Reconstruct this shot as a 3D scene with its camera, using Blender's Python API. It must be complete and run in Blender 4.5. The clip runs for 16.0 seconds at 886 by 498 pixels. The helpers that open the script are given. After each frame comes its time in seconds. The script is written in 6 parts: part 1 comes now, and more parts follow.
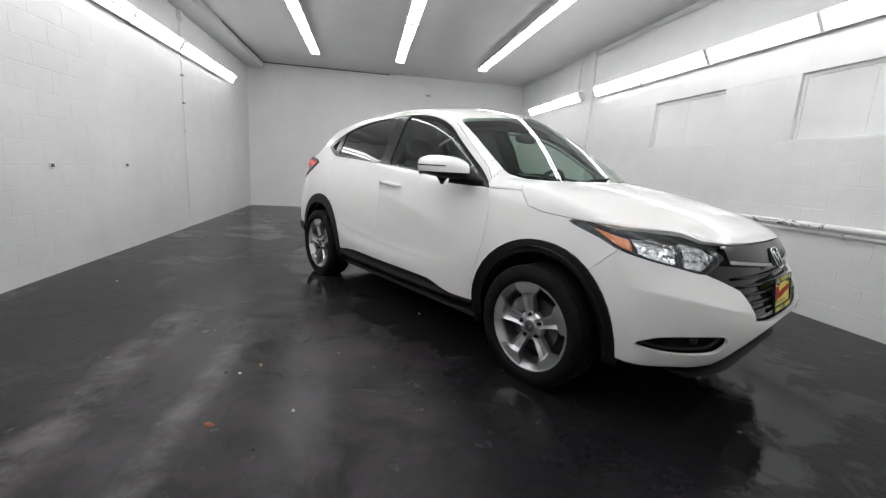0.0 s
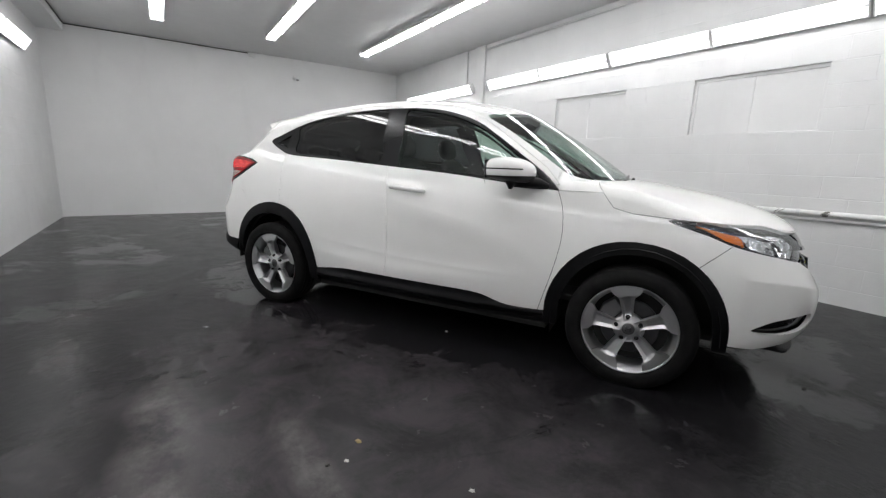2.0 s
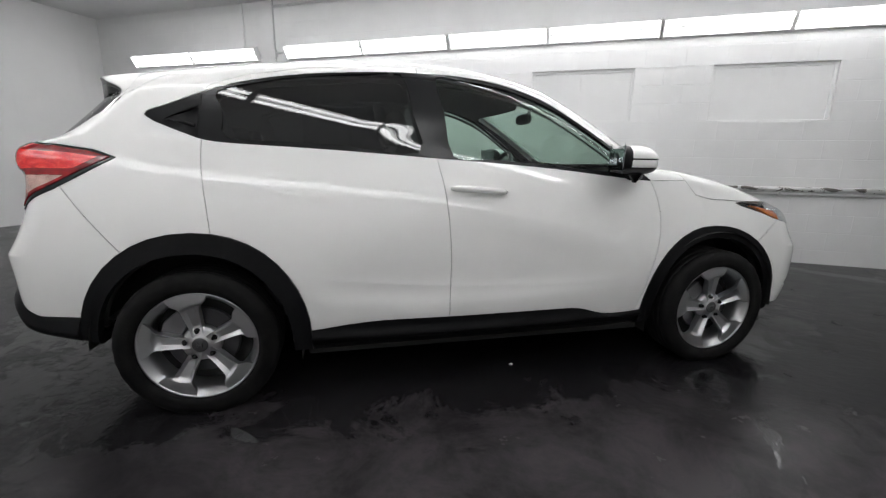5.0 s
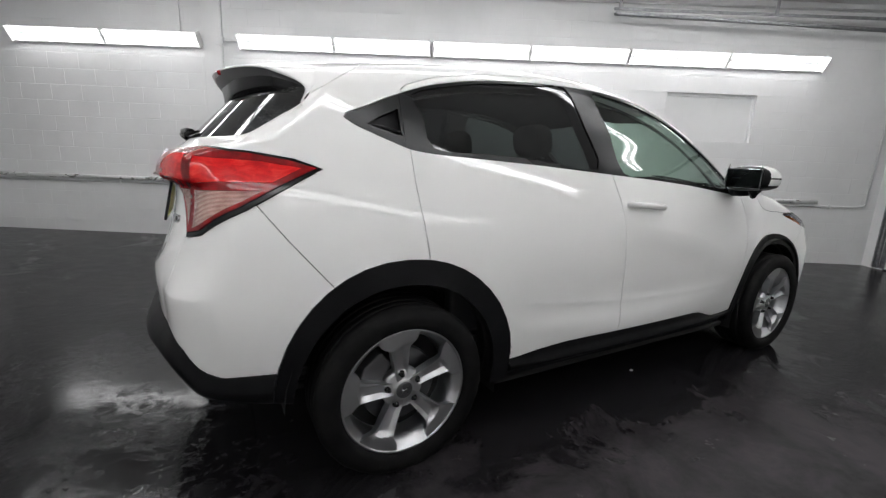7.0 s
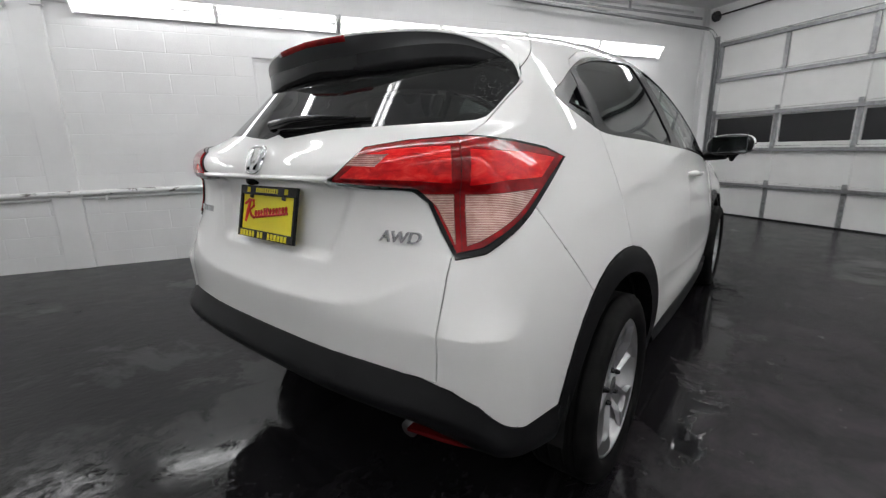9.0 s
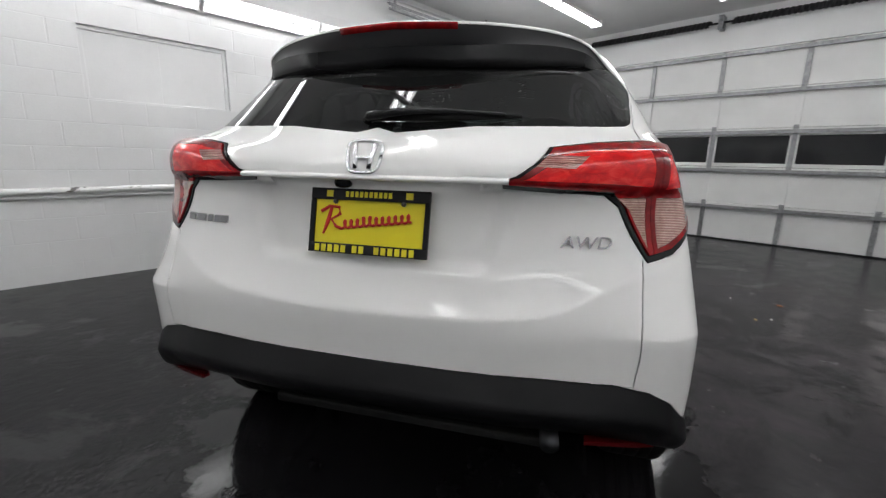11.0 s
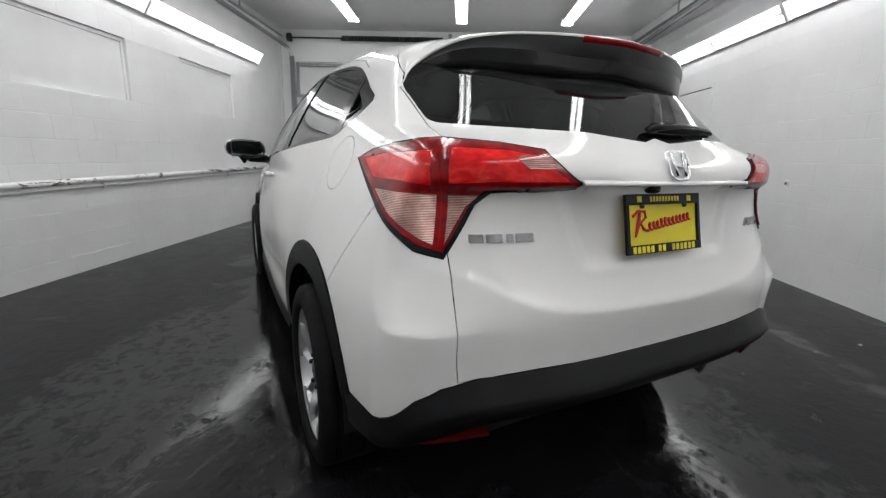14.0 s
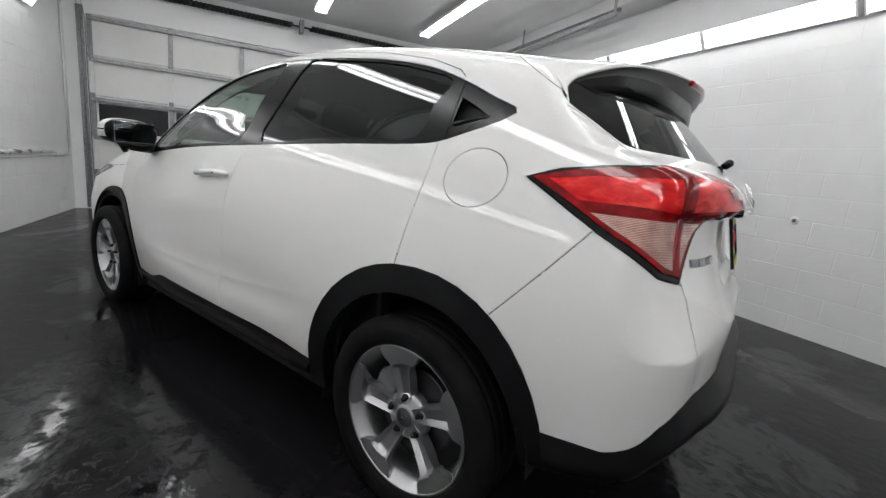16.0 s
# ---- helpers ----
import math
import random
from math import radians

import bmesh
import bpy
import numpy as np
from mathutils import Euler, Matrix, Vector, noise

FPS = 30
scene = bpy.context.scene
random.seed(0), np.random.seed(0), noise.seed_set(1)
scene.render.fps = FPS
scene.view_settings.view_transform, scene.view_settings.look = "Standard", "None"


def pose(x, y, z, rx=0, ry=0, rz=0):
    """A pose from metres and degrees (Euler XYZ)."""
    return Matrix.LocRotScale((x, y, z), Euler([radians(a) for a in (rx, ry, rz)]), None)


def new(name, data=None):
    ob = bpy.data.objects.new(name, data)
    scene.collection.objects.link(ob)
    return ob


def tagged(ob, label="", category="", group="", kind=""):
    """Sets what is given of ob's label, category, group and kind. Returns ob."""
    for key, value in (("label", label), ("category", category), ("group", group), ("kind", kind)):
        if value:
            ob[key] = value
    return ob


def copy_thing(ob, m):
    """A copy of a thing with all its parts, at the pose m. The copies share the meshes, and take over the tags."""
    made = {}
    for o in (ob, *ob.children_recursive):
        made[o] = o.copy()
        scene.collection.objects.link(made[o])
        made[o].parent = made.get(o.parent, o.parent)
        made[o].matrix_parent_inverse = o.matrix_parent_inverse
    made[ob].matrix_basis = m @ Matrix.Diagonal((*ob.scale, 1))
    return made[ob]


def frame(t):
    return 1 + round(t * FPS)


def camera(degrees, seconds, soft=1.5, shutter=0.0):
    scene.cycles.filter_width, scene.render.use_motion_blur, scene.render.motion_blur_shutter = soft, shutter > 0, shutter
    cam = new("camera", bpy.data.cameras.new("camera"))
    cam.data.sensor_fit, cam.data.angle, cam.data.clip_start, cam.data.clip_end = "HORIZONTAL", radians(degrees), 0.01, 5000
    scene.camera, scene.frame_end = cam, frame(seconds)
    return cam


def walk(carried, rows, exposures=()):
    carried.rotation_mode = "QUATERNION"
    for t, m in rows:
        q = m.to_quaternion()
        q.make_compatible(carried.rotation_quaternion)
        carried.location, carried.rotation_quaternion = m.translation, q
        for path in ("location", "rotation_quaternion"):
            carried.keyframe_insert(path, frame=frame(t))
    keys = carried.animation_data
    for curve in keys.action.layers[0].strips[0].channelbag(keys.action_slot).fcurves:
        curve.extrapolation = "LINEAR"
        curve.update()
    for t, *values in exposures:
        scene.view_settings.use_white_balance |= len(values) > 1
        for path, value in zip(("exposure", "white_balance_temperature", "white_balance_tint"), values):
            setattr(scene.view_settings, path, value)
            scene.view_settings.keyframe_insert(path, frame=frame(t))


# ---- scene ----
cam = camera(93.06, 16.0, soft=1.25, shutter=0.3)
PATH = [
    (0, pose(3.518, -0.947, 1.094, 79.12, -3.23, 79.82)),
    (0.5, pose(3.387, -1.306, 1.091, 77.65, -1.24, 74.48)),
    (1, pose(3.162, -1.584, 1.099, 78.26, -1.43, 68.65)),
    (1.5, pose(2.954, -1.846, 1.107, 79.24, -2.36, 61.23)),
    (2, pose(2.734, -2.057, 1.121, 78.57, -1.91, 56.80)),
    (2.5, pose(2.429, -2.194, 1.129, 78.31, -1.24, 49.07)),
    (3, pose(2.112, -2.362, 1.126, 79.15, -0.84, 41.25)),
    (3.5, pose(1.814, -2.467, 1.123, 79.12, -1.03, 36.46)),
    (3.7, pose(1.696, -2.484, 1.116, 79.07, -0.68, 33.36)),
    (5.8, pose(0.214, -2.779, 1.115, 77.30, -1.80, 11.31)),
    (6, pose(0.095, -2.799, 1.118, 77.61, -1.76, 9.96)),
    (6.5, pose(-0.253, -2.779, 1.101, 77.78, -1.03, 4.83)),
    (7, pose(-0.570, -2.764, 1.119, 78.39, -2.37, 1.20)),
    (7.5, pose(-0.892, -2.748, 1.128, 77.81, -2.15, -3.77)),
    (8, pose(-1.179, -2.608, 1.113, 78.31, -0.25, -10.40)),
    (8.5, pose(-1.451, -2.491, 1.109, 79.33, -1.48, -12.52)),
    (8.7, pose(-1.564, -2.443, 1.110, 78.20, -0.34, -16.10)),
    (10.8, pose(-2.307, -1.919, 1.084, 78.19, -2.05, -41.99)),
    (11, pose(-2.354, -1.848, 1.088, 77.95, -1.20, -45.67)),
    (11.5, pose(-2.503, -1.655, 1.096, 77.33, -2.96, -52.17)),
    (12, pose(-2.701, -1.413, 1.107, 78.43, -1.44, -60.27)),
    (12.5, pose(-2.795, -1.147, 1.096, 78.77, -1.15, -65.08)),
    (13, pose(-2.894, -0.912, 1.103, 78.76, -3.09, -72.35)),
    (13.5, pose(-2.984, -0.666, 1.110, 78.49, -1.51, -79.46)),
    (14, pose(-2.940, -0.432, 1.098, 77.42, -1.73, -87.39)),
    (14.5, pose(-2.915, -0.199, 1.099, 78.52, -2.85, -95.82)),
    (15, pose(-2.884, 0.072, 1.105, 78.12, -2.38, -102.62)),
    (15.5, pose(-2.763, 0.287, 1.084, 76.91, -2.37, -110.23)),
    (16, pose(-2.654, 0.520, 1.085, 78.96, -5.53, -113.70)),
]
walk(cam, PATH, [(0, 0.20), (3.5, 0.11), (7, 0.01), (12, 0.0), (16, -0.04)])

# ---- world: a closed room, lit by its own tubes; a dim night sky outside ----
world = bpy.data.worlds.new("night")
scene.world = world
world.use_nodes = True
world.node_tree.nodes["Background"].inputs["Color"].default_value = (0.02, 0.025, 0.03, 1)
world.node_tree.nodes["Background"].inputs["Strength"].default_value = 0.1
CEILING_TUBES, WALL_TUBES = 13.8, 7.4


# ---- materials ----
def mat(name, color, rough=0.5, metal=0.0, coat=0.0, **more):
    m = bpy.data.materials.new(name)
    m.use_nodes = True
    b = m.node_tree.nodes["Principled BSDF"]
    b.inputs["Base Color"].default_value = (*color, 1)
    b.inputs["Roughness"].default_value = rough
    b.inputs["Metallic"].default_value = metal
    b.inputs["Coat Weight"].default_value = coat
    b.inputs["Coat Roughness"].default_value = 0.03
    for key, value in more.items():
        b.inputs[key.replace("_", " ")].default_value = value
    return m


def node(m, kind, **settings):
    n = m.node_tree.nodes.new(kind)
    for key, value in settings.items():
        if key in n.inputs:
            n.inputs[key].default_value = value
    return n


def link(m, a, b):
    m.node_tree.links.new(a, b)


def noise_of(m, scale, detail=4, rough=0.55, distortion=0.0, stretch=(1, 1, 1)):
    """A noise in the world's own metres."""
    geo = node(m, "ShaderNodeNewGeometry")
    mapping = node(m, "ShaderNodeMapping", Scale=stretch)
    n = node(m, "ShaderNodeTexNoise", Scale=scale, Detail=detail, Roughness=rough, Distortion=distortion)
    link(m, geo.outputs["Position"], mapping.inputs["Vector"])
    link(m, mapping.outputs["Vector"], n.inputs["Vector"])
    return n.outputs["Fac"]


def ramp(m, fac, *stops):
    r = node(m, "ShaderNodeValToRGB")
    el = r.color_ramp.elements
    while len(el) < len(stops):
        el.new(0.5)
    for e, (at, c) in zip(el, stops):
        e.position = at
        e.color = (c, c, c, 1) if isinstance(c, float) else (*c, 1)
    link(m, fac, r.inputs["Fac"])
    return r.outputs["Color"]


def mix(m, fac, a, b, blend="MIX"):
    n = m.node_tree.nodes.new("ShaderNodeMix")
    n.data_type, n.blend_type = "RGBA", blend
    for sock, v in ((n.inputs[0], fac), (n.inputs[6], a), (n.inputs[7], b)):
        if hasattr(v, "is_output"):
            link(m, v, sock)
        else:
            sock.default_value = v if sock.type == "VALUE" else (*v, 1)
    return n.outputs[2]


def put(m, socket, out):
    link(m, out, m.node_tree.nodes["Principled BSDF"].inputs[socket])


def bump(m, height, strength=0.3, distance=0.01):
    b = node(m, "ShaderNodeBump", Strength=strength, Distance=distance)
    link(m, height, b.inputs["Height"])
    put(m, "Normal", b.outputs["Normal"])


def painted_masonry(name, tint, blotch=0.06):
    m = mat(name, tint, 0.42)
    big, fine = noise_of(m, 0.9, 5, 0.6), noise_of(m, 60, 4, 0.6)
    dirty = tuple(c * (1 - blotch * 2.2) for c in tint)
    c = mix(m, ramp(m, big, (0.35, 0.0), (0.75, 1.0)), tint, dirty)
    streak = noise_of(m, 3.0, 5, 0.65, 0.4, (1, 1, 0.22))
    c = mix(m, ramp(m, streak, (0.58, 0.0), (0.85, 0.35)), c, tuple(v * 0.82 for v in tint))
    put(m, "Base Color", c)
    put(m, "Roughness", ramp(m, noise_of(m, 7, 4), (0.3, 0.34), (0.75, 0.55)))
    bump(m, fine, 0.25, 0.004)
    return m


WALL_PAINT = painted_masonry("white wall paint", (0.755, 0.755, 0.755))
BACK_PAINT = painted_masonry("white plaster", (0.86, 0.86, 0.86), 0.03)
CEILING_PAINT = painted_masonry("ceiling paint", (0.72, 0.72, 0.72), 0.03)
GALVANISED = mat("galvanised steel", (0.32, 0.32, 0.33), 0.42, 0.85)
put(GALVANISED, "Base Color", ramp(GALVANISED, noise_of(GALVANISED, 30, 4), (0.3, (0.22, 0.22, 0.23)), (0.7, (0.40, 0.405, 0.41))))
WHITE_METAL = mat("white enamel", (0.80, 0.80, 0.80), 0.35)
put(WHITE_METAL, "Roughness", ramp(WHITE_METAL, noise_of(WHITE_METAL, 12, 4), (0.3, 0.3), (0.7, 0.45)))
DOOR_WHITE = mat("white door panel", (0.74, 0.74, 0.73), 0.4)
put(DOOR_WHITE, "Base Color", ramp(DOOR_WHITE, noise_of(DOOR_WHITE, 2.5, 5), (0.3, (0.70, 0.70, 0.69)), (0.7, (0.77, 0.77, 0.76))))
PIPE_PAINT = mat("chipped white pipe paint", (0.78, 0.78, 0.77), 0.45)
put(PIPE_PAINT, "Base Color", ramp(PIPE_PAINT, noise_of(PIPE_PAINT, 9, 6, 0.7, 1.2, (0.45, 1, 1)), (0.55, (0.78, 0.78, 0.77)), (0.575, (0.12, 0.11, 0.10))))
DARK_METAL = mat("dark oiled steel", (0.035, 0.035, 0.037), 0.45, 0.6)
DARK_GLASS = mat("dark pane", (0.012, 0.012, 0.014), 0.12)
TUBE, WALL_TUBE = (mat(n, (0.9, 0.9, 0.9), 0.3, Emission_Color=(0.985, 0.99, 1.0, 1), Emission_Strength=e)
                   for n, e in (("lit ceiling tube", CEILING_TUBES), ("lit wall tube", WALL_TUBES)))

FLOOR = mat("dark sealed floor", (0.03, 0.03, 0.032), 0.35, Specular_IOR_Level=0.15)


PUDDLES = ((-0.95, 0.95, 1.0, 0.60), (-2.15, -0.85, 0.6, 0.40), (-1.45, -1.35, 0.45, 0.35))


def make_floor(m):
    worn = noise_of(m, 0.55, 6, 0.62, 0.8)
    grime = noise_of(m, 3.2, 7, 0.68, 0.5)
    grit = noise_of(m, 38, 6, 0.7)
    c = mix(m, ramp(m, worn, (0.35, 0.0), (0.70, 1.0)), (0.0070, 0.0066, 0.0076), (0.0135, 0.0125, 0.0142))
    c = mix(m, ramp(m, grime, (0.55, 0.0), (0.72, 1.0)), c, (0.020, 0.0182, 0.0200))
    c = mix(m, ramp(m, grit, (0.45, 0.0), (0.8, 0.5)), c, (0.025, 0.0230, 0.0245))
    # standing wet film under and round the car, broken at its edge
    geo = node(m, "ShaderNodeNewGeometry")
    sep = node(m, "ShaderNodeSeparateXYZ")
    link(m, geo.outputs["Position"], sep.inputs["Vector"])

    def math_of(op, a, b):
        n = node(m, "ShaderNodeMath")
        n.operation = op
        for s, v in zip(n.inputs, (a, b)):
            if hasattr(v, "is_output"):
                link(m, v, s)
            else:
                s.default_value = v
        return n.outputs[0]
    ca, sa = math.cos(radians(29.85)), math.sin(radians(29.85))
    along = math_of("ADD", math_of("MULTIPLY", sep.outputs["X"], ca), math_of("MULTIPLY", sep.outputs["Y"], sa))
    across = math_of("SUBTRACT", math_of("MULTIPLY", sep.outputs["Y"], ca), math_of("MULTIPLY", sep.outputs["X"], sa))
    # dried dirt, washed off the car on its right-hand side
    px = math_of("DIVIDE", math_of("SUBTRACT", sep.outputs["X"], 1.3), 2.6)
    py = math_of("DIVIDE", math_of("ADD", sep.outputs["Y"], 1.55), 1.25)
    blot = math_of("ADD", math_of("ADD", math_of("MULTIPLY", px, px), math_of("MULTIPLY", py, py)), math_of("MULTIPLY", math_of("SUBTRACT", noise_of(m, 1.7, 6, 0.65), 0.5), 1.6))
    c = mix(m, ramp(m, blot, (0.30, 0.9), (1.2, 0.0)), c, mix(m, ramp(m, grime, (0.38, 0.0), (0.62, 1.0)), (0.021, 0.0188, 0.0206), (0.052, 0.0460, 0.0500)))
    # pale broken streaks along the room, fading out at both ends
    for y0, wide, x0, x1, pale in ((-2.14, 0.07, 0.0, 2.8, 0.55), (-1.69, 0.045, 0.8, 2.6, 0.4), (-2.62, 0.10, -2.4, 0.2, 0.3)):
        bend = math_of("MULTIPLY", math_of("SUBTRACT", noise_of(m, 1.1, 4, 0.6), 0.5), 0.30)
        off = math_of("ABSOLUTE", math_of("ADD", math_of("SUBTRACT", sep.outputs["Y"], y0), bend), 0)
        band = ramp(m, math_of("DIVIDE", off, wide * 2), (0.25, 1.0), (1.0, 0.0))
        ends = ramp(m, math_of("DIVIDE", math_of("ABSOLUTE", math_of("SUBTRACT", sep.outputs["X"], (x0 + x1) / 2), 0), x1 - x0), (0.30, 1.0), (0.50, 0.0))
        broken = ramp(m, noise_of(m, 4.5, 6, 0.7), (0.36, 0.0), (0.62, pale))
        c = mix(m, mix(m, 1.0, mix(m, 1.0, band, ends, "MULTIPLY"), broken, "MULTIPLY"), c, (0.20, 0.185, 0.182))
    r = math_of("ADD", math_of("POWER", math_of("ABSOLUTE", math_of("DIVIDE", along, 2.50), 0), 2.6), math_of("POWER", math_of("ABSOLUTE", math_of("DIVIDE", across, 1.14), 0), 2.6))
    edge = math_of("ADD", r, math_of("MULTIPLY", math_of("SUBTRACT", noise_of(m, 2.1, 9, 0.72, 0.5), 0.5), 4.4))
    wet = ramp(m, edge, (0.74, 1.0), (0.98, 0.0))
    puddle = ramp(m, noise_of(m, 0.95, 9, 0.70, 0.5), (0.58, 0.0), (0.63, 1.0))
    wet = mix(m, 1.0, wet, puddle, "LIGHTEN")
    for x0, y0, rx, ry in PUDDLES:
        ex = math_of("DIVIDE", math_of("SUBTRACT", sep.outputs["X"], x0), rx)
        ey = math_of("DIVIDE", math_of("SUBTRACT", sep.outputs["Y"], y0), ry)
        e = math_of("ADD", math_of("ADD", math_of("MULTIPLY", ex, ex), math_of("MULTIPLY", ey, ey)), math_of("MULTIPLY", math_of("SUBTRACT", noise_of(m, 3.2, 8, 0.72), 0.5), 3.2))
        bits = ramp(m, noise_of(m, 13.0, 7, 0.72, 0.4), (0.44, 0.0), (0.51, 1.0))
        wet = mix(m, 1.0, wet, mix(m, 1.0, ramp(m, e, (0.75, 1.0), (0.95, 0.0)), bits, "MULTIPLY"), "LIGHTEN")
    put(m, "Base Color", mix(m, math_of("MULTIPLY", wet, 0.8), c, (0.0105, 0.0100, 0.0112)))
    put(m, "Specular IOR Level", ramp(m, wet, (0.0, 0.13), (1.0, 0.32)))
    dry = ramp(m, noise_of(m, 5.5, 6, 0.7), (0.3, 0.15), (0.75, 0.31))
    put(m, "Roughness", mix(m, wet, dry, ramp(m, noise_of(m, 6, 5, 0.65), (0.40, 0.035), (0.65, 0.09))))
    lumps = mix(m, 0.35, noise_of(m, 14, 5, 0.65), grit)
    ripples = mix(m, 0.4, noise_of(m, 15, 4, 0.6, 0.5), noise_of(m, 48, 3, 0.6))
    rough_wet = ramp(m, noise_of(m, 1.3, 5, 0.65, 0.3), (0.36, 0.12), (0.50, 1.0))
    film = mix(m, math_of("MULTIPLY", rough_wet, 0.40), (0.5, 0.5, 0.5), ripples)
    bump(m, mix(m, wet, lumps, film), 0.42, 0.008)


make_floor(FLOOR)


# ---- mesh helpers ----
def mesh_of(bm, name, material, smooth=False):
    me = bpy.data.meshes.new(name)
    bmesh.ops.recalc_face_normals(bm, faces=bm.faces)
    bm.to_mesh(me)
    bm.free()
    me.materials.append(material)
    if smooth:
        me.polygons.foreach_set("use_smooth", [True] * len(me.polygons))
    return me


def part(name, bm, material, parent=None, label="", smooth=False, at=None):
    """A bmesh as one mesh object, under a thing or a part."""
    ob = new(name, bm if isinstance(bm, bpy.types.Mesh) else mesh_of(bm, name, material, smooth))
    ob.parent = parent
    if at is not None:
        ob.matrix_basis = at
    return tagged(ob, label)


def thing(name, at, label, category, group="", kind=""):
    ob = new(name)
    ob.matrix_basis = at
    ob.empty_display_size = 0.1
    return tagged(ob, label, category, group, kind)


def add_box(bm, x0, y0, z0, x1, y1, z1, bevel=0.0, segments=2):
    made = bmesh.ops.create_cube(bm, size=1)["verts"]
    bmesh.ops.scale(bm, vec=(x1 - x0, y1 - y0, z1 - z0), verts=made)
    bmesh.ops.translate(bm, vec=((x0 + x1) / 2, (y0 + y1) / 2, (z0 + z1) / 2), verts=made)
    if bevel:
        edges = {e for v in made for e in v.link_edges}
        bmesh.ops.bevel(bm, geom=list(edges), offset=bevel, segments=segments, affect="EDGES", profile=0.5)
    return bm


def box(x0, y0, z0, x1, y1, z1, bevel=0.0, segments=2):
    return add_box(bmesh.new(), x0, y0, z0, x1, y1, z1, bevel, segments)


def add_tube(bm, points, radius, sides=10, cap=True):
    """A round bar along points; radius may be a list."""
    pts = [Vector(p) for p in points]
    rings = []
    for i, p in enumerate(pts):
        ahead = (pts[min(i + 1, len(pts) - 1)] - pts[max(i - 1, 0)]).normalized()
        side = ahead.cross(Vector((0, 0, 1)) if abs(ahead.z) < 0.9 else Vector((1, 0, 0))).normalized()
        up = side.cross(ahead)
        r = radius[i] if isinstance(radius, (list, tuple)) else radius
        rings.append([bm.verts.new(p + r * (math.cos(a) * side + math.sin(a) * up)) for a in (2 * math.pi * k / sides for k in range(sides))])
    for a, b in zip(rings, rings[1:]):
        for k in range(sides):
            bm.faces.new((a[k], a[(k + 1) % sides], b[(k + 1) % sides], b[k]))
    if cap:
        bm.faces.new(rings[0][::-1])
        bm.faces.new(rings[-1])
    return bm


def tube(points, radius, sides=10):
    return add_tube(bmesh.new(), points, radius, sides)


def lathe(profile, segments=48, axis="Y"):
    """Turns (radius, along) pairs round an axis."""
    bm = bmesh.new()
    rings = []
    for r, d in profile:
        ring = []
        for k in range(segments):
            a = 2 * math.pi * k / segments
            c, s = r * math.cos(a), r * math.sin(a)
            ring.append(bm.verts.new((c, d, s) if axis == "Y" else (c, s, d)))
        rings.append(ring)
    for a, b in zip(rings, rings[1:]):
        for k in range(segments):
            bm.faces.new((a[k], a[(k + 1) % segments], b[(k + 1) % segments], b[k]))
    return bm


def prism(outline, y0, y1, bevel=0.0):
    """An (x, z) outline made solid from y0 to y1."""
    bm = bmesh.new()
    v = [bm.verts.new((x, y0, z)) for x, z in outline]
    f = bm.faces.new(v)
    top = bmesh.ops.extrude_face_region(bm, geom=[f])["geom"]
    bmesh.ops.translate(bm, vec=(0, y1 - y0, 0), verts=[g for g in top if isinstance(g, bmesh.types.BMVert)])
    if bevel:
        bmesh.ops.bevel(bm, geom=[e for e in bm.edges if len(e.link_faces) == 2 and e.calc_face_angle(0) > 0.5], offset=bevel, segments=2, affect="EDGES", profile=0.5)
    return bm


# ---- the room: x along the window wall, y towards it ----
Y_WIN, Y_LEFT, X_BACK, X_DOOR, Z_CEIL = 2.864, -3.58, -6.985, 5.007, 3.19
THICK = 0.20
DOOR_Y0, DOOR_Y1, DOOR_TOP = -3.03, 2.585, 2.66
WINDOWS = ((-1.80, -0.66), (0.165, 1.31), (2.10, 3.22))
SILL, HEAD = 1.52, 2.105

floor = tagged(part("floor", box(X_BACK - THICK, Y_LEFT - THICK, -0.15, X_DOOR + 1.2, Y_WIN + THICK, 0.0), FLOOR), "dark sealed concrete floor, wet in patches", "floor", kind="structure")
ceiling = tagged(part("ceiling", box(X_BACK - THICK, Y_LEFT - THICK, Z_CEIL, X_DOOR + 1.2, Y_WIN + THICK, Z_CEIL + 0.15), CEILING_PAINT), "white painted board ceiling", "ceiling", kind="structure")
wall_back = tagged(part("wall_back", box(X_BACK - THICK, Y_LEFT - THICK, 0, X_BACK, Y_WIN + THICK, Z_CEIL), BACK_PAINT), "smooth white painted back wall", "wall", kind="structure")

JOINT = 0.008


def wall_backing(y0, y1, holes):
    """A wall along x with openings, a little behind its blocks' faces."""
    bm, x = bmesh.new(), X_BACK
    for a, b in holes:
        add_box(bm, x, y0, 0, a, y1, Z_CEIL)
        add_box(bm, a, y0, 0, b, y1, SILL)
        add_box(bm, a, y0, HEAD, b, y1, Z_CEIL)
        x = b
    add_box(bm, x, y0, 0, X_DOOR, y1, Z_CEIL)
    return bm


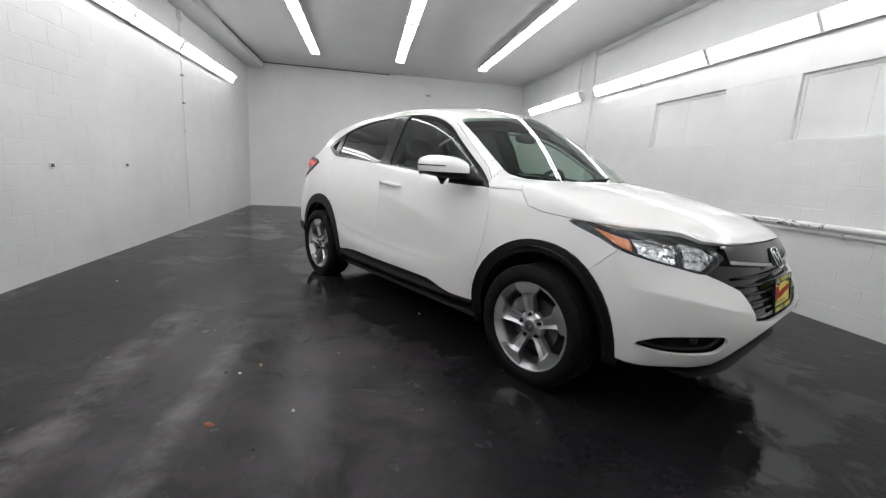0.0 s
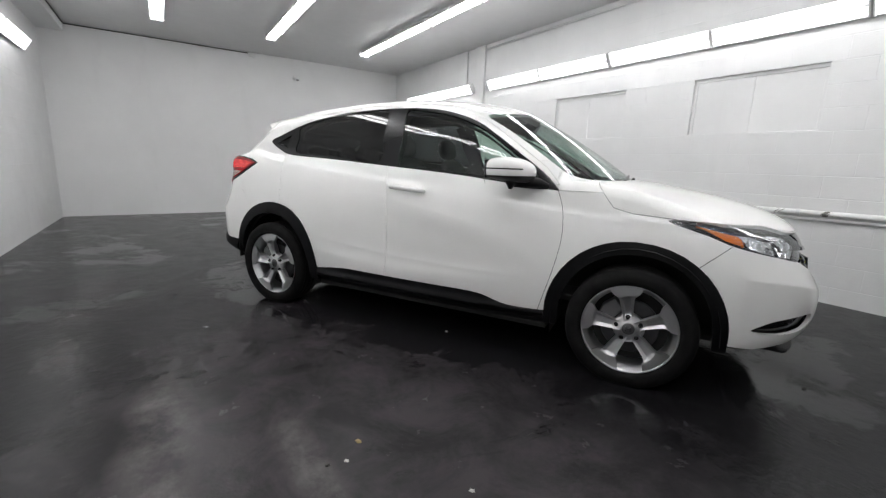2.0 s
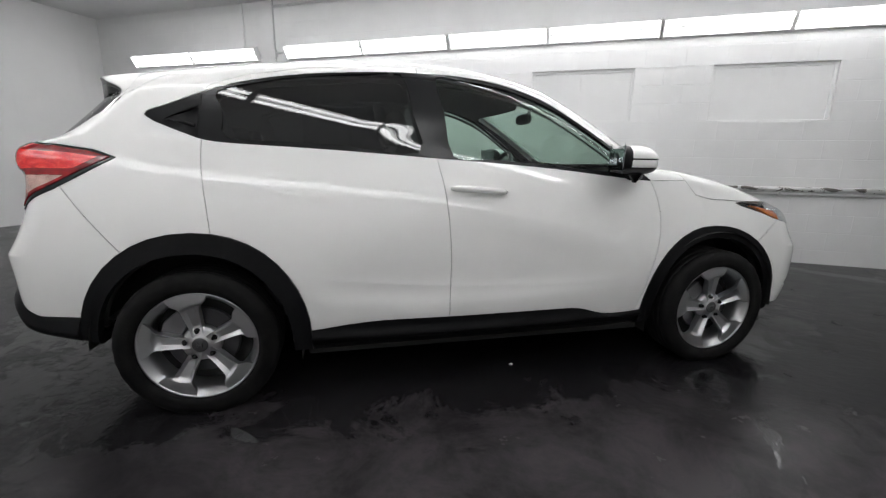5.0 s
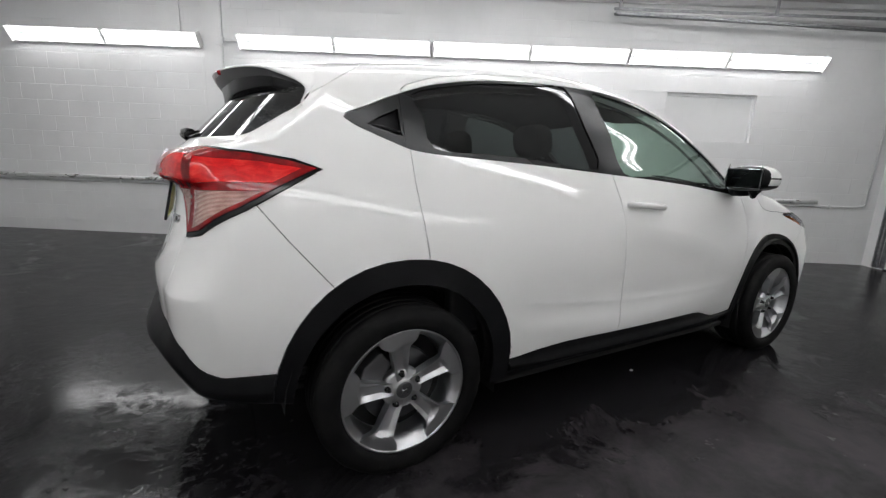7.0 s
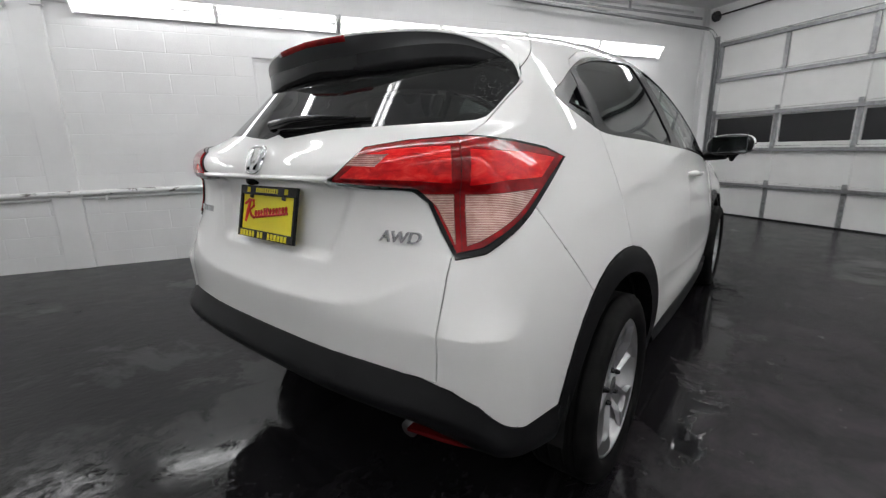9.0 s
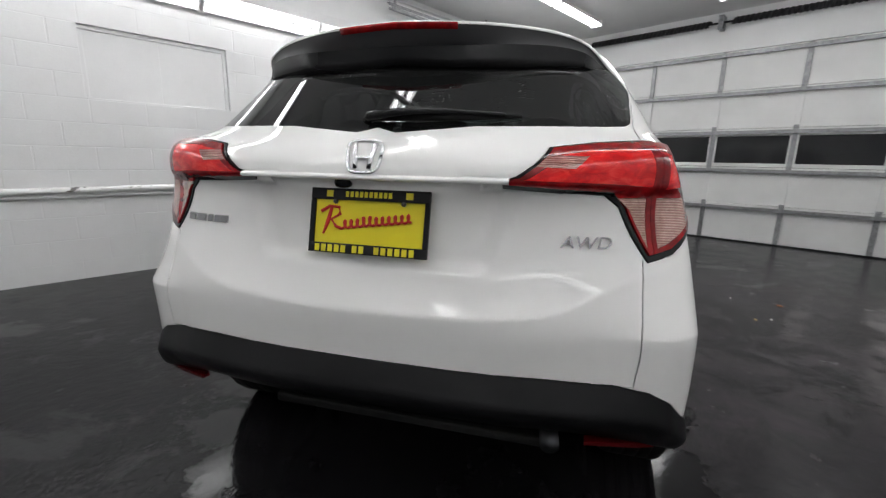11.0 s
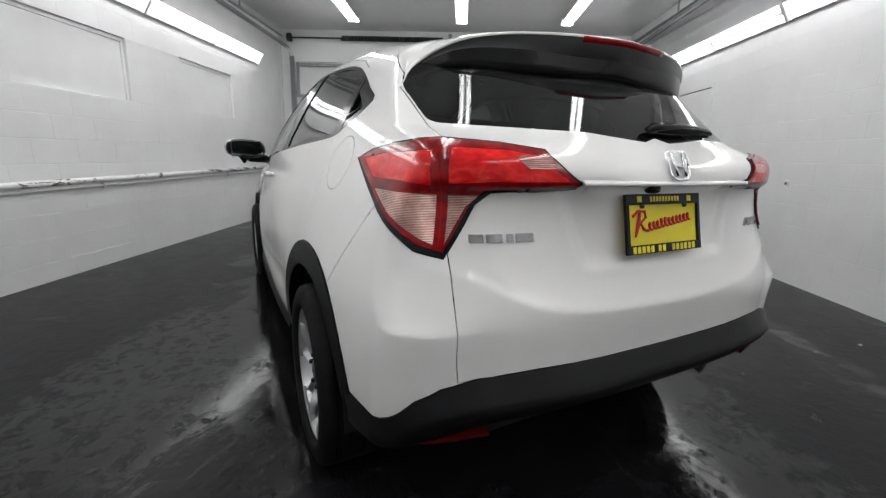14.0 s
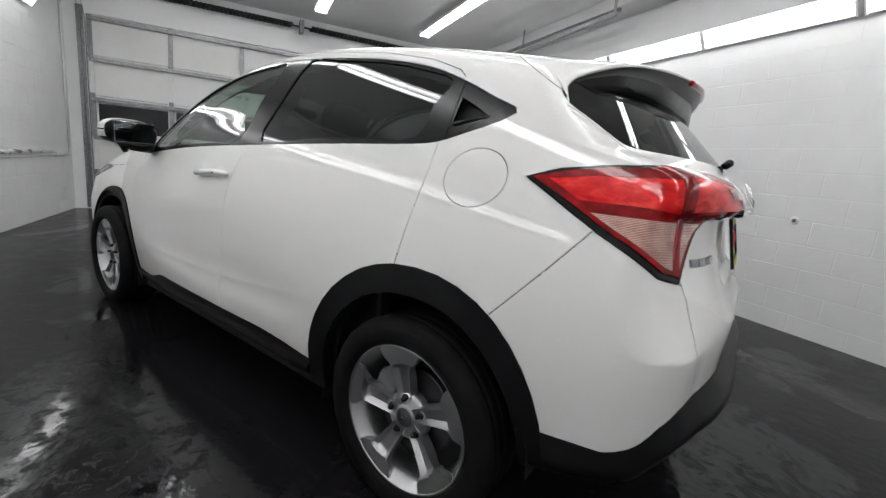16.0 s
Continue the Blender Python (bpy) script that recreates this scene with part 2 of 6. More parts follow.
wall_window = tagged(part("wall_window", wall_backing(Y_WIN + 0.0016, Y_WIN + THICK, WINDOWS), WALL_PAINT), "white painted concrete block wall with boarded windows", "wall", kind="structure")
wall_left = tagged(part("wall_left", wall_backing(Y_LEFT - THICK, Y_LEFT - 0.0016, ()), WALL_PAINT), "white painted concrete block wall", "wall", kind="structure")
bm = box(X_DOOR, DOOR_Y1, 0, X_DOOR + 0.2, Y_WIN + THICK, Z_CEIL)
add_box(bm, X_DOOR, Y_LEFT - THICK, 0, X_DOOR + 0.2, DOOR_Y0, Z_CEIL)
add_box(bm, X_DOOR, DOOR_Y0, DOOR_TOP, X_DOOR + 0.2, DOOR_Y1, Z_CEIL)
wall_door = tagged(part("wall_door", bm, BACK_PAINT), "white wall round the overhead door", "wall", kind="structure")
outside = tagged(part("wall_outside", box(X_DOOR + 1.0, Y_LEFT - THICK, 0, X_DOOR + 1.2, Y_WIN + THICK, Z_CEIL), DARK_GLASS), "dark night beyond the door panes", "backdrop", kind="structure")


# ---- strip lights ----
def strip_light(name, label, group, lit):
    """A 2.4 m fixture: housing, two covers end to end, end caps; it shines towards -z."""
    ob = thing(name, pose(0, 0, 0), label, "light", group)
    bm = box(-1.19, -0.05, 0.0, 1.19, 0.05, 0.035, 0.006)
    part("housing", bm, WHITE_METAL, ob)
    for s in (-1, 1):
        wing = prism([(s * 0.012, -0.022), (s * 0.05, -0.008), (s * 0.086, -0.034), (s * 0.089, -0.028), (s * 0.05, 0.0), (s * 0.012, 0.0)], -1.18, 1.18)
        bmesh.ops.rotate(wing, cent=(0, 0, 0), matrix=Matrix.Rotation(radians(90), 3, "Z"), verts=wing.verts)
        part("reflector", wing, WHITE_METAL, ob, "white enamelled reflector wing")
    for a, b in ((-1.165, -0.022), (0.022, 1.165)):
        bm = bmesh.new()
        for y in (-0.044, 0.044):
            add_tube(bm, [(a, y, -0.044), (a + 0.02, y, -0.044), (b - 0.02, y, -0.044), (b, y, -0.044)], [0.012, 0.019, 0.019, 0.012], 10)
        part("tube", bm, lit, ob, "glowing white tube", smooth=True)
    part("socket_bar", box(-0.020, -0.085, -0.060, 0.020, 0.085, 0.0, 0.004), WHITE_METAL, ob)
    for x in (-1.185, 1.185):
        part("end_cap", box(x - 0.008, -0.09, -0.066, x + 0.008, 0.09, 0.03, 0.004), WHITE_METAL, ob)
    return ob


CEIL_X = (-4.20, -1.80, 0.60, 3.00)
first = None
for y in (-1.95, -0.335, 1.355):
    for x in CEIL_X:
        m = pose(x, y, Z_CEIL - 0.036)
        if first is None:
            first = strip_light("ceiling_light", "white twin-tube strip light on the ceiling", "ceiling lights", TUBE)
            first.matrix_basis = m
        else:
            copy_thing(first, m)
first = None
for y, turn, xs, z in ((Y_WIN - 0.036, -58, (-4.95, -2.085, 0.325, 2.725), 2.495), (Y_LEFT + 0.036, 58, (-4.42, -1.99, 0.43, 2.84), 2.565)):
    for x in xs:
        m = pose(x, y - math.copysign(0.03, y), z, turn)
        if first is None:
            first = strip_light("wall_light", "white twin-tube strip light high on the wall", "wall lights", WALL_TUBE)
            first.matrix_basis = m
        else:
            copy_thing(first, m)


# ---- boarded windows ----
def window(i, x0, x1):
    ob = tagged(new(f"window_{i}"), "window opening closed with white painted boards", "window", kind="structure")
    ob.matrix_basis = pose((x0 + x1) / 2, Y_WIN, (SILL + HEAD) / 2)
    w, h = (x1 - x0) / 2, (HEAD - SILL) / 2
    bm = box(-w, 0.03, h - 0.035, w, 0.09, h, 0.004)
    add_box(bm, -w, 0.03, -h, -w + 0.03, 0.09, h - 0.035, 0.004)
    add_box(bm, w - 0.03, 0.03, -h, w, 0.09, h - 0.035, 0.004)
    part("window_frame", bm, WALL_PAINT, ob)
    sill = box(-w, 0.002, -h - 0.001, w, 0.06, -h + 0.012, 0.003)
    part("window_sill", sill, WALL_PAINT, ob)
    part("board", box(-w + 0.028, 0.040, -h + 0.01, -0.003, 0.060, h - 0.033, 0.002), WALL_PAINT, ob)
    part("board", box(-0.003, 0.043, -h + 0.01, w - 0.028, 0.063, h - 0.033, 0.002), WALL_PAINT, ob)
    return ob


for i, (a, b) in enumerate(WINDOWS):
    window(i + 1, a, b)


# ---- overhead door ----
def overhead_door():
    ob = thing("overhead_door", pose(X_DOOR, 0, 0), "closed white sectional overhead door with steel struts", "garage door")
    cols = [DOOR_Y0 + (DOOR_Y1 - DOOR_Y0) * k / 6 for k in range(7)]
    for row in range(5):
        z0, z1 = 0.02 + row * 0.527, 0.02 + row * 0.527 + 0.523
        if row != 2:
            section = part("section", box(-0.0, DOOR_Y0 - 0.03, z0, 0.045, DOOR_Y1 + 0.03, z1, 0.004), DOOR_WHITE, ob)
        else:
            bm = box(0, DOOR_Y0 - 0.03, z0, 0.045, DOOR_Y1 + 0.03, z0 + 0.05)
            add_box(bm, 0, DOOR_Y0 - 0.03, z1 - 0.10, 0.045, DOOR_Y1 + 0.03, z1)
            for k, y in enumerate(cols):
                w = 0.05
                add_box(bm, 0, max(y - w, DOOR_Y0 - 0.03), z0 + 0.05, 0.045, min(y + w, DOOR_Y1 + 0.03), z1 - 0.10)
            section = part("section", bm, DOOR_WHITE, ob, "white section with dark panes")
            for k in range(6):
                part("pane", box(0.018, cols[k] + 0.045, z0 + 0.045, 0.024, cols[k + 1] - 0.045, z1 - 0.095), DARK_GLASS, section, "dark glass pane")
        for y in cols:
            part("stile", box(-0.022, y - 0.028, z0 + 0.004, -0.002, y + 0.028, z1 - 0.004, 0.003), DOOR_WHITE if row % 2 else GALVANISED, section)
        zs = z1 - 0.075
        bm = box(-0.062, DOOR_Y0 - 0.01, zs, -0.004, DOOR_Y1 + 0.01, zs + 0.006)
        add_box(bm, -0.062, DOOR_Y0 - 0.01, zs + 0.006, -0.056, DOOR_Y1 + 0.01, zs + 0.048)
        part("strut", bm, GALVANISED, section, "galvanised steel strut")
        if row < 4:
            for y in cols:
                bm = box(-0.03, y - 0.03, z1 - 0.035, -0.022, y + 0.03, z1 + 0.035, 0.003)
                add_tube(bm, [(-0.034, y - 0.028, z1), (-0.034, y + 0.028, z1)], 0.007, 8)
                part("hinge", bm, GALVANISED, section)
    part("bottom_seal", box(0.005, DOOR_Y0 - 0.03, 0.0, 0.04, DOOR_Y1 + 0.03, 0.02), DARK_METAL, ob, "black rubber seal")
    return ob


overhead_door()


def door_track(y, sign):
    ob = thing("door_track", pose(X_DOOR, y, 0), "galvanised track of the overhead door, bent back under the ceiling", "door track", "door tracks")
    bend = [(-0.05, 0.0, 0.02), (-0.05, 0.0, 2.55)] + [(-0.05 - 0.3 * (1 - math.cos(a)), 0.0, 2.55 + 0.3 * math.sin(a)) for a in (0.3, 0.6, 0.9, 1.2, 1.57)] + [(-3.75, 0.0, 2.93)]
    bm = bmesh.new()
    for dy in (-0.026, 0.026):
        rings = []
        for i, (x, _, z) in enumerate(bend):
            n = Vector((-0.03, 0, 0)) if z < 2.56 else Vector((0.0, 0, 0.03)) if i > 5 else Vector((-0.02, 0, 0.015))
            n = -n
            rings.append([bm.verts.new((x, dy, z)), bm.verts.new((x, dy + 0.004, z)), bm.verts.new((x + n.x, dy + 0.004, z + n.z)), bm.verts.new((x + n.x, dy, z + n.z))])
        for a, b in zip(rings, rings[1:]):
            for k in range(4):
                bm.faces.new((a[k], a[(k + 1) % 4], b[(k + 1) % 4], b[k]))
    rail = part("rail", bm, GALVANISED, ob)
    bm = box(-0.012, sign * 0.03 - 0.03, 0.02, -0.002, sign * 0.03 + 0.05, 2.75, 0.002)
    part("angle", bm, GALVANISED, ob, "steel angle on the wall")
    for x in (-3.70, -1.9):
        bm = box(x - 0.02, -0.03, 2.96, x + 0.02, -0.025, Z_CEIL - 0.002)
        part("hanger", bm, GALVANISED, ob)
    bm = box(-3.75, sign * 0.05 - 0.02, 2.985, -0.40, sign * 0.05 + 0.02, 2.99)
    add_box(bm, -3.75, sign * 0.05 - 0.02, 2.955, -0.40, sign * 0.05 - 0.016, 2.985)
    part("stiffener", bm, GALVANISED, ob)
    return ob


door_track(DOOR_Y1 + 0.06, 1)
door_track(DOOR_Y0 - 0.06, -1)

spring_bar = thing("torsion_bar", pose(X_DOOR - 0.11, 0, 3.03), "torsion bar with dark coil springs over the door", "door spring")
part("shaft", tube([(0, DOOR_Y0 - 0.14, 0), (0, DOOR_Y1 + 0.14, 0)], 0.0125, 10), DARK_METAL, spring_bar)
for a, b in ((-2.05, -0.28), (0.0, 1.75)):
    n = 300
    bm = bmesh.new()
    rings = []
    for i in range(n + 1):
        s = i / n
        w = 2 * math.pi * s * 30
        c = Vector((0.038 * math.cos(w), a + (b - a) * s, 0.038 * math.sin(w)))
        out = Vector((math.cos(w), 0, math.sin(w)))
        rings.append([bm.verts.new(c + 0.009 * out), bm.verts.new(c + Vector((0, 0.028, 0))), bm.verts.new(c - 0.009 * out), bm.verts.new(c - Vector((0, 0.028, 0)))])
    for p, q in zip(rings, rings[1:]):
        for k in range(4):
            bm.faces.new((p[k], p[(k + 1) % 4], q[(k + 1) % 4], q[k]))
    part("spring", bm, DARK_METAL, spring_bar, "black coil spring", smooth=True)
for y in (DOOR_Y0 - 0.09, DOOR_Y1 + 0.09):
    part("drum", lathe([(0.0, y - 0.03), (0.07, y - 0.03), (0.075, y - 0.02), (0.055, y), (0.075, y + 0.02), (0.07, y + 0.03), (0.0, y + 0.03)], 24), DARK_METAL, spring_bar, "cable drum")
part("bracket", box(-0.06, -0.17, -0.09, 0.11, -0.11, 0.09, 0.004), GALVANISED, spring_bar)

opener = thing("door_opener", pose(X_DOOR - 0.16, -3.36, 2.36), "dark grey electric door opener beside the door track", "door opener")
part("body", box(-0.12, -0.11, -0.16, 0.15, 0.11, 0.20, 0.012), mat("opener plastic", (0.05, 0.05, 0.055), 0.5), opener)
part("cover_plate", box(-0.128, -0.08, -0.02, -0.118, 0.08, 0.17, 0.003), mat("grey cover", (0.09, 0.085, 0.10), 0.45), opener)
part("label_plate", box(-0.131, -0.05, 0.08, -0.127, 0.03, 0.11, 0.001), WHITE_METAL, opener, "small pale label")
bm = lathe([(0.0, -0.02), (0.05, -0.02), (0.05, 0.02), (0.0, 0.02)], 20, "Y")
bmesh.ops.translate(bm, vec=(0.0, 0.14, -0.12), verts=bm.verts)
part("chain_wheel", bm, DARK_METAL, opener)
part("motor", tube([(-0.02, 0.0, -0.23), (-0.02, 0.0, -0.15)], 0.06, 16), DARK_METAL, opener)

# ---- pipes and conduits ----
pipe = thing("water_pipe", pose(0, Y_WIN - 0.045, 0), "white painted pipe with chipped paint along the wall", "pipe")
slope = lambda x: 0.787 + 0.0075 * x
part("run", tube([(X_BACK + 0.02, 0, slope(X_BACK)), (-2, 0, slope(-2)), (1, 0, slope(1)), (4.2, 0, slope(4.2))], 0.026, 12), PIPE_PAINT, pipe, smooth=True)
for x in (-6.2, -4.3, -2.4, -0.6, 1.3, 2.5, 3.9):
    part("strap", tube([(x - 0.014, 0, slope(x)), (x + 0.014, 0, slope(x))], 0.031, 12), WALL_PAINT, pipe)
    part("tee", tube([(x, 0, slope(x)), (x, 0.044, slope(x))], 0.014, 8), WALL_PAINT, pipe)

conduit = thing("conduit", pose(0, Y_WIN - 0.018, 0), "thin white conduit under the pipe, turning up to the ceiling", "conduit", "conduits")
part("run", tube([(X_BACK + 0.02, 0, slope(X_BACK) - 0.055), (4.75, 0, slope(4.75) - 0.055), (4.84, 0, 0.79), (4.87, 0, 0.86), (4.87, 0, Z_CEIL)], 0.014, 10), WALL_PAINT, conduit, smooth=True)
for x in (-5, -3.3, -1.2, 0.8, 2.9, 4.4):
    part("clip", box(x - 0.012, -0.018, slope(x) - 0.08, x + 0.012, 0.018, slope(x) - 0.03, 0.003), WALL_PAINT, conduit)
conduit = thing("conduit", pose(0, Y_WIN - 0.02, 0), "white conduit from the lights up along the ceiling", "conduit", "conduits")
part("run", tube([(-3.53, 0, 2.50), (-3.53, 0, 3.08), (-3.50, 0, 3.11), (0.2, 0, 3.11), (4.6, 0, 3.11)], 0.015, 10), WALL_PAINT, conduit, smooth=True)
part("branch", tube([(-4.03, 0, 2.52), (-4.03, 0, Z_CEIL)], 0.012, 8), WALL_PAINT, conduit, smooth=True)
part("link", tube([(-3.80, 0.0, 2.50), (-3.25, 0.0, 2.50)], 0.010, 8), WALL_PAINT, conduit, smooth=True)
part("box", box(-3.575, -0.03, 2.44, -3.485, 0.018, 2.54, 0.004), WALL_PAINT, conduit)


# ---- the car's body as one smooth form: below zero is inside ----
def spline(*pairs):
    """A natural cubic through the given (a, b) pairs, for arrays."""
    xs, ys = np.array(pairs, float).T
    h, n = np.diff(xs), len(xs)
    m, r = np.eye(n), np.zeros(n)
    for i in range(1, n - 1):
        m[i, i - 1:i + 2] = h[i - 1], 2 * (h[i - 1] + h[i]), h[i]
        r[i] = 6 * ((ys[i + 1] - ys[i]) / h[i] - (ys[i] - ys[i - 1]) / h[i - 1])
    c = np.linalg.solve(m, r)

    def at(x):
        x = np.clip(x, xs[0], xs[-1])
        i = np.clip(np.searchsorted(xs, x) - 1, 0, n - 2)
        a, b, w = xs[i + 1] - x, x - xs[i], h[i]
        return (c[i] * a**3 + c[i + 1] * b**3) / (6 * w) + (ys[i] / w - c[i] * w / 6) * a + (ys[i + 1] / w - c[i + 1] * w / 6) * b
    return at


def step(a, b, x):
    s = np.clip((x - a) / (b - a), 0, 1)
    return s * s * (3 - 2 * s)


def soft_max(a, b, k):
    h = np.clip(0.5 + 0.5 * (a - b) / k, 0, 1)
    return b + (a - b) * h + k * h * (1 - h)


TOP = spline((-2.3, 1.17), (-1.9, 1.38), (-1.63, 1.475), (-1.38, 1.522), (-1.12, 1.556), (-0.86, 1.580), (-0.58, 1.596), (-0.30, 1.600),
             (-0.04, 1.588), (0.20, 1.560), (0.425, 1.508), (0.62, 1.424), (0.82, 1.310), (0.955, 1.222), (1.08, 1.132), (1.16, 1.072), (1.3, 0.965), (1.6, 0.72), (2.4, 0.1))
HOOD = spline((0.9, 1.105), (1.1, 1.082), (1.22, 1.066), (1.35, 1.048), (1.52, 1.018), (1.70, 0.983), (1.87, 0.940), (2.00, 0.885), (2.08, 0.825),
              (2.16, 0.72), (2.25, 0.55))
CROWN = spline((-2.2, 0.30), (-1.2, 0.30), (0.0, 0.33), (0.4, 0.44), (0.9, 0.48), (1.2, 0.48))
HOOD_CROWN = spline((0.9, 0.10), (1.2, 0.10), (1.6, 0.20), (1.9, 0.30), (2.3, 0.34))
FLANK = spline((0.12, 0.76), (0.20, 0.82), (0.28, 0.858), (0.34, 0.874), (0.40, 0.882), (0.445, 0.881), (0.49, 0.872), (0.60, 0.870), (0.72, 0.872), (0.82, 0.866),
               (0.90, 0.853), (0.98, 0.833), (1.06, 0.804), (1.12, 0.777), (1.20, 0.735), (1.5, 0.64), (1.7, 0.56))
GLASS_SIDE = spline((-1.9, 0.686), (-1.45, 0.740), (-1.0, 0.755), (-0.3, 0.783), (0.3, 0.775), (0.86, 0.737), (1.2, 0.70))
NOSE = spline((0.10, 1.86), (0.16, 1.96), (0.22, 2.05), (0.28, 2.115), (0.36, 2.168), (0.47, 2.185), (0.576, 2.165), (0.68, 2.128), (0.764, 2.098),
              (0.85, 2.06), (0.95, 2.0), (1.1, 1.85))
TAIL = spline((0.20, -1.86), (0.27, -1.95), (0.34, -2.015), (0.44, -2.050), (0.54, -2.057), (0.62, -2.059), (0.72, -2.068), (0.80, -2.060), (0.90, -2.050),
              (1.0, -2.042), (1.06, -2.040), (1.09, -2.026), (1.12, -1.996), (1.18, -1.931), (1.26, -1.855), (1.36, -1.760), (1.46, -1.665), (1.6, -1.53))
# how squarely the tail turns its corners, by height
CORNER = spline((0.2, 4.2), (0.5, 4.3), (0.6, 4.3), (0.70, 4.0), (0.80, 3.4), (0.88, 2.95), (1.0, 2.75), (1.05, 2.85), (1.10, 3.2), (1.2, 3.3), (1.7, 3.3))


# the tailgate's lower crease: level behind the plate, rising to the lamps
SMILE = spline((0.0, 0.720), (0.15, 0.722), (0.287, 0.730), (0.42, 0.747), (0.485, 0.767), (0.553, 0.800), (0.61, 0.824), (0.66, 0.838), (0.8, 0.87), (1.0, 0.90))
FOLD = 0.700
RIB = spline((-1.2, 0.625), (-0.8, 0.580), (-0.54, 0.551), (-0.22, 0.524), (0.32, 0.508), (0.8, 0.512), (1.1, 0.516))  # low line along the doors


def rear_sheet(y, z):
    """The evenly bent sheet of the rear window, carried on to the body round it."""
    return -1.955 + 0.95 * (z - 1.155) + (0.95 + 2.5 * (np.clip(z, 1.1, 1.45) - 1.187)) * (0.20 * y**2 + 0.75 * y**4)


def body(x, y, z):
    """Signed form of the body without wheels, mirrors and spoiler."""
    a = np.abs(y)
    roof = (z - TOP(x) + CROWN(x) * a**2.2) * 0.9
    bonnet = z - HOOD(x) + HOOD_CROWN(x) * a**2.2
    top = np.where(x > 0.85, -soft_max(-roof, -bonnet, 0.03), roof)
    # flank: waist crease falling to the front, hollow under it, flared arches
    crease = 0.985 - 0.165 * (x + 0.78)
    d = z - crease
    fade = step(-1.25, -0.75, x) * (1 - step(0.55, 0.95, x))
    low = FLANK(z) + fade * (0.009 * np.exp(-(np.sqrt(d * d + 0.00002) - 0.0045) / 0.05) - 0.003 * np.exp(-((d + 0.12) / 0.09)**2))
    rib = z - RIB(x)
    low = low + 0.006 * step(-0.95, -0.65, x) * (1 - step(0.65, 0.95, x)) * np.exp(-(np.sqrt(rib * rib + 0.00001) - 0.0032) / 0.045)
    for cx in (1.297, -1.297):
        r = np.hypot(x - cx, z - 0.32)
        low = low + 0.016 * np.exp(-((r - 0.42) / 0.12)**2)
    low = low + 0.022 * step(-1.35, -1.6, x) * np.exp(-((z - 1.03) / 0.11)**2)
    fold = np.exp(-(np.sqrt((z - FOLD)**2 + 0.00002) - 0.0045) / np.where(z > FOLD, 0.060, 0.70))
    low = low + 0.034 * step(-1.42, -1.78, x) * fold
    up = GLASS_SIDE(x) - 0.43 * (z - 1.1) - 0.30 * np.clip(z - 1.1, 0, 1)**2 - 0.40 * np.clip(1.1 - z, 0, 1)**2
    side = a + soft_max(-low, -up, 0.012)
    # ends, rounded in plan
    q = np.clip(a / 0.878, 0, 1)
    nose = NOSE(z)
    shelf = 0.574 + 0.21 * (a - 0.517)
    ledge = np.exp(-(np.sqrt((z - shelf)**2 + 0.00002) - 0.0045) / np.where(z > shelf, 0.08, 0.25))
    start = 1.42 - 0.10 * step(0.6, 0.9, z)
    front = x - start - (nose - start) * np.clip(1 - q**(2.6 + 0.9 * ledge), 0, 1)**0.4545
    tail = TAIL(z)
    high = step(1.105, 1.180, z)
    p = np.clip(1 - np.clip(a / 0.878, 0, 1)**(CORNER(z) + 2.0 * fold * step(0.58, 0.80, a)), 0, 1)**0.4545
    tail_x = (1 - high) * (-1.55 + (tail + 1.55) * p) + high * rear_sheet(a, z)
    over = z - SMILE(a)
    rise = 0.5 * (over + np.sqrt(over * over + 0.00002))
    under_lip = 1 - step(1.018, 1.042, z)
    scoop = 0.045 * (1 - np.exp(-rise / 0.075)) * under_lip * (1 - 0.50 * step(0.36, 0.58, a)) * (1 - step(0.62, 0.80, a))
    scoop = scoop + 0.018 * step(0.815, 0.855, z) * under_lip * (1 - step(-0.022, 0.034, a - 0.283 - 0.38 * (z - 0.857)))
    rear = tail_x - x + scoop - 0.010 * step(0.50, 0.70, a) * fold
    ends = soft_max(front, rear, 0.01)
    f = soft_max(side, top, 0.05)
    f = soft_max(f, ends, 0.035)
    return soft_max(f, 0.20 + 0.12 * step(-1.45, -1.62, x) + 0.08 * step(-1.62, -1.95, x) + 0.04 * step(1.50, 1.68, x) - z, 0.03)


def body_normal(p):
    e, g = 1e-3, []
    for k in range(3):
        d = np.zeros(3)
        d[k] = e
        g.append(body(*(p + d).T) - body(*(p - d).T))
    g = np.array(g).T
    return g / np.maximum(np.linalg.norm(g, axis=1, keepdims=True), 1e-9)


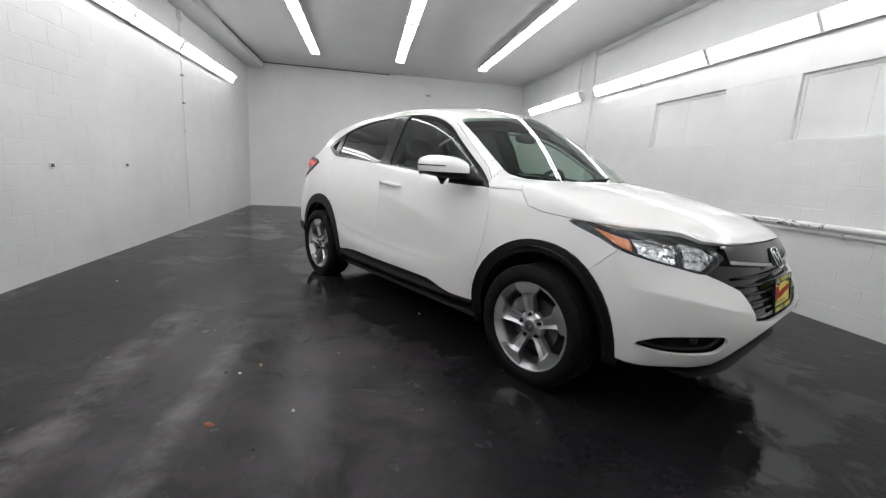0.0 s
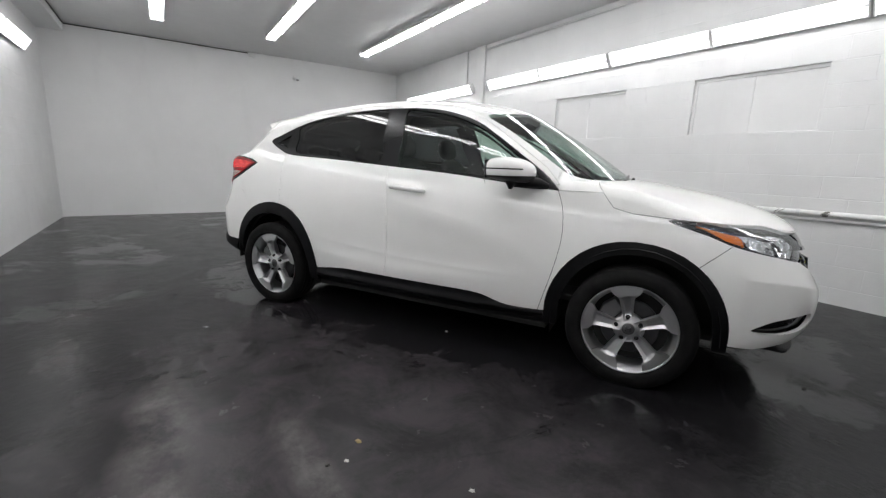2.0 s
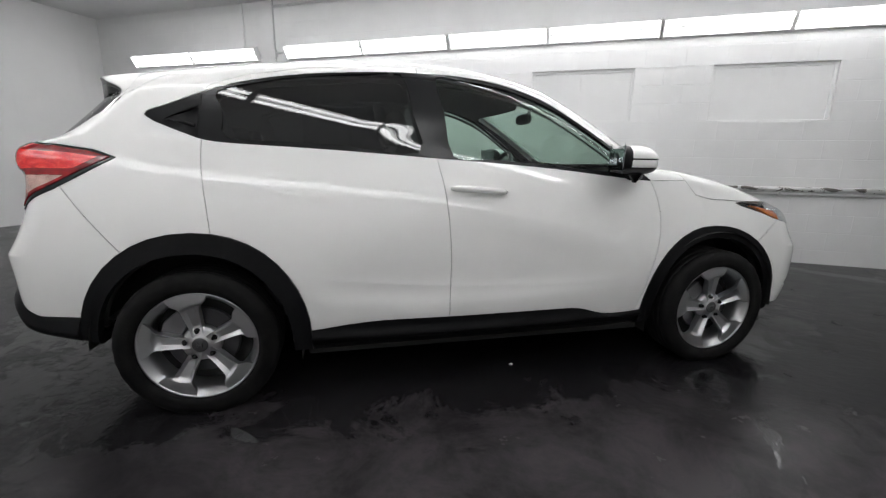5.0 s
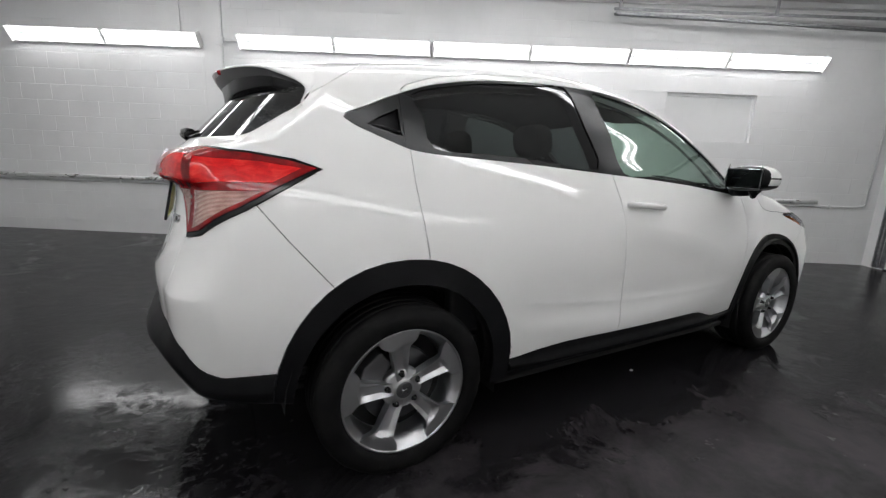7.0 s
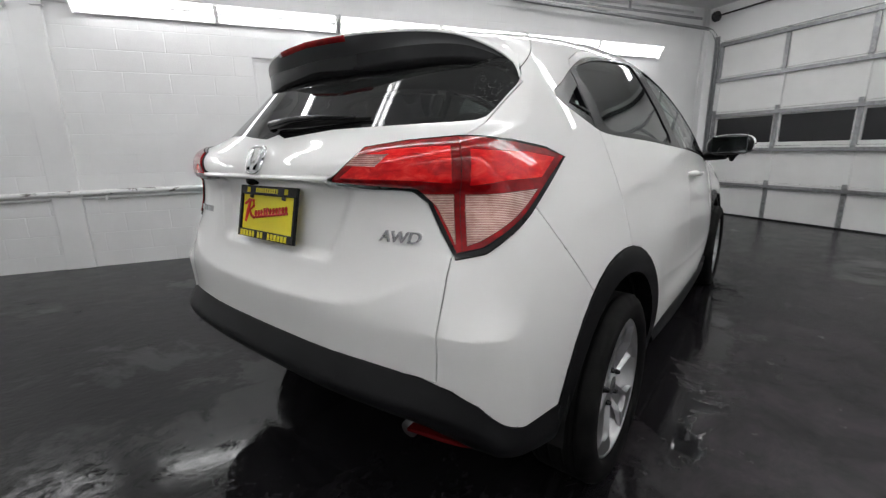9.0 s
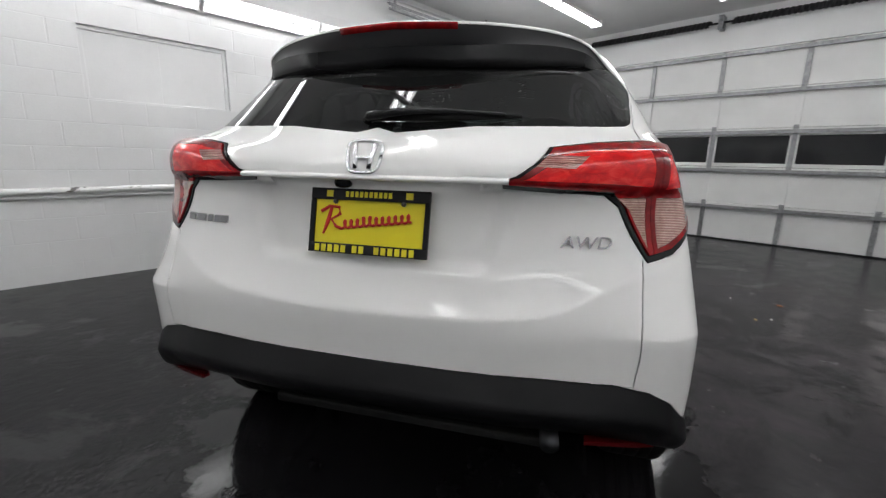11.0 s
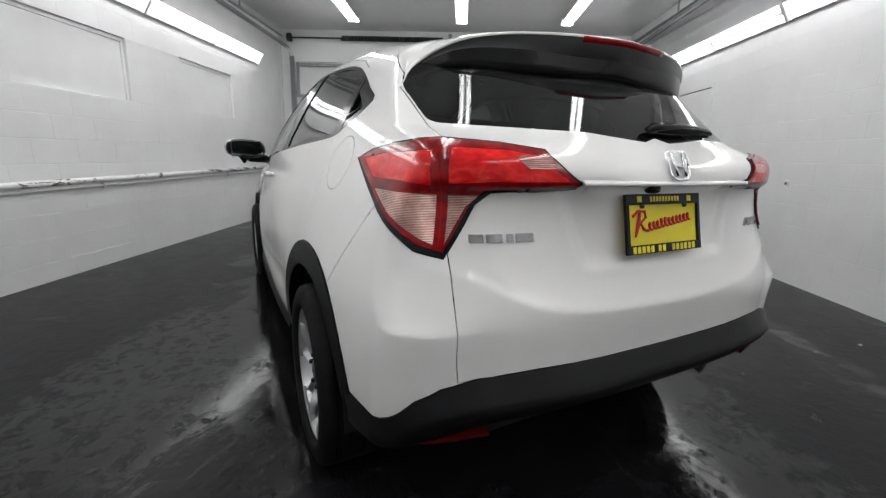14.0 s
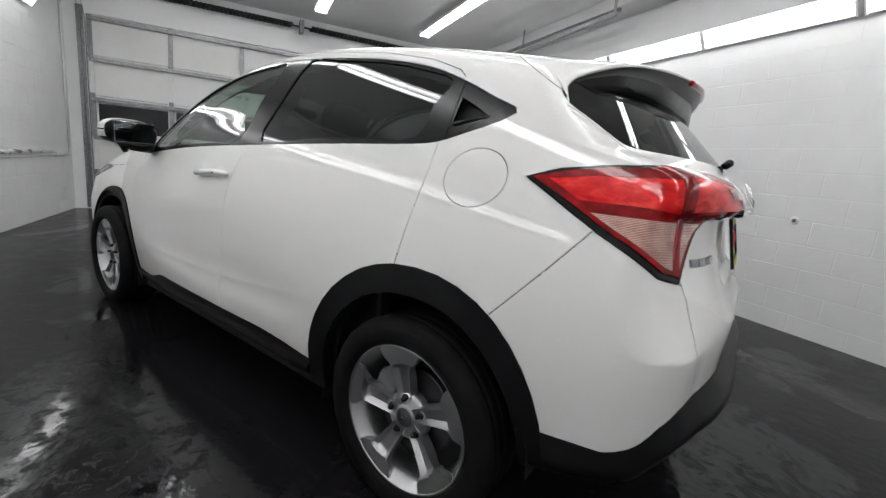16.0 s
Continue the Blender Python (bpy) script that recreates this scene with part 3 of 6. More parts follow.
# ---- the half shell, cut into panels ----
def half_shell(nx=205, ny=54, nz=104):
    """Points and quads of the left half of the body, found along rays from an inner core."""
    index, outer = {}, []

    def vert(i, j, k):
        if (i, j, k) not in index:
            index[(i, j, k)] = len(outer)
            outer.append((i / nx, j / ny, k / nz))
        return index[(i, j, k)]
    quads = []
    for i in range(nx):
        for k in range(nz):
            quads.append((vert(i, ny, k), vert(i, ny, k + 1), vert(i + 1, ny, k + 1), vert(i + 1, ny, k)))
        for j in range(ny):
            quads.append((vert(i, j, nz), vert(i + 1, j, nz), vert(i + 1, j + 1, nz), vert(i, j + 1, nz)))
    for j in range(ny):
        for k in range(nz):
            quads.append((vert(nx, j, k), vert(nx, j + 1, k), vert(nx, j + 1, k + 1), vert(nx, j, k + 1)))
            quads.append((vert(0, j, k), vert(0, j, k + 1), vert(0, j + 1, k + 1), vert(0, j + 1, k)))
    u = np.array(outer)
    far = np.array([-2.5, 0.0, 0.0]) + u * np.array([5.1, 1.25, 1.9])
    core = np.array([-1.45, 0.0, 0.42]) + u * np.array([2.85, 0.42, 0.42])
    lo, hi = np.zeros(len(u)), np.ones(len(u))
    for _ in range(40):
        mid = (lo + hi) / 2
        inside = body(*(core + mid[:, None] * (far - core)).T) < 0
        lo, hi = np.where(inside, mid, lo), np.where(inside, hi, mid)
    return core + lo[:, None] * (far - core), quads


VIEWS = {  # a view's two coordinates of a point on the left half, and the direction it looks along
    "side": (lambda p: (p[0], p[2]), (0, 1, 0)),
    "rear": (lambda p: (p[1], p[2]), (1, 0, 0)),
    "top": (lambda p: (p[0], p[1]), (0, 0, 1)),
    "rear_corner": (lambda p: (p[0] + p[1], p[2]), (1, -1, 0)),
    "front_corner": (lambda p: (p[0] - p[1], p[2]), (1, 1, 0)),
}
AXES = {"side": ((1, 0, 0), (0, 0, 1)), "rear": ((0, 1, 0), (0, 0, 1)), "top": ((1, 0, 0), (0, 1, 0)),
        "rear_corner": ((0.5, 0.5, 0), (0, 0, 1)), "front_corner": ((0.5, -0.5, 0), (0, 0, 1))}


def round_off(points, n=4, closed=True):
    """A smooth outline through points (Catmull-Rom)."""
    out, m = [], len(points)
    for i in range(m if closed else m - 1):
        p = [np.array(points[(i + d) % m if closed else min(max(i + d, 0), m - 1)], float) for d in (-1, 0, 1, 2)]
        for k in range(n):
            t = k / n
            out.append(tuple(0.5 * (2 * p[1] + (p[2] - p[0]) * t + (2 * p[0] - 5 * p[1] + 4 * p[2] - p[3]) * t**2 + (3 * p[1] - p[0] - 3 * p[2] + p[3]) * t**3)))
    if not closed:
        out.append(tuple(points[-1]))
    return out


def within(outline, a, b):
    inside, j = False, len(outline) - 1
    for i in range(len(outline)):
        (xi, yi), (xj, yj) = outline[i], outline[j]
        if (yi > b) != (yj > b) and a < (xj - xi) * (b - yi) / (yj - yi) + xi:
            inside = not inside
        j = i
    return inside


def cut(bm, view, outline, only, closed=True):
    """Cuts the faces that the outline crosses, along it."""
    at, d = VIEWS[view]
    d, (e0, e1) = Vector(d), [Vector(v) for v in AXES[view]]
    k = len(outline)
    lo = [min(p[i] for p in outline) - 0.05 for i in (0, 1)]
    hi = [max(p[i] for p in outline) + 0.05 for i in (0, 1)]
    near = []
    for f in bm.faces:
        c = f.calc_center_median()
        a, b = at(c)
        if lo[0] < a < hi[0] and lo[1] < b < hi[1] and only(c):
            near.append(f)
    for i in range(k if closed else k - 1):
        (a0, b0), (a1, b1) = outline[i], outline[(i + 1) % k]
        if abs(a0 - a1) + abs(b0 - b1) < 1e-6:
            continue
        hit, rest = [], []
        for f in near:
            if not f.is_valid:
                continue
            q = [at(v.co) for v in f.verts]
            if max(p[0] for p in q) < min(a0, a1) - 1e-4 or min(p[0] for p in q) > max(a0, a1) + 1e-4 or max(p[1] for p in q) < min(b0, b1) - 1e-4 or min(p[1] for p in q) > max(b0, b1) + 1e-4:
                rest.append(f)
            else:
                hit.append(f)
        if not hit:
            continue
        if view.endswith("corner"):
            along = Vector((0.5 * (a1 - a0), 0.5 * (a1 - a0) * (1 if view == "rear_corner" else -1), b1 - b0))
            origin = Vector((a0 / 2, a0 / 2 * (1 if view == "rear_corner" else -1), b0))
        else:
            along = e0 * (a1 - a0) + e1 * (b1 - b0)
            origin = e0 * a0 + e1 * b0
        geom = set(hit)
        for f in hit:
            geom.update(f.edges)
            geom.update(f.verts)
        made = bmesh.ops.bisect_plane(bm, geom=list(geom), dist=1e-5, plane_co=origin, plane_no=along.cross(d).normalized())
        now = {f for f in hit if f.is_valid}
        for g in made["geom_cut"] + made["geom"]:
            if isinstance(g, bmesh.types.BMVert) and g.is_valid:
                now.update(g.link_faces)
            elif isinstance(g, bmesh.types.BMFace):
                now.add(g)
        near = [f for f in set(rest) | now if f.is_valid]


def arch(cx, cz, rx_front, rx_rear, rz, foot):
    """A wheel arch's outline in the side view, down to the foot."""
    pts = [(cx + (rx_front if math.cos(a) > 0 else rx_rear) * math.copysign(abs(math.cos(a))**0.92, math.cos(a)), cz + rz * math.sin(a)) for a in (math.pi * k / 20 for k in range(21))]
    return [(pts[0][0] + 0.01, foot)] + pts + [(pts[-1][0] - 0.004, foot)]


ARCH_F, ARCH_R = arch(1.285, 0.31, 0.456, 0.440, 0.450, 0.02), arch(-1.29, 0.33, 0.452, 0.447, 0.460, 0.02)
HOLE_F, HOLE_R = arch(1.297, 0.31, 0.378, 0.378, 0.385, 0.02), arch(-1.297, 0.31, 0.378, 0.378, 0.395, 0.02)
DAYLIGHT = [(-1.464, 1.255), (-1.375, 1.303), (-1.243, 1.361), (-1.075, 1.417), (-0.835, 1.461), (-0.558, 1.484), (-0.324, 1.490), (-0.09, 1.484),
            (0.105, 1.456), (0.299, 1.392), (0.456, 1.299), (0.608, 1.201), (0.757, 1.10), (0.855, 1.012), (0.838, 1.001), (0.608, 1.024), (0.314, 1.056),
            (0.013, 1.080), (-0.27, 1.098), (-0.627, 1.122), (-0.902, 1.137), (-1.186, 1.152), (-1.302, 1.182)]
PANE_R = [(-1.143, 1.170), (-1.165, 1.28), (-1.193, 1.364), (-1.05, 1.408), (-0.90, 1.439), (-0.72, 1.461), (-0.556, 1.473), (-0.40, 1.478), (-0.362, 1.30),
          (-0.345, 1.122), (-0.66, 1.145), (-0.90, 1.159)]
PANE_F = [(-0.183, 1.108), (-0.21, 1.30), (-0.236, 1.468), (-0.13, 1.468), (-0.02, 1.455), (0.10, 1.433), (0.205, 1.402), (0.363, 1.335), (0.517, 1.238),
          (0.66, 1.143), (0.735, 1.082), (0.72, 1.045), (0.535, 1.052), (0.225, 1.079), (0.0, 1.096)]
SEAM_B = [(-0.324, 1.60), (-0.324, 1.49), (-0.263, 1.09), (-0.236, 0.963), (-0.214, 0.754), (-0.209, 0.60), (-0.214, 0.442), (-0.218, 0.20)]
SEAM_F = [(0.845, 1.03), (0.857, 1.008), (0.894, 0.919), (0.911, 0.81), (0.906, 0.695), (0.875, 0.546), (0.838, 0.411), (0.800, 0.28)]
SEAM_R = [(-1.25, 1.20), (-1.243, 1.154), (-1.243, 1.076), (-1.236, 0.993), (-1.223, 0.893), (-1.212, 0.791), (-1.206, 0.70)]
SILL_LINE = [(-0.87, 0.340), (-0.80, 0.345), (-0.70, 0.360), (-0.60, 0.370), (-0.475, 0.375), (-0.154, 0.372), (0.16, 0.372), (0.40, 0.370), (0.48, 0.360),
             (0.54, 0.342), (0.60, 0.325), (0.66, 0.317), (0.76, 0.316), (0.88, 0.320)]
BUMPER_SEAM_R = [(-1.80, 1.035), (-1.753, 0.972), (-1.665, 0.859), (-1.53, 0.70)]
BUMPER_SEAM_F = [(1.76, 0.84), (1.696, 0.785), (1.619, 0.711), (1.50, 0.60)]
BONNET = [(1.00, 1.14), (1.05, 1.06), (1.105, 0.985), (1.155, 0.925), (1.25, 0.902), (1.474, 0.888), (1.722, 0.880), (1.874, 0.868), (1.944, 0.848), (2.028, 0.836),
          (2.30, 0.832), (2.30, 1.25), (1.20, 1.25)]
SCREEN = [(0.505, -0.02), (0.495, 0.15), (0.465, 0.29), (0.41, 0.41), (0.335, 0.525), (0.42, 0.567), (0.55, 0.598), (0.68, 0.622), (0.80, 0.638), (0.895, 0.640), (0.97, 0.60),
          (1.05, 0.53), (1.11, 0.40), (1.15, 0.24), (1.165, -0.02)]
BACK_PANE = [(-0.02, 1.168), (0.244, 1.168), (0.46, 1.172), (0.575, 1.177), (0.606, 1.183), (0.616, 1.198), (0.619, 1.24), (0.621, 1.282), (0.606, 1.322), (0.572, 1.365), (0.52, 1.385), (0.42, 1.40), (0.2, 1.405), (-0.02, 1.405)]
HATCH = [(-0.02, 0.589), (0.23, 0.591), (0.45, 0.597), (0.60, 0.590), (0.643, 0.586), (0.650, 0.66), (0.648, 0.74), (0.645, 0.867), (0.648, 1.02), (0.628, 1.12), (0.622, 1.180), (0.629, 1.290),
         (0.75, 1.295), (0.75, 1.70), (-0.02, 1.70)]
SEAM_H = [(-1.76, 1.165), (-1.625, 1.286), (-1.51, 1.360), (-1.395, 1.435), (-1.345, 1.470), (-1.318, 1.500), (-1.305, 1.560), (-1.300, 1.62)]
FRAME = [(-1.225, 1.30), (-1.238, 1.375), (-1.21, 1.398), (-1.075, 1.445), (-0.835, 1.489), (-0.558, 1.512), (-0.324, 1.518), (-0.09, 1.512), (0.112, 1.484), (0.316, 1.418),
         (0.475, 1.323), (0.625, 1.224), (0.775, 1.120), (0.862, 1.03), (0.80, 1.04), (0.4, 1.2), (0.0, 1.40), (-0.6, 1.40), (-1.15, 1.25)]
TAIL_LAMP = [(-0.815, 1.083), (-0.92, 1.112), (-1.073, 1.130), (-1.242, 1.138), (-1.42, 1.130), (-1.560, 1.117), (-1.690, 1.042), (-1.67, 1.029), (-1.53, 1.020),
             (-1.41, 1.017), (-1.362, 0.99), (-1.328, 0.931), (-1.285, 0.866), (-1.19, 0.880), (-1.149, 0.899), (-1.023, 0.957), (-0.93, 1.012)]
TAIL_LENS = [(-0.836, 1.083), (-0.93, 1.104), (-1.073, 1.122), (-1.242, 1.131), (-1.418, 1.1245), (-1.555, 1.1125), (-1.682, 1.0405), (-1.53, 1.035),
             (-1.395, 1.030), (-1.345, 0.99), (-1.312, 0.935), (-1.279, 0.880), (-1.197, 0.894), (-1.154, 0.914), (-1.034, 0.972), (-0.94, 1.027)]
HEAD_LAMP = [(0.640, 0.880), (0.807, 0.886), (1.004, 0.877), (1.16, 0.874), (1.285, 0.869), (1.40, 0.845), (1.47, 0.813), (1.526, 0.779), (1.46, 0.742), (1.395, 0.716), (1.30, 0.724), (1.225, 0.736), (1.097, 0.752), (0.917, 0.783), (0.806, 0.824)]
GRILLE = [(-0.02, 0.833), (0.24, 0.834), (0.42, 0.834), (0.60, 0.850), (0.545, 0.775), (0.612, 0.722), (0.52, 0.680), (0.455, 0.648), (0.425, 0.60), (0.412, 0.56), (0.400, 0.523), (0.24, 0.504), (-0.02, 0.500)]
CLEAR_OUT = [(-0.990, 1.011), (-1.246, 1.011), (-1.246, 0.896), (-1.205, 0.907), (-1.160, 0.926), (-1.045, 0.981)]
CLEAR_IN = [(-1.280, 1.011), (-1.374, 1.011), (-1.334, 0.985), (-1.302, 0.935), (-1.280, 0.896)]
BOWL_OUT = [(-0.885, 1.082), (-1.02, 1.098), (-1.236, 1.106), (-1.236, 1.036), (-0.965, 1.036)]
BOWL_IN = [(-1.290, 1.112), (-1.46, 1.108), (-1.55, 1.098), (-1.648, 1.046), (-1.46, 1.044), (-1.290, 1.040)]
QUARTER_SEAM = [(-1.246, 1.45), (-1.250, 1.352), (-1.260, 1.164), (-1.262, 1.08)]
POCKET = [(-1.388, 1.240), (-1.330, 1.272), (-1.264, 1.302), (-1.266, 1.206), (-1.320, 1.222)]
REVERSING = [(-1.475, 1.097), (-1.588, 1.097), (-1.640, 1.073), (-1.522, 1.071)]
INTAKE = [(-0.02, 0.484), (0.10, 0.483), (0.25, 0.474), (0.365, 0.454), (0.43, 0.428), (0.483, 0.394), (0.52, 0.352), (0.55, 0.320), (0.62, 0.304), (0.68, 0.302), (0.76, 0.291), (0.95, 0.290), (0.95, 0.02), (-0.02, 0.02)]
FOG = [(1.03, 0.393), (1.15, 0.437), (1.32, 0.456), (1.46, 0.462), (1.535, 0.458), (1.555, 0.430), (1.52, 0.398), (1.46, 0.379), (1.28, 0.370), (1.12, 0.378)]
LOWER = [(-0.02, 0.589), (0.23, 0.591), (0.45, 0.597), (0.60, 0.590), (0.68, 0.573), (0.735, 0.54), (0.772, 0.492), (0.80, 0.460), (0.83, 0.448), (0.95, 0.446), (0.95, 0.02), (-0.02, 0.02)]
COWL = [(0.85, -0.02), (0.87, 0.59), (0.94, 0.625), (1.02, 0.600), (1.105, 0.535), (1.17, 0.40), (1.21, 0.24), (1.225, -0.02)]
AMBER_PATCH = [(0.76, 0.872), (0.86, 0.856), (0.962, 0.842), (0.972, 0.788), (0.88, 0.806)]
MAIN_BOWL = [(0.992, 0.858), (1.088, 0.850), (1.238, 0.822), (1.228, 0.750), (1.10, 0.764), (1.004, 0.784)]
SIDE_BOWL = [(1.273, 0.850), (1.393, 0.836), (1.500, 0.780), (1.390, 0.730), (1.285, 0.740)]
FILLER = [(-1.405 + 0.098 * math.cos(a), 1.066 + 0.083 * math.sin(a)) for a in (2 * math.pi * k / 28 for k in range(28))]

DAYLIGHT, PANE_R, PANE_F, SCREEN, BACK_PANE, HEAD_LAMP, FOG = (round_off(o, 3) for o in (DAYLIGHT, PANE_R, PANE_F, SCREEN, BACK_PANE, HEAD_LAMP, FOG))
SEAM_B, SEAM_F, SEAM_R, SILL_LINE, BUMPER_SEAM_R, BUMPER_SEAM_F = (round_off(o, 3, False) for o in (SEAM_B, SEAM_F, SEAM_R, SILL_LINE, BUMPER_SEAM_R, BUMPER_SEAM_F))


def below(line, x, z):
    return z < np.interp(x, [p[0] for p in line], [p[1] for p in line])


def ahead_of(line, x, z):
    return x > np.interp(-z, [-p[1] for p in line], [p[0] for p in line])


def ahead_of_rise(line, x, z):
    return x > np.interp(z, [p[1] for p in line], [p[0] for p in line])


def label_of(c):
    """Which panel a face of the half shell belongs to."""
    x, y, z = c
    if y > 0.42 and z < 0.85 and (within(HOLE_F, x, z) or within(HOLE_R, x, z)):
        return None
    if y > 0.5 and z < 0.245 and (within(ARCH_F, x, z) or within(ARCH_R, x, z)):
        return None
    if y > 0.5 and x > 0 and z < 0.8 and within(ARCH_F, x, z):
        return "front_arch"
    if y > 0.5 and x < 0 and z < 0.85 and within(ARCH_R, x, z):
        return "rear_arch"
    if z > 0.95 and y > 0.45 and within(DAYLIGHT, x, z):
        if within(PANE_R, x, z):
            return "rear_door_glass"
        if within(PANE_F, x, z):
            return "front_door_glass"
        if ahead_of(QUARTER_SEAM, x, z):
            return "pillar_trim"
        return "quarter_pocket" if within(POCKET, x, z) else "quarter_trim"
    if x > 0.2 and z > 1.0 and within(SCREEN, x, y):
        return "windscreen"
    if x > 0.84 and z > 0.98 and within(COWL, x, y):
        return "cowl"
    if z > 1.0 and y > 0.45 and within(FRAME, x, z):
        return "front_frame" if ahead_of(SEAM_B, x, z) else "rear_frame"
    if x < -1.4 and z > 1.1 and within(BACK_PANE, y, z):
        return "rear_window"
    if x < -1.45 and within(TAIL_LAMP, x + y, z):
        if within(TAIL_LENS, x + y, z):
            side = "_inner" if x + y < -1.262 else "_outer"
            for shape, name in ((CLEAR_OUT, "tail_clear"), (CLEAR_IN, "tail_clear"), (BOWL_OUT, "tail_bowl"), (BOWL_IN, "tail_bowl")):
                if within(shape, x + y, z):
                    return name + side
            return "tail_red" + side
        return "tail_bezel"
    if x > 1.4 and z > 0.7 and within(HEAD_LAMP, x - y, z):
        return "headlamp"
    if x > 1.75 and within(GRILLE, y, z):
        return "grille"
    if x > 1.6 and within(FOG, x - y, z):
        return "fog_recess"
    if x > 1.6 and within(INTAKE, y, z):
        return "front_chin"
    if x < -1.65 and within(LOWER, y, z):
        return "rear_lower"
    if -0.95 < x < 1.0 and below(SILL_LINE, x, z):
        return "sill"
    if z < 0.30 and abs(x) < 1.6:
        return "front_valance" if x > 0 else "rear_valance"
    if x < -1.28 and within(HATCH, y, z) and (x < -1.60 if z < 1.287 else not ahead_of_rise(SEAM_H, x, z)):
        return "hatch"
    if x > 1.0 and within(BONNET, x, z):
        return "bonnet"
    if x < -1.5 and z < 1.05 and not ahead_of(BUMPER_SEAM_R, x, z):
        return "rear_bumper"
    if x > 1.5 and z < 0.9 and ahead_of(BUMPER_SEAM_F, x, z):
        return "front_bumper"
    if z < 1.2 and x > 0.78 and y > 0.6 and ahead_of(SEAM_F, x, z):
        return "fender" if z < 1.0 else "shell"
    if z < 1.16 and y > 0.6 and x < 1.0:
        if ahead_of(SEAM_B, x, z):
            return "front_door"
        if ahead_of(SEAM_R, x, z):
            return "rear_door"
    if y > 0.6 and within(FILLER, x, z):
        return "filler_flap"
    return "shell"


def cut_shell():
    points, quads = half_shell()
    bm = bmesh.new()
    v = [bm.verts.new(p) for p in points]
    for q in quads:
        bm.faces.new([v[i] for i in q])
    bmesh.ops.remove_doubles(bm, verts=bm.verts, dist=1e-5)
    flank = lambda c: c.y > 0.45
    cut(bm, "side", DAYLIGHT, flank)
    cut(bm, "side", FRAME, flank)
    cut(bm, "side", PANE_R, flank)
    cut(bm, "side", PANE_F, flank)
    for o in (ARCH_F, ARCH_R, HOLE_F, HOLE_R):
        cut(bm, "side", o, lambda c: c.y > 0.4 and c.z < 0.9)
    cut(bm, "side", [(-2.0, 0.245), (2.0, 0.245)], lambda c: c.y > 0.45, False)
    for o in (SEAM_B, SEAM_F, SEAM_R, SILL_LINE):
        cut(bm, "side", o, lambda c: c.y > 0.5 and c.z < 1.56, False)
    cut(bm, "side", BUMPER_SEAM_R, lambda c: c.y > 0.5 and c.x < -1.4, False)
    cut(bm, "side", BUMPER_SEAM_F, lambda c: c.y > 0.5 and c.x > 1.4, False)
    cut(bm, "side", BONNET, lambda c: c.x > 0.95)
    cut(bm, "top", SCREEN, lambda c: c.z > 0.98 and c.x > 0.2)
    cut(bm, "rear", BACK_PANE, lambda c: c.x < -1.4 and c.z > 1.1)
    cut(bm, "rear", HATCH, lambda c: c.x < -1.25)
    cut(bm, "side", SEAM_H, lambda c: c.x < -1.25 and c.z > 1.27, False)
    cut(bm, "rear", LOWER, lambda c: c.x < -1.6 and c.z < 0.7)
    cut(bm, "rear_corner", TAIL_LAMP, lambda c: c.x < -1.4)
    cut(bm, "rear_corner", TAIL_LENS, lambda c: c.x < -1.4)
    for o in (CLEAR_OUT, CLEAR_IN, BOWL_OUT, BOWL_IN):
        cut(bm, "rear_corner", o, lambda c: c.x < -1.4)
    cut(bm, "side", QUARTER_SEAM, lambda c: c.y > 0.45 and c.z > 1.1, False)
    cut(bm, "side", POCKET, lambda c: c.y > 0.45 and c.z > 1.1)
    cut(bm, "rear_corner", [(-1.262, 1.15), (-1.262, 0.85)], lambda c: c.x < -1.4, False)
    cut(bm, "rear_corner", REVERSING, lambda c: c.x < -1.8 and c.y > 0.2)
    cut(bm, "side", [(0.83, 1.0), (1.25, 1.0)], lambda c: c.y > 0.55 and c.z < 1.1, False)
    cut(bm, "front_corner", HEAD_LAMP, lambda c: c.x > 1.35 and c.z > 0.68)
    for o in (AMBER_PATCH, MAIN_BOWL, SIDE_BOWL):
        cut(bm, "front_corner", o, lambda c: c.x > 1.35 and c.z > 0.68)
    cut(bm, "top", COWL, lambda c: c.z > 0.98 and c.x > 0.8)
    for z in (0.733, 0.716):
        cut(bm, "rear", [(-0.02, z - 0.0017), (0.46, z + 0.0391)], lambda c: c.x > 1.9, False)
    cut(bm, "rear", GRILLE, lambda c: c.x > 1.7)
    cut(bm, "rear", INTAKE, lambda c: c.x > 1.6 and c.z < 0.55)
    cut(bm, "front_corner", FOG, lambda c: c.x > 1.6 and c.z < 0.6)
    cut(bm, "side", FILLER, lambda c: c.y > 0.6)
    # rows of corners along the folds of the skin
    for off in (-0.009, 0.0, 0.009):
        cut(bm, "rear", [(0.04 * k, float(SMILE(0.04 * k)) + off) for k in range(17)], lambda c: c.x < -1.7, False)
        cut(bm, "side", [(-1.45, FOLD + off), (-2.15, FOLD + off)], lambda c: c.y > 0.5 and c.x < -1.4, False)
    for off in (-0.008, 0.0, 0.008):
        cut(bm, "side", [(1.50, 0.650 + off), (1.753, 0.640 + off), (1.909, 0.616 + off), (2.02, 0.595 + off), (2.096, 0.574 + off), (2.2, 0.545 + off)], lambda c: c.x > 1.5 and c.y > 0.4, False)
    cut(bm, "side", [(-1.25, 0.985 + 0.165 * 0.47), (0.95, 0.985 - 0.165 * 1.73)], lambda c: c.y > 0.6, False)
    cut(bm, "side", [(0.1 * k, float(RIB(0.1 * k))) for k in range(-9, 10)], lambda c: c.y > 0.6, False)
    panels = {}
    bm.verts.index_update()
    co = np.array([x.co[:] for x in bm.verts])
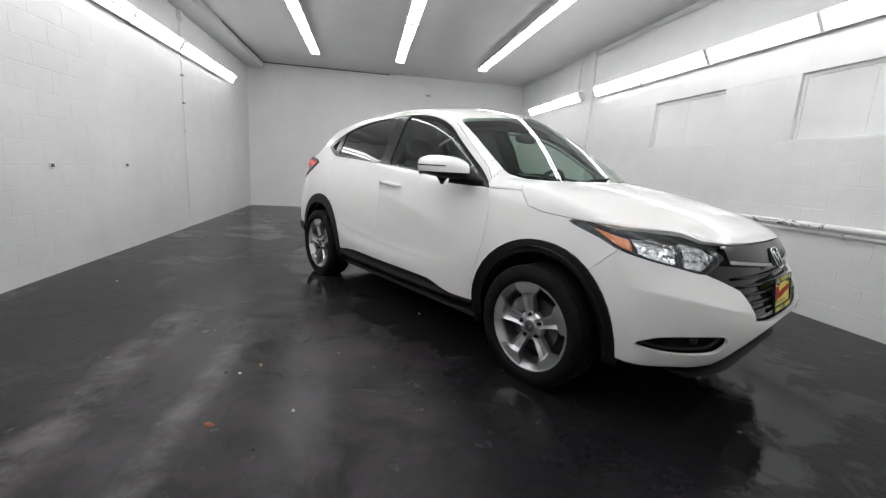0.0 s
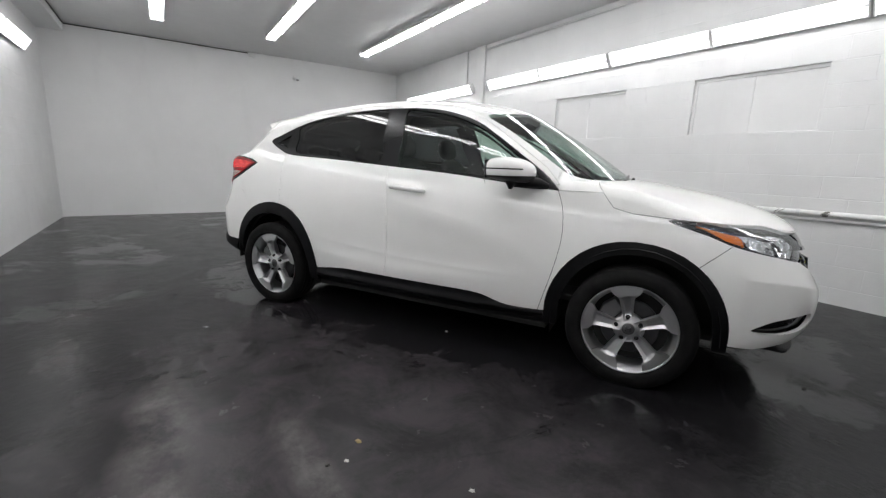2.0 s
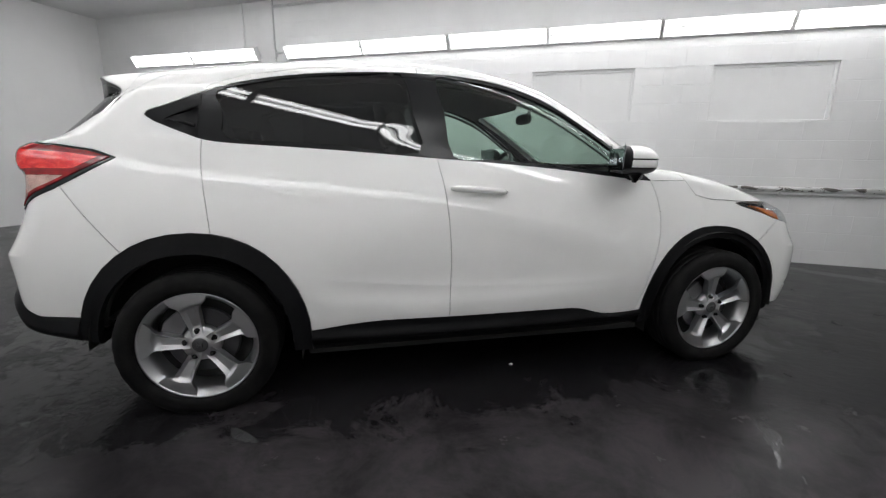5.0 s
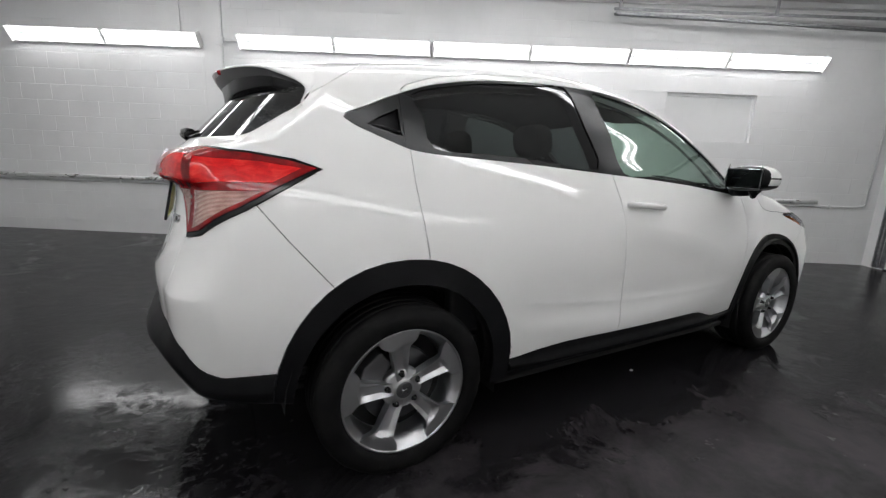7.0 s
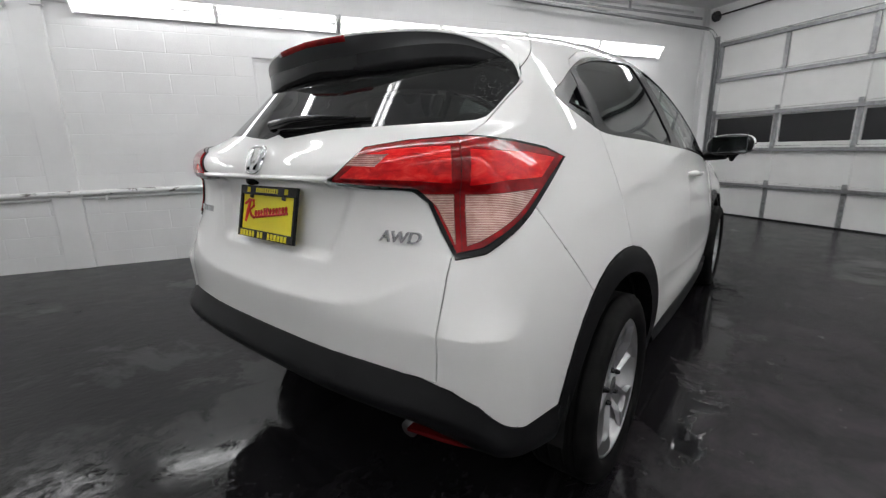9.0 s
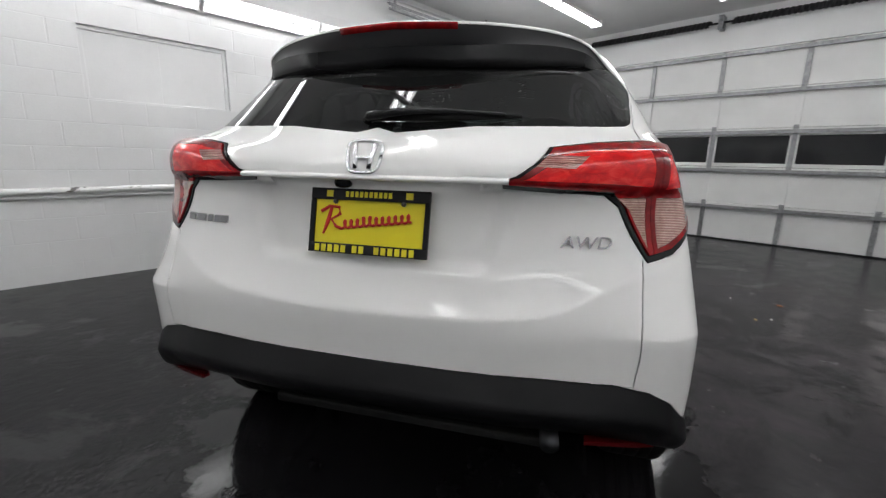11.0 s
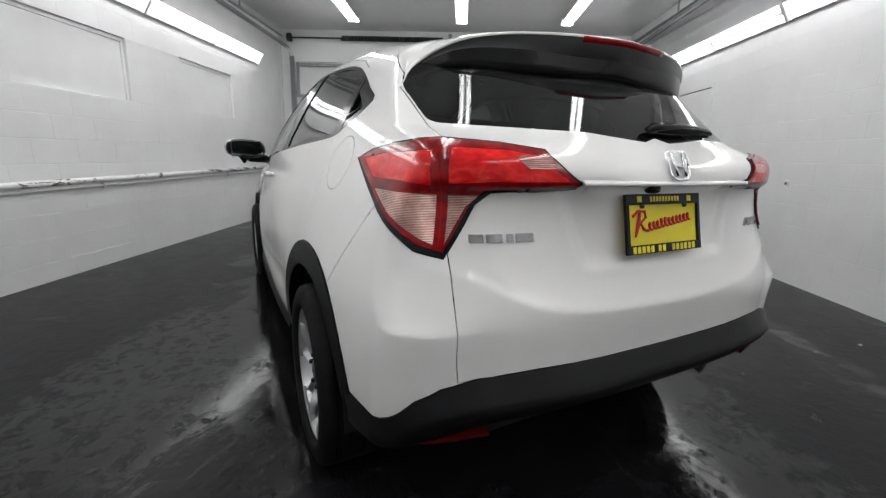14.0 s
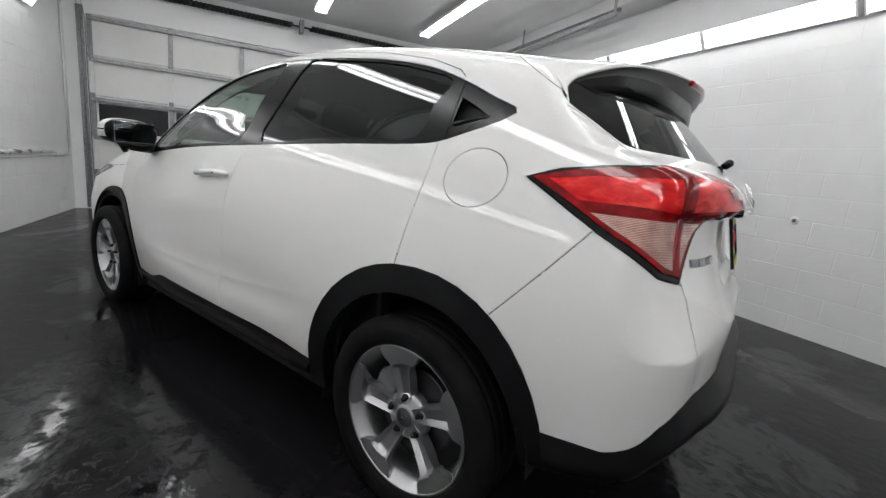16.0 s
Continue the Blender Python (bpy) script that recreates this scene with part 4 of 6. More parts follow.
    for f in bm.faces:
        name = label_of(f.calc_center_median())
        if name:
            panels.setdefault(name, []).append([x.index for x in f.verts])
        c = f.calc_center_median()
        extra = None
        if name == "headlamp":
            extra = "amber" if within(AMBER_PATCH, c.x - c.y, c.z) else "main_bowl" if within(MAIN_BOWL, c.x - c.y, c.z) else "side_bowl" if within(SIDE_BOWL, c.x - c.y, c.z) else None
        elif name in ("tail_red_inner", "tail_bowl_inner") and within(REVERSING, c.x + c.y, c.z):
            extra = "reversing"
        elif name == "grille" and c.y < 0.455:
            extra = "wing" if c.z > 0.733 + 0.085 * c.y else "strip" if c.z > 0.716 + 0.085 * c.y else None
        if extra:
            panels.setdefault(extra, []).append([x.index for x in f.verts])
    bm.free()
    return co, panels


SHELL, PANELS = cut_shell()
SHELL_N = body_normal(SHELL)


def faced_out(face):
    """The face's corners, counter-clockwise as seen from outside."""
    ring = SHELL[face] - SHELL[face].mean(axis=0)
    turn = np.cross(ring, np.roll(ring, -1, axis=0)).sum(axis=0)
    return face if turn @ SHELL_N[face].sum(axis=0) > 0 else face[::-1]


PANELS = {name: [faced_out(f) for f in faces] for name, faces in PANELS.items()}


def panel_mesh(name, materials, lift=0.0, gap=0.0014, depth=0.018, push=None, halves="L", smooth=None):
    """A mesh of one panel: its skin, drawn back from the joint, and a rim turned inwards. halves: L, R or both in one."""
    faces = PANELS[name]
    used = sorted({i for f in faces for i in f})
    here = {g: n for n, g in enumerate(used)}
    p, n = SHELL[used].copy(), SHELL_N[used].copy()
    if smooth:
        p, n = smooth(p)
    count = {}
    for f in faces:
        for a, b in zip(f, f[1:] + f[:1]):
            count[(here[a], here[b])] = f
    rim = [(a, b) for (a, b) in count if (b, a) not in count]
    rim = [(a, b) for a, b in rim if not (p[a][1] < 1e-4 and p[b][1] < 1e-4)]
    inward = np.zeros_like(p)
    for a, b in rim:
        t = p[b] - p[a]
        s = np.cross(n[a] + n[b], t)
        s = s / max(np.linalg.norm(s), 1e-9)
        inward[a] += s
        inward[b] += s
    size = np.linalg.norm(inward, axis=1, keepdims=True)
    inward = np.where(size > 1e-6, inward / np.maximum(size, 1e-6), 0)
    inward[p[:, 1] < 1e-4, 1] = 0
    off = np.full(len(p), lift) if push is None else lift + push(p)
    skin = p + inward * gap + n * off[:, None]
    edge = sorted({i for e in rim for i in e})
    at = {g: len(p) + k for k, g in enumerate(edge)}
    deep = skin[edge] - n[edge] * depth + inward[edge] * 0.002
    deep[skin[edge][:, 1] < 1e-4, 1] = 0
    verts = np.vstack([skin, deep])
    polys = [[here[i] for i in f] for f in faces] + [[b, a, at[a], at[b]] for a, b in rim]
    normals = np.vstack([n, n[edge]])
    if push is not None:
        acc = np.zeros_like(verts)
        for q in polys[:len(faces)]:
            ring = verts[q] - verts[q].mean(axis=0)
            w = np.cross(ring, np.roll(ring, -1, axis=0)).sum(axis=0)
            w = w if w @ n[q[0]] > 0 else -w
            for i in q:
                acc[i] += w
        size = np.linalg.norm(acc, axis=1, keepdims=True)
        normals = np.where(size > 1e-9, acc / np.maximum(size, 1e-9), normals)
    nskin = len(faces)
    mirror = np.array([1.0, -1.0, 1.0])
    all_v, all_p, all_n, flags = [], [], [], []
    for half in halves:
        base = len(all_v)
        vv, nn = (verts, normals) if half == "L" else (verts * mirror, normals * mirror)
        all_v += [tuple(q) for q in vv]
        for k, q in enumerate(polys):
            q2 = q if half == "L" else q[::-1]
            all_p.append([base + i for i in q2])
            flags.append(k < nskin)
        all_n += [tuple(q) for q in nn]
    me = bpy.data.meshes.new(name)
    me.from_pydata(all_v, [], all_p)
    for m in materials if isinstance(materials, (list, tuple)) else [materials]:
        me.materials.append(m)
    me.polygons.foreach_set("use_smooth", [True] * len(all_p))
    loops = []
    for poly, is_skin in zip(me.polygons, flags):
        for i in poly.vertices:
            loops.append(all_n[i] if is_skin else tuple(poly.normal))
    me.normals_split_custom_set(loops)
    return me


def even_rear(p):
    """The rear pane as one evenly bent sheet."""
    y, z, e = p[:, 1], p[:, 2], 1e-4
    dy, dz = ((rear_sheet(y + u, z + w) - rear_sheet(y - u, z - w)) / (2 * e) for u, w in ((e, 0), (0, e)))
    n = np.stack([-np.ones_like(y), dy, dz], axis=1)
    return np.stack([rear_sheet(y, z), y, z], axis=1), n / np.linalg.norm(n, axis=1, keepdims=True)


def even_front(p):
    """The windscreen as one evenly bent sheet."""
    x, y = p[:, 0] - 0.8, p[:, 1]
    a = np.stack([np.ones_like(y), x, x * x, y**2, y**4, x * y**2], axis=1)
    c = np.linalg.lstsq(a, p[:, 2], rcond=None)[0]
    n = np.stack([-(c[1] + 2 * c[2] * x + c[5] * y**2), -(2 * c[3] * y + 4 * c[4] * y**3 + 2 * c[5] * x * y), np.ones_like(y)], axis=1)
    return np.stack([p[:, 0], y, a @ c], axis=1), n / np.linalg.norm(n, axis=1, keepdims=True)


# ---- the car's materials ----
PAINT = mat("white pearl paint", (0.79, 0.79, 0.775), 0.55, 0.0, 1.0, Specular_IOR_Level=0.15, Coat_Roughness=0.008)
put(PAINT, "Base Color", ramp(PAINT, noise_of(PAINT, 1.3, 4), (0.3, (0.84, 0.835, 0.820)), (0.7, (0.87, 0.866, 0.852))))
CLADDING = mat("black grained plastic", (0.008, 0.008, 0.009), 0.44, Specular_IOR_Level=0.15)
bump(CLADDING, noise_of(CLADDING, 260, 3), 0.18, 0.002)
put(CLADDING, "Base Color", ramp(CLADDING, noise_of(CLADDING, 6, 5, 0.6), (0.3, (0.005, 0.005, 0.0056)), (0.7, (0.010, 0.010, 0.0110))))
GLOSS_BLACK = mat("gloss black plastic", (0.008, 0.008, 0.009), 0.12, 0.0, 0.15, Specular_IOR_Level=0.35)
TRIM_BLACK = mat("satin black trim", (0.010, 0.010, 0.011), 0.22, Specular_IOR_Level=0.28)
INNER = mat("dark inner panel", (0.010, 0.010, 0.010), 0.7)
CHROME = mat("chrome", (0.82, 0.83, 0.84), 0.08, 1.0)
ALLOY = mat("machined alloy", (0.60, 0.60, 0.61), 0.33, 0.95)
put(ALLOY, "Roughness", ramp(ALLOY, noise_of(ALLOY, 25, 4), (0.3, 0.29), (0.7, 0.37)))
RUBBER = mat("tyre rubber", (0.008, 0.008, 0.0085), 0.68, Specular_IOR_Level=0.10)
put(RUBBER, "Base Color", ramp(RUBBER, noise_of(RUBBER, 14, 5), (0.3, (0.006, 0.006, 0.0065)), (0.75, (0.014, 0.0135, 0.013))))
STEEL = mat("brake steel", (0.10, 0.10, 0.105), 0.4, 0.9)


def glass(name, tint, rough=0.0, drops=False):
    m = mat(name, (1, 1, 1), rough)
    nodes = m.node_tree.nodes
    clear = node(m, "ShaderNodeBsdfTransparent", Color=(*tint, 1))
    shine = node(m, "ShaderNodeBsdfGlossy", Roughness=0.02)
    facing = node(m, "ShaderNodeLayerWeight", Blend=0.5)
    if drops:
        geo = node(m, "ShaderNodeNewGeometry")
        beads = node(m, "ShaderNodeTexVoronoi", Scale=95.0, Randomness=1.0)
        link(m, geo.outputs["Position"], beads.inputs["Vector"])
        dot = ramp(m, beads.outputs["Distance"], (0.12, 1.0), (0.34, 0.0))
        where = ramp(m, noise_of(m, 5.5, 4, 0.6), (0.56, 0.0), (0.62, 1.0))
        bead = mix(m, 1.0, dot, where, "MULTIPLY")
        b = node(m, "ShaderNodeBump", Strength=0.9, Distance=0.006)
        link(m, bead, b.inputs["Height"])
        link(m, b.outputs["Normal"], shine.inputs["Normal"])
    steep = node(m, "ShaderNodeMath")
    steep.operation = "POWER"
    link(m, facing.outputs["Facing"], steep.inputs[0])
    steep.inputs[1].default_value = 4.0
    fres = node(m, "ShaderNodeMath")
    fres.operation = "MULTIPLY_ADD"
    link(m, steep.outputs[0], fres.inputs[0])
    fres.inputs[1].default_value, fres.inputs[2].default_value = 0.90, 0.055
    both = nodes.new("ShaderNodeMixShader")
    if drops:
        wetter = node(m, "ShaderNodeMath")
        wetter.operation = "MULTIPLY_ADD"
        link(m, bead, wetter.inputs[0])
        wetter.inputs[1].default_value = 0.25
        link(m, fres.outputs[0], wetter.inputs[2])
        fres = wetter
    link(m, fres.outputs[0], both.inputs[0])
    link(m, clear.outputs[0], both.inputs[1])
    link(m, shine.outputs[0], both.inputs[2])
    film = node(m, "ShaderNodeBsdfDiffuse", Color=(0.5, 0.5, 0.5, 1))
    hazy = nodes.new("ShaderNodeMixShader")
    hazy.inputs[0].default_value = 0.014
    link(m, both.outputs[0], hazy.inputs[1])
    link(m, film.outputs[0], hazy.inputs[2])
    link(m, hazy.outputs[0], nodes["Material Output"].inputs["Surface"])
    return m


GLASS_GREEN = glass("green-tinted glass", (0.62, 0.74, 0.68))
GLASS_DARK = glass("privacy glass", (0.075, 0.08, 0.083))
GLASS_WET = glass("privacy glass with drops", (0.075, 0.08, 0.083), drops=True)
GLASS_SPLASHED = glass("green-tinted glass with drops", (0.62, 0.74, 0.68), drops=True)
GLASS_CLEAR = glass("clear lamp cover", (0.93, 0.94, 0.95))
SMOKED = mat("smoked chrome letters", (0.45, 0.45, 0.46), 0.2, 1.0)
LENS_RED = mat("red lamp lens", (0.70, 0.012, 0.014), 0.22, 0.0, 0.55, Specular_IOR_Level=0.2)
put(LENS_RED, "Base Color", ramp(LENS_RED, noise_of(LENS_RED, 22, 3, 0.6, 0.6, (1, 1, 2.2)), (0.34, (0.62, 0.004, 0.007)), (0.52, (0.84, 0.010, 0.012)), (0.70, (0.95, 0.050, 0.038))))
LENS_DEEP = mat("deep red lamp lens", (0.26, 0.003, 0.006), 0.2, 0.0, 0.55, Specular_IOR_Level=0.2)
put(LENS_DEEP, "Base Color", ramp(LENS_DEEP, noise_of(LENS_DEEP, 30, 3), (0.35, (0.18, 0.002, 0.004)), (0.7, (0.38, 0.003, 0.006))))
LENS_CLEAR = mat("fluted clear lens", (0.62, 0.40, 0.36), 0.18, 0.2, 0.9)
LENS_PALE = mat("pale reversing lens", (0.66, 0.46, 0.44), 0.2, 0.2, 0.9)


def flute(m, per_metre, strength):
    geo = node(m, "ShaderNodeNewGeometry")
    w = m.node_tree.nodes.new("ShaderNodeTexWave")
    w.bands_direction = "Z"
    w.inputs["Scale"].default_value = per_metre
    link(m, geo.outputs["Position"], w.inputs["Vector"])
    bump(m, w.outputs["Fac"], strength, 0.004)
    return w.outputs["Fac"]


for m, per_metre, ridge, groove in ((LENS_CLEAR, 85, (0.86, 0.62, 0.55), (0.42, 0.17, 0.14)), (LENS_PALE, 70, (0.70, 0.42, 0.38), (0.46, 0.16, 0.14))):
    flutes = flute(m, per_metre, 0.5)
    shade = ramp(m, noise_of(m, 26, 3, 0.6), (0.36, (0.45, 0.22, 0.18)), (0.62, (1.0, 0.86, 0.80)))
    put(m, "Base Color", mix(m, 0.55, ramp(m, flutes, (0.15, groove), (0.75, ridge)), shade, "MULTIPLY"))
LAMP_FACET = mat("faceted reflector", (0.86, 0.87, 0.88), 0.14, 1.0)
facets = node(LAMP_FACET, "ShaderNodeTexVoronoi", Scale=42.0)
facets.feature, facets.distance = "F1", "MANHATTAN"
link(LAMP_FACET, node(LAMP_FACET, "ShaderNodeNewGeometry").outputs["Position"], facets.inputs["Vector"])
bump(LAMP_FACET, facets.outputs["Distance"], 0.9, 0.012)
LAMP_GREY = mat("grey lamp housing", (0.045, 0.045, 0.048), 0.25, 0.4)
AMBER = mat("amber reflector", (0.70, 0.17, 0.02), 0.15, 0.0, 1.0)

CAR_AT = pose(0, 0, 0, 0, 0, 29.85)
car = thing("car", CAR_AT, "white compact crossover car with black cladding, parked and wet", "car")


def panel(name, part_name, material, label="", both=False, parent=None, **k):
    """The panel on both sides, as two parts or as one."""
    parent = parent or car
    if both:
        return [part(part_name, panel_mesh(name, material, halves="LR", **k), None, parent, label)]
    return [part(part_name, panel_mesh(name, material, halves=h, **k), None, parent, label) for h in "LR"]


part("body_side", panel_mesh("shell", PAINT, halves="L"), None, car, "white pearl body side and roof")
PANELS["shell_plain"] = PANELS["shell"] + PANELS["filler_flap"]
part("body_side", panel_mesh("shell_plain", PAINT, halves="R"), None, car, "white pearl body side and roof")
front_doors = panel("front_door", "front_door", PAINT)
rear_doors = panel("rear_door", "rear_door", PAINT)
panel("fender", "fender", PAINT)
panel("bonnet", "bonnet", PAINT, both=True)
hatch = panel("hatch", "tailgate", PAINT, "white tailgate", True)[0]
panel("rear_bumper", "rear_bumper_corner", PAINT)
panel("front_bumper", "front_bumper", PAINT, both=True)
part("filler_flap", panel_mesh("filler_flap", PAINT, halves="L", gap=0.0012), None, car, "round white filler flap")
panel("front_arch", "wheel_arch_cladding", CLADDING, "black grained plastic", lift=0.006, depth=0.04)
panel("rear_arch", "wheel_arch_cladding", CLADDING, "black grained plastic", lift=0.006, depth=0.04)
panel("sill", "sill_cladding", CLADDING, "black grained plastic", lift=-0.004, depth=0.03,
      push=lambda p: 0.022 * np.exp(-((p[:, 2] - 0.305) / 0.022)**2) - 0.02 * step(0.29, 0.24, p[:, 2]))
for name in ("front_valance", "rear_valance"):
    if name in PANELS:
        panel(name, name, CLADDING, "black grained plastic", lift=0.004, depth=0.03)
panel("front_chin", "front_chin", CLADDING, "black grained plastic", True, lift=-0.004, depth=0.03,
      push=lambda p: -0.045 * step(0.0, 0.05, np.interp(p[:, 1], [q[0] for q in INTAKE[:12]], [q[1] for q in INTAKE[:12]]) - p[:, 2]))
bumper_ledge = lambda p, d: (0.044 * np.clip(d / 0.060, 0, 1) - 0.095 * step(0.060, 0.20, d)) * (1 - 0.6 * step(0.50, 0.80, p[:, 1]))
panel("rear_lower", "rear_bumper_lower", CLADDING, "black grained plastic bumper", True, lift=0.002, depth=0.03,
      push=lambda p: bumper_ledge(p, np.interp(p[:, 1], [q[0] for q in LOWER[:9]], [q[1] for q in LOWER[:9]]) - p[:, 2]))
panel("pillar_trim", "pillar_trim", TRIM_BLACK, "satin black window surround", lift=-0.001, gap=0.0012)
panel("quarter_trim", "quarter_trim", TRIM_BLACK, "black triangular quarter trim", lift=-0.002, gap=0.0012)
panel("quarter_pocket", "handle_pocket", CLADDING, "black pocket of the hidden door handle", lift=-0.004, gap=0.0, depth=0.03,
      push=lambda p: -0.022 * step(-1.385, -1.275, p[:, 0]) * step(1.205, 1.245, p[:, 2]))
for door, name, m, words in ((front_doors, "front_door_glass", GLASS_SPLASHED, "green-tinted door glass"), (rear_doors, "rear_door_glass", GLASS_DARK, "dark privacy glass")):
    for h, d in zip("LR", door):
        g = part("door_glass", panel_mesh(name, m, lift=-0.006, gap=-0.004, depth=0.004, halves=h), None, d, words)
for doors, name in ((front_doors, "front_frame"), (rear_doors, "rear_frame")):
    for h, d in zip("LR", doors):
        part("window_frame", panel_mesh(name, PAINT, halves=h), None, d, "white upper door frame")
screen = panel("windscreen", "windscreen", GLASS_GREEN, "green-tinted windscreen", True, smooth=even_front, lift=-0.004, gap=-0.002, depth=0.004)[0]
part("rear_window", panel_mesh("rear_window", GLASS_WET, halves="LR", smooth=even_rear, lift=-0.001, gap=-0.002, depth=0.004), None, hatch, "dark privacy glass")
for h in "LR":
    lamp = part("tail_lamp", panel_mesh("tail_bezel", GLOSS_BLACK, lift=0.004, halves=h, depth=0.03), None, car, "tail lamp with black bezel")
    for name in ("tail_red_outer", "tail_red_inner"):
        part("red_lens", panel_mesh(name, LENS_DEEP, lift=0.008, gap=0.0006, halves=h), None, lamp, "deep red lens border")
    for name in ("tail_bowl_outer", "tail_bowl_inner"):
        part("red_reflector", panel_mesh(name, LENS_RED, lift=0.0078, gap=0.0002, halves=h), None, lamp, "bright red reflector field")
    for name in ("tail_clear_outer", "tail_clear_inner"):
        part("clear_lens", panel_mesh(name, LENS_CLEAR, lift=0.0076, gap=0.0004, halves=h), None, lamp, "pink fluted lens")
    part("reversing_lamp", panel_mesh("reversing", LENS_PALE, lift=0.0095, halves=h, depth=0.003), None, lamp, "pale reversing lamp")
grille = panel("grille", "grille", GLOSS_BLACK, "black grille", True, lift=-0.03, depth=0.02)[0]
head_lamps = [part("head_lamp", panel_mesh("headlamp", GLASS_CLEAR, halves=h, lift=0.0, depth=0.05), None, car, "clear-covered headlamp") for h in "LR"]
for h, lamp in zip("LR", head_lamps):
    part("housing", panel_mesh("headlamp", LAMP_GREY, halves=h, lift=-0.045, depth=0.01), None, lamp, "dark lamp housing")
panel("cowl", "cowl", CLADDING, "black plastic cowl", True, lift=-0.012, depth=0.01)
for h, lamp in zip("LR", head_lamps):
    part("turn_signal", panel_mesh("amber", AMBER, halves=h, lift=-0.018, depth=0.02), None, lamp, "amber turn signal")
    part("reflector", panel_mesh("main_bowl", LAMP_FACET, halves=h, lift=-0.032, depth=0.012), None, lamp, "chrome reflector")
    part("reflector", panel_mesh("side_bowl", LAMP_FACET, halves=h, lift=-0.025, depth=0.02), None, lamp, "faceted chrome reflector")
part("wing", panel_mesh("wing", GLOSS_BLACK, halves="LR", lift=-0.008, depth=0.02), None, grille, "gloss black grille wing")
part("chrome_strip", panel_mesh("strip", mat("smoked chrome", (0.42, 0.42, 0.43), 0.2, 1.0), halves="LR", lift=-0.002, depth=0.02), None, grille, "satin chrome strip")
panel("fog_recess", "fog_lamp_recess", GLOSS_BLACK, lift=-0.03, depth=0.005)


# ---- smaller parts of the car, in its own axes: x ahead, y to its left ----
def side_y(x, z):
    """Half width of the body at (x, z)."""
    lo, hi = 0.2, 1.1
    for _ in range(40):
        m = (lo + hi) / 2
        lo, hi = (m, hi) if body(np.array([x]), np.array([m]), np.array([z]))[0] < 0 else (lo, m)
    return lo


def end_x(y, z, front=True):
    lo, hi = (1.0, 2.6) if front else (-1.0, -2.6)
    for _ in range(40):
        m = (lo + hi) / 2
        lo, hi = (m, hi) if body(np.array([m]), np.array([y]), np.array([z]))[0] < 0 else (lo, m)
    return lo


def roof_z(x, y):
    return float(TOP(np.array([x]))[0] - CROWN(np.array([x]))[0] * abs(y)**2.2)


def skin_z(x, y):
    """Height of the roof's skin, carried on evenly past its rear end."""
    u, lo, hi = max(x, -1.50), 1.2, 1.75
    for _ in range(36):
        m = (lo + hi) / 2
        lo, hi = (m, hi) if body(np.array([u]), np.array([abs(y)]), np.array([m]))[0] < 0 else (lo, m)
    return lo + roof_z(x, y) - roof_z(u, y)


def pillow(c, r, power=2.6, seg=24, rings=14):
    """A rounded box: a superellipsoid."""
    bm = bmesh.new()
    rows = []
    f = lambda v, e: math.copysign(abs(v)**e, v)
    e = 2 / power
    for i in range(1, rings):
        t = math.pi * (i / rings - 0.5)
        rows.append([bm.verts.new((c[0] + r[0] * f(math.cos(t), e) * f(math.cos(a), e), c[1] + r[1] * f(math.cos(t), e) * f(math.sin(a), e), c[2] + r[2] * f(math.sin(t), e)))
                     for a in (2 * math.pi * k / seg for k in range(seg))])
    lo, hi = bm.verts.new((c[0], c[1], c[2] - r[2])), bm.verts.new((c[0], c[1], c[2] + r[2]))
    for p, q in zip(rows, rows[1:]):
        for k in range(seg):
            bm.faces.new((p[k], p[(k + 1) % seg], q[(k + 1) % seg], q[k]))
    for k in range(seg):
        bm.faces.new((rows[0][(k + 1) % seg], rows[0][k], lo))
        bm.faces.new((rows[-1][k], rows[-1][(k + 1) % seg], hi))
    return bm


def moved(bm, m):
    bmesh.ops.transform(bm, matrix=m, verts=bm.verts)
    return bm


# inner skin, wheel wells and floor pan
inner = [f for k in ("shell", "front_door", "rear_door", "fender", "bonnet", "hatch", "rear_bumper", "front_bumper", "filler_flap", "sill", "front_chin", "rear_lower", "pillar_trim", "tail_bezel",
                     "tail_red_outer", "tail_red_inner", "tail_clear_outer", "tail_clear_inner", "tail_bowl_outer", "tail_bowl_inner", "quarter_trim", "grille", "cowl", "front_arch", "rear_arch", "headlamp", "fog_recess") for f in PANELS[k]]
PANELS["inner"] = inner
part("inner_skin", panel_mesh("inner", INNER, halves="LR", lift=-0.062, depth=0.004), None, car, "black inner skin")
for cx in (1.297, -1.297):
    for s in (1, -1):
        bm = bmesh.new()
        path = [(cx + 0.41, 0.29 if cx > 0 else 0.19)] + [(cx + 0.41 * math.cos(a), 0.31 + 0.42 * math.sin(a)) for a in (math.pi * k / 16 for k in range(17))] + [(cx - 0.41, 0.19 if cx > 0 else 0.34)]
        rows = [[bm.verts.new((x, s * y, z)) for x, z in path] for y in (0.50, 0.835)]
        for k in range(len(path) - 1):
            bm.faces.new((rows[0][k], rows[0][k + 1], rows[1][k + 1], rows[1][k]))
        bm.faces.new(rows[0])
        part("wheel_well", bm, INNER, car, "black wheel well liner")
bm = box(-1.75, -0.50, 0.20, 1.85, 0.50, 0.235, 0.01)
add_box(bm, -0.86, -0.80, 0.20, 0.86, 0.80, 0.235, 0.01)
part("floor_pan", bm, INNER, car, "dark underbody")
part("silencer", moved(pillow((-1.66, -0.42, 0.335), (0.15, 0.22, 0.055)), Matrix.Identity(4)), STEEL, car, "steel exhaust silencer", smooth=True)
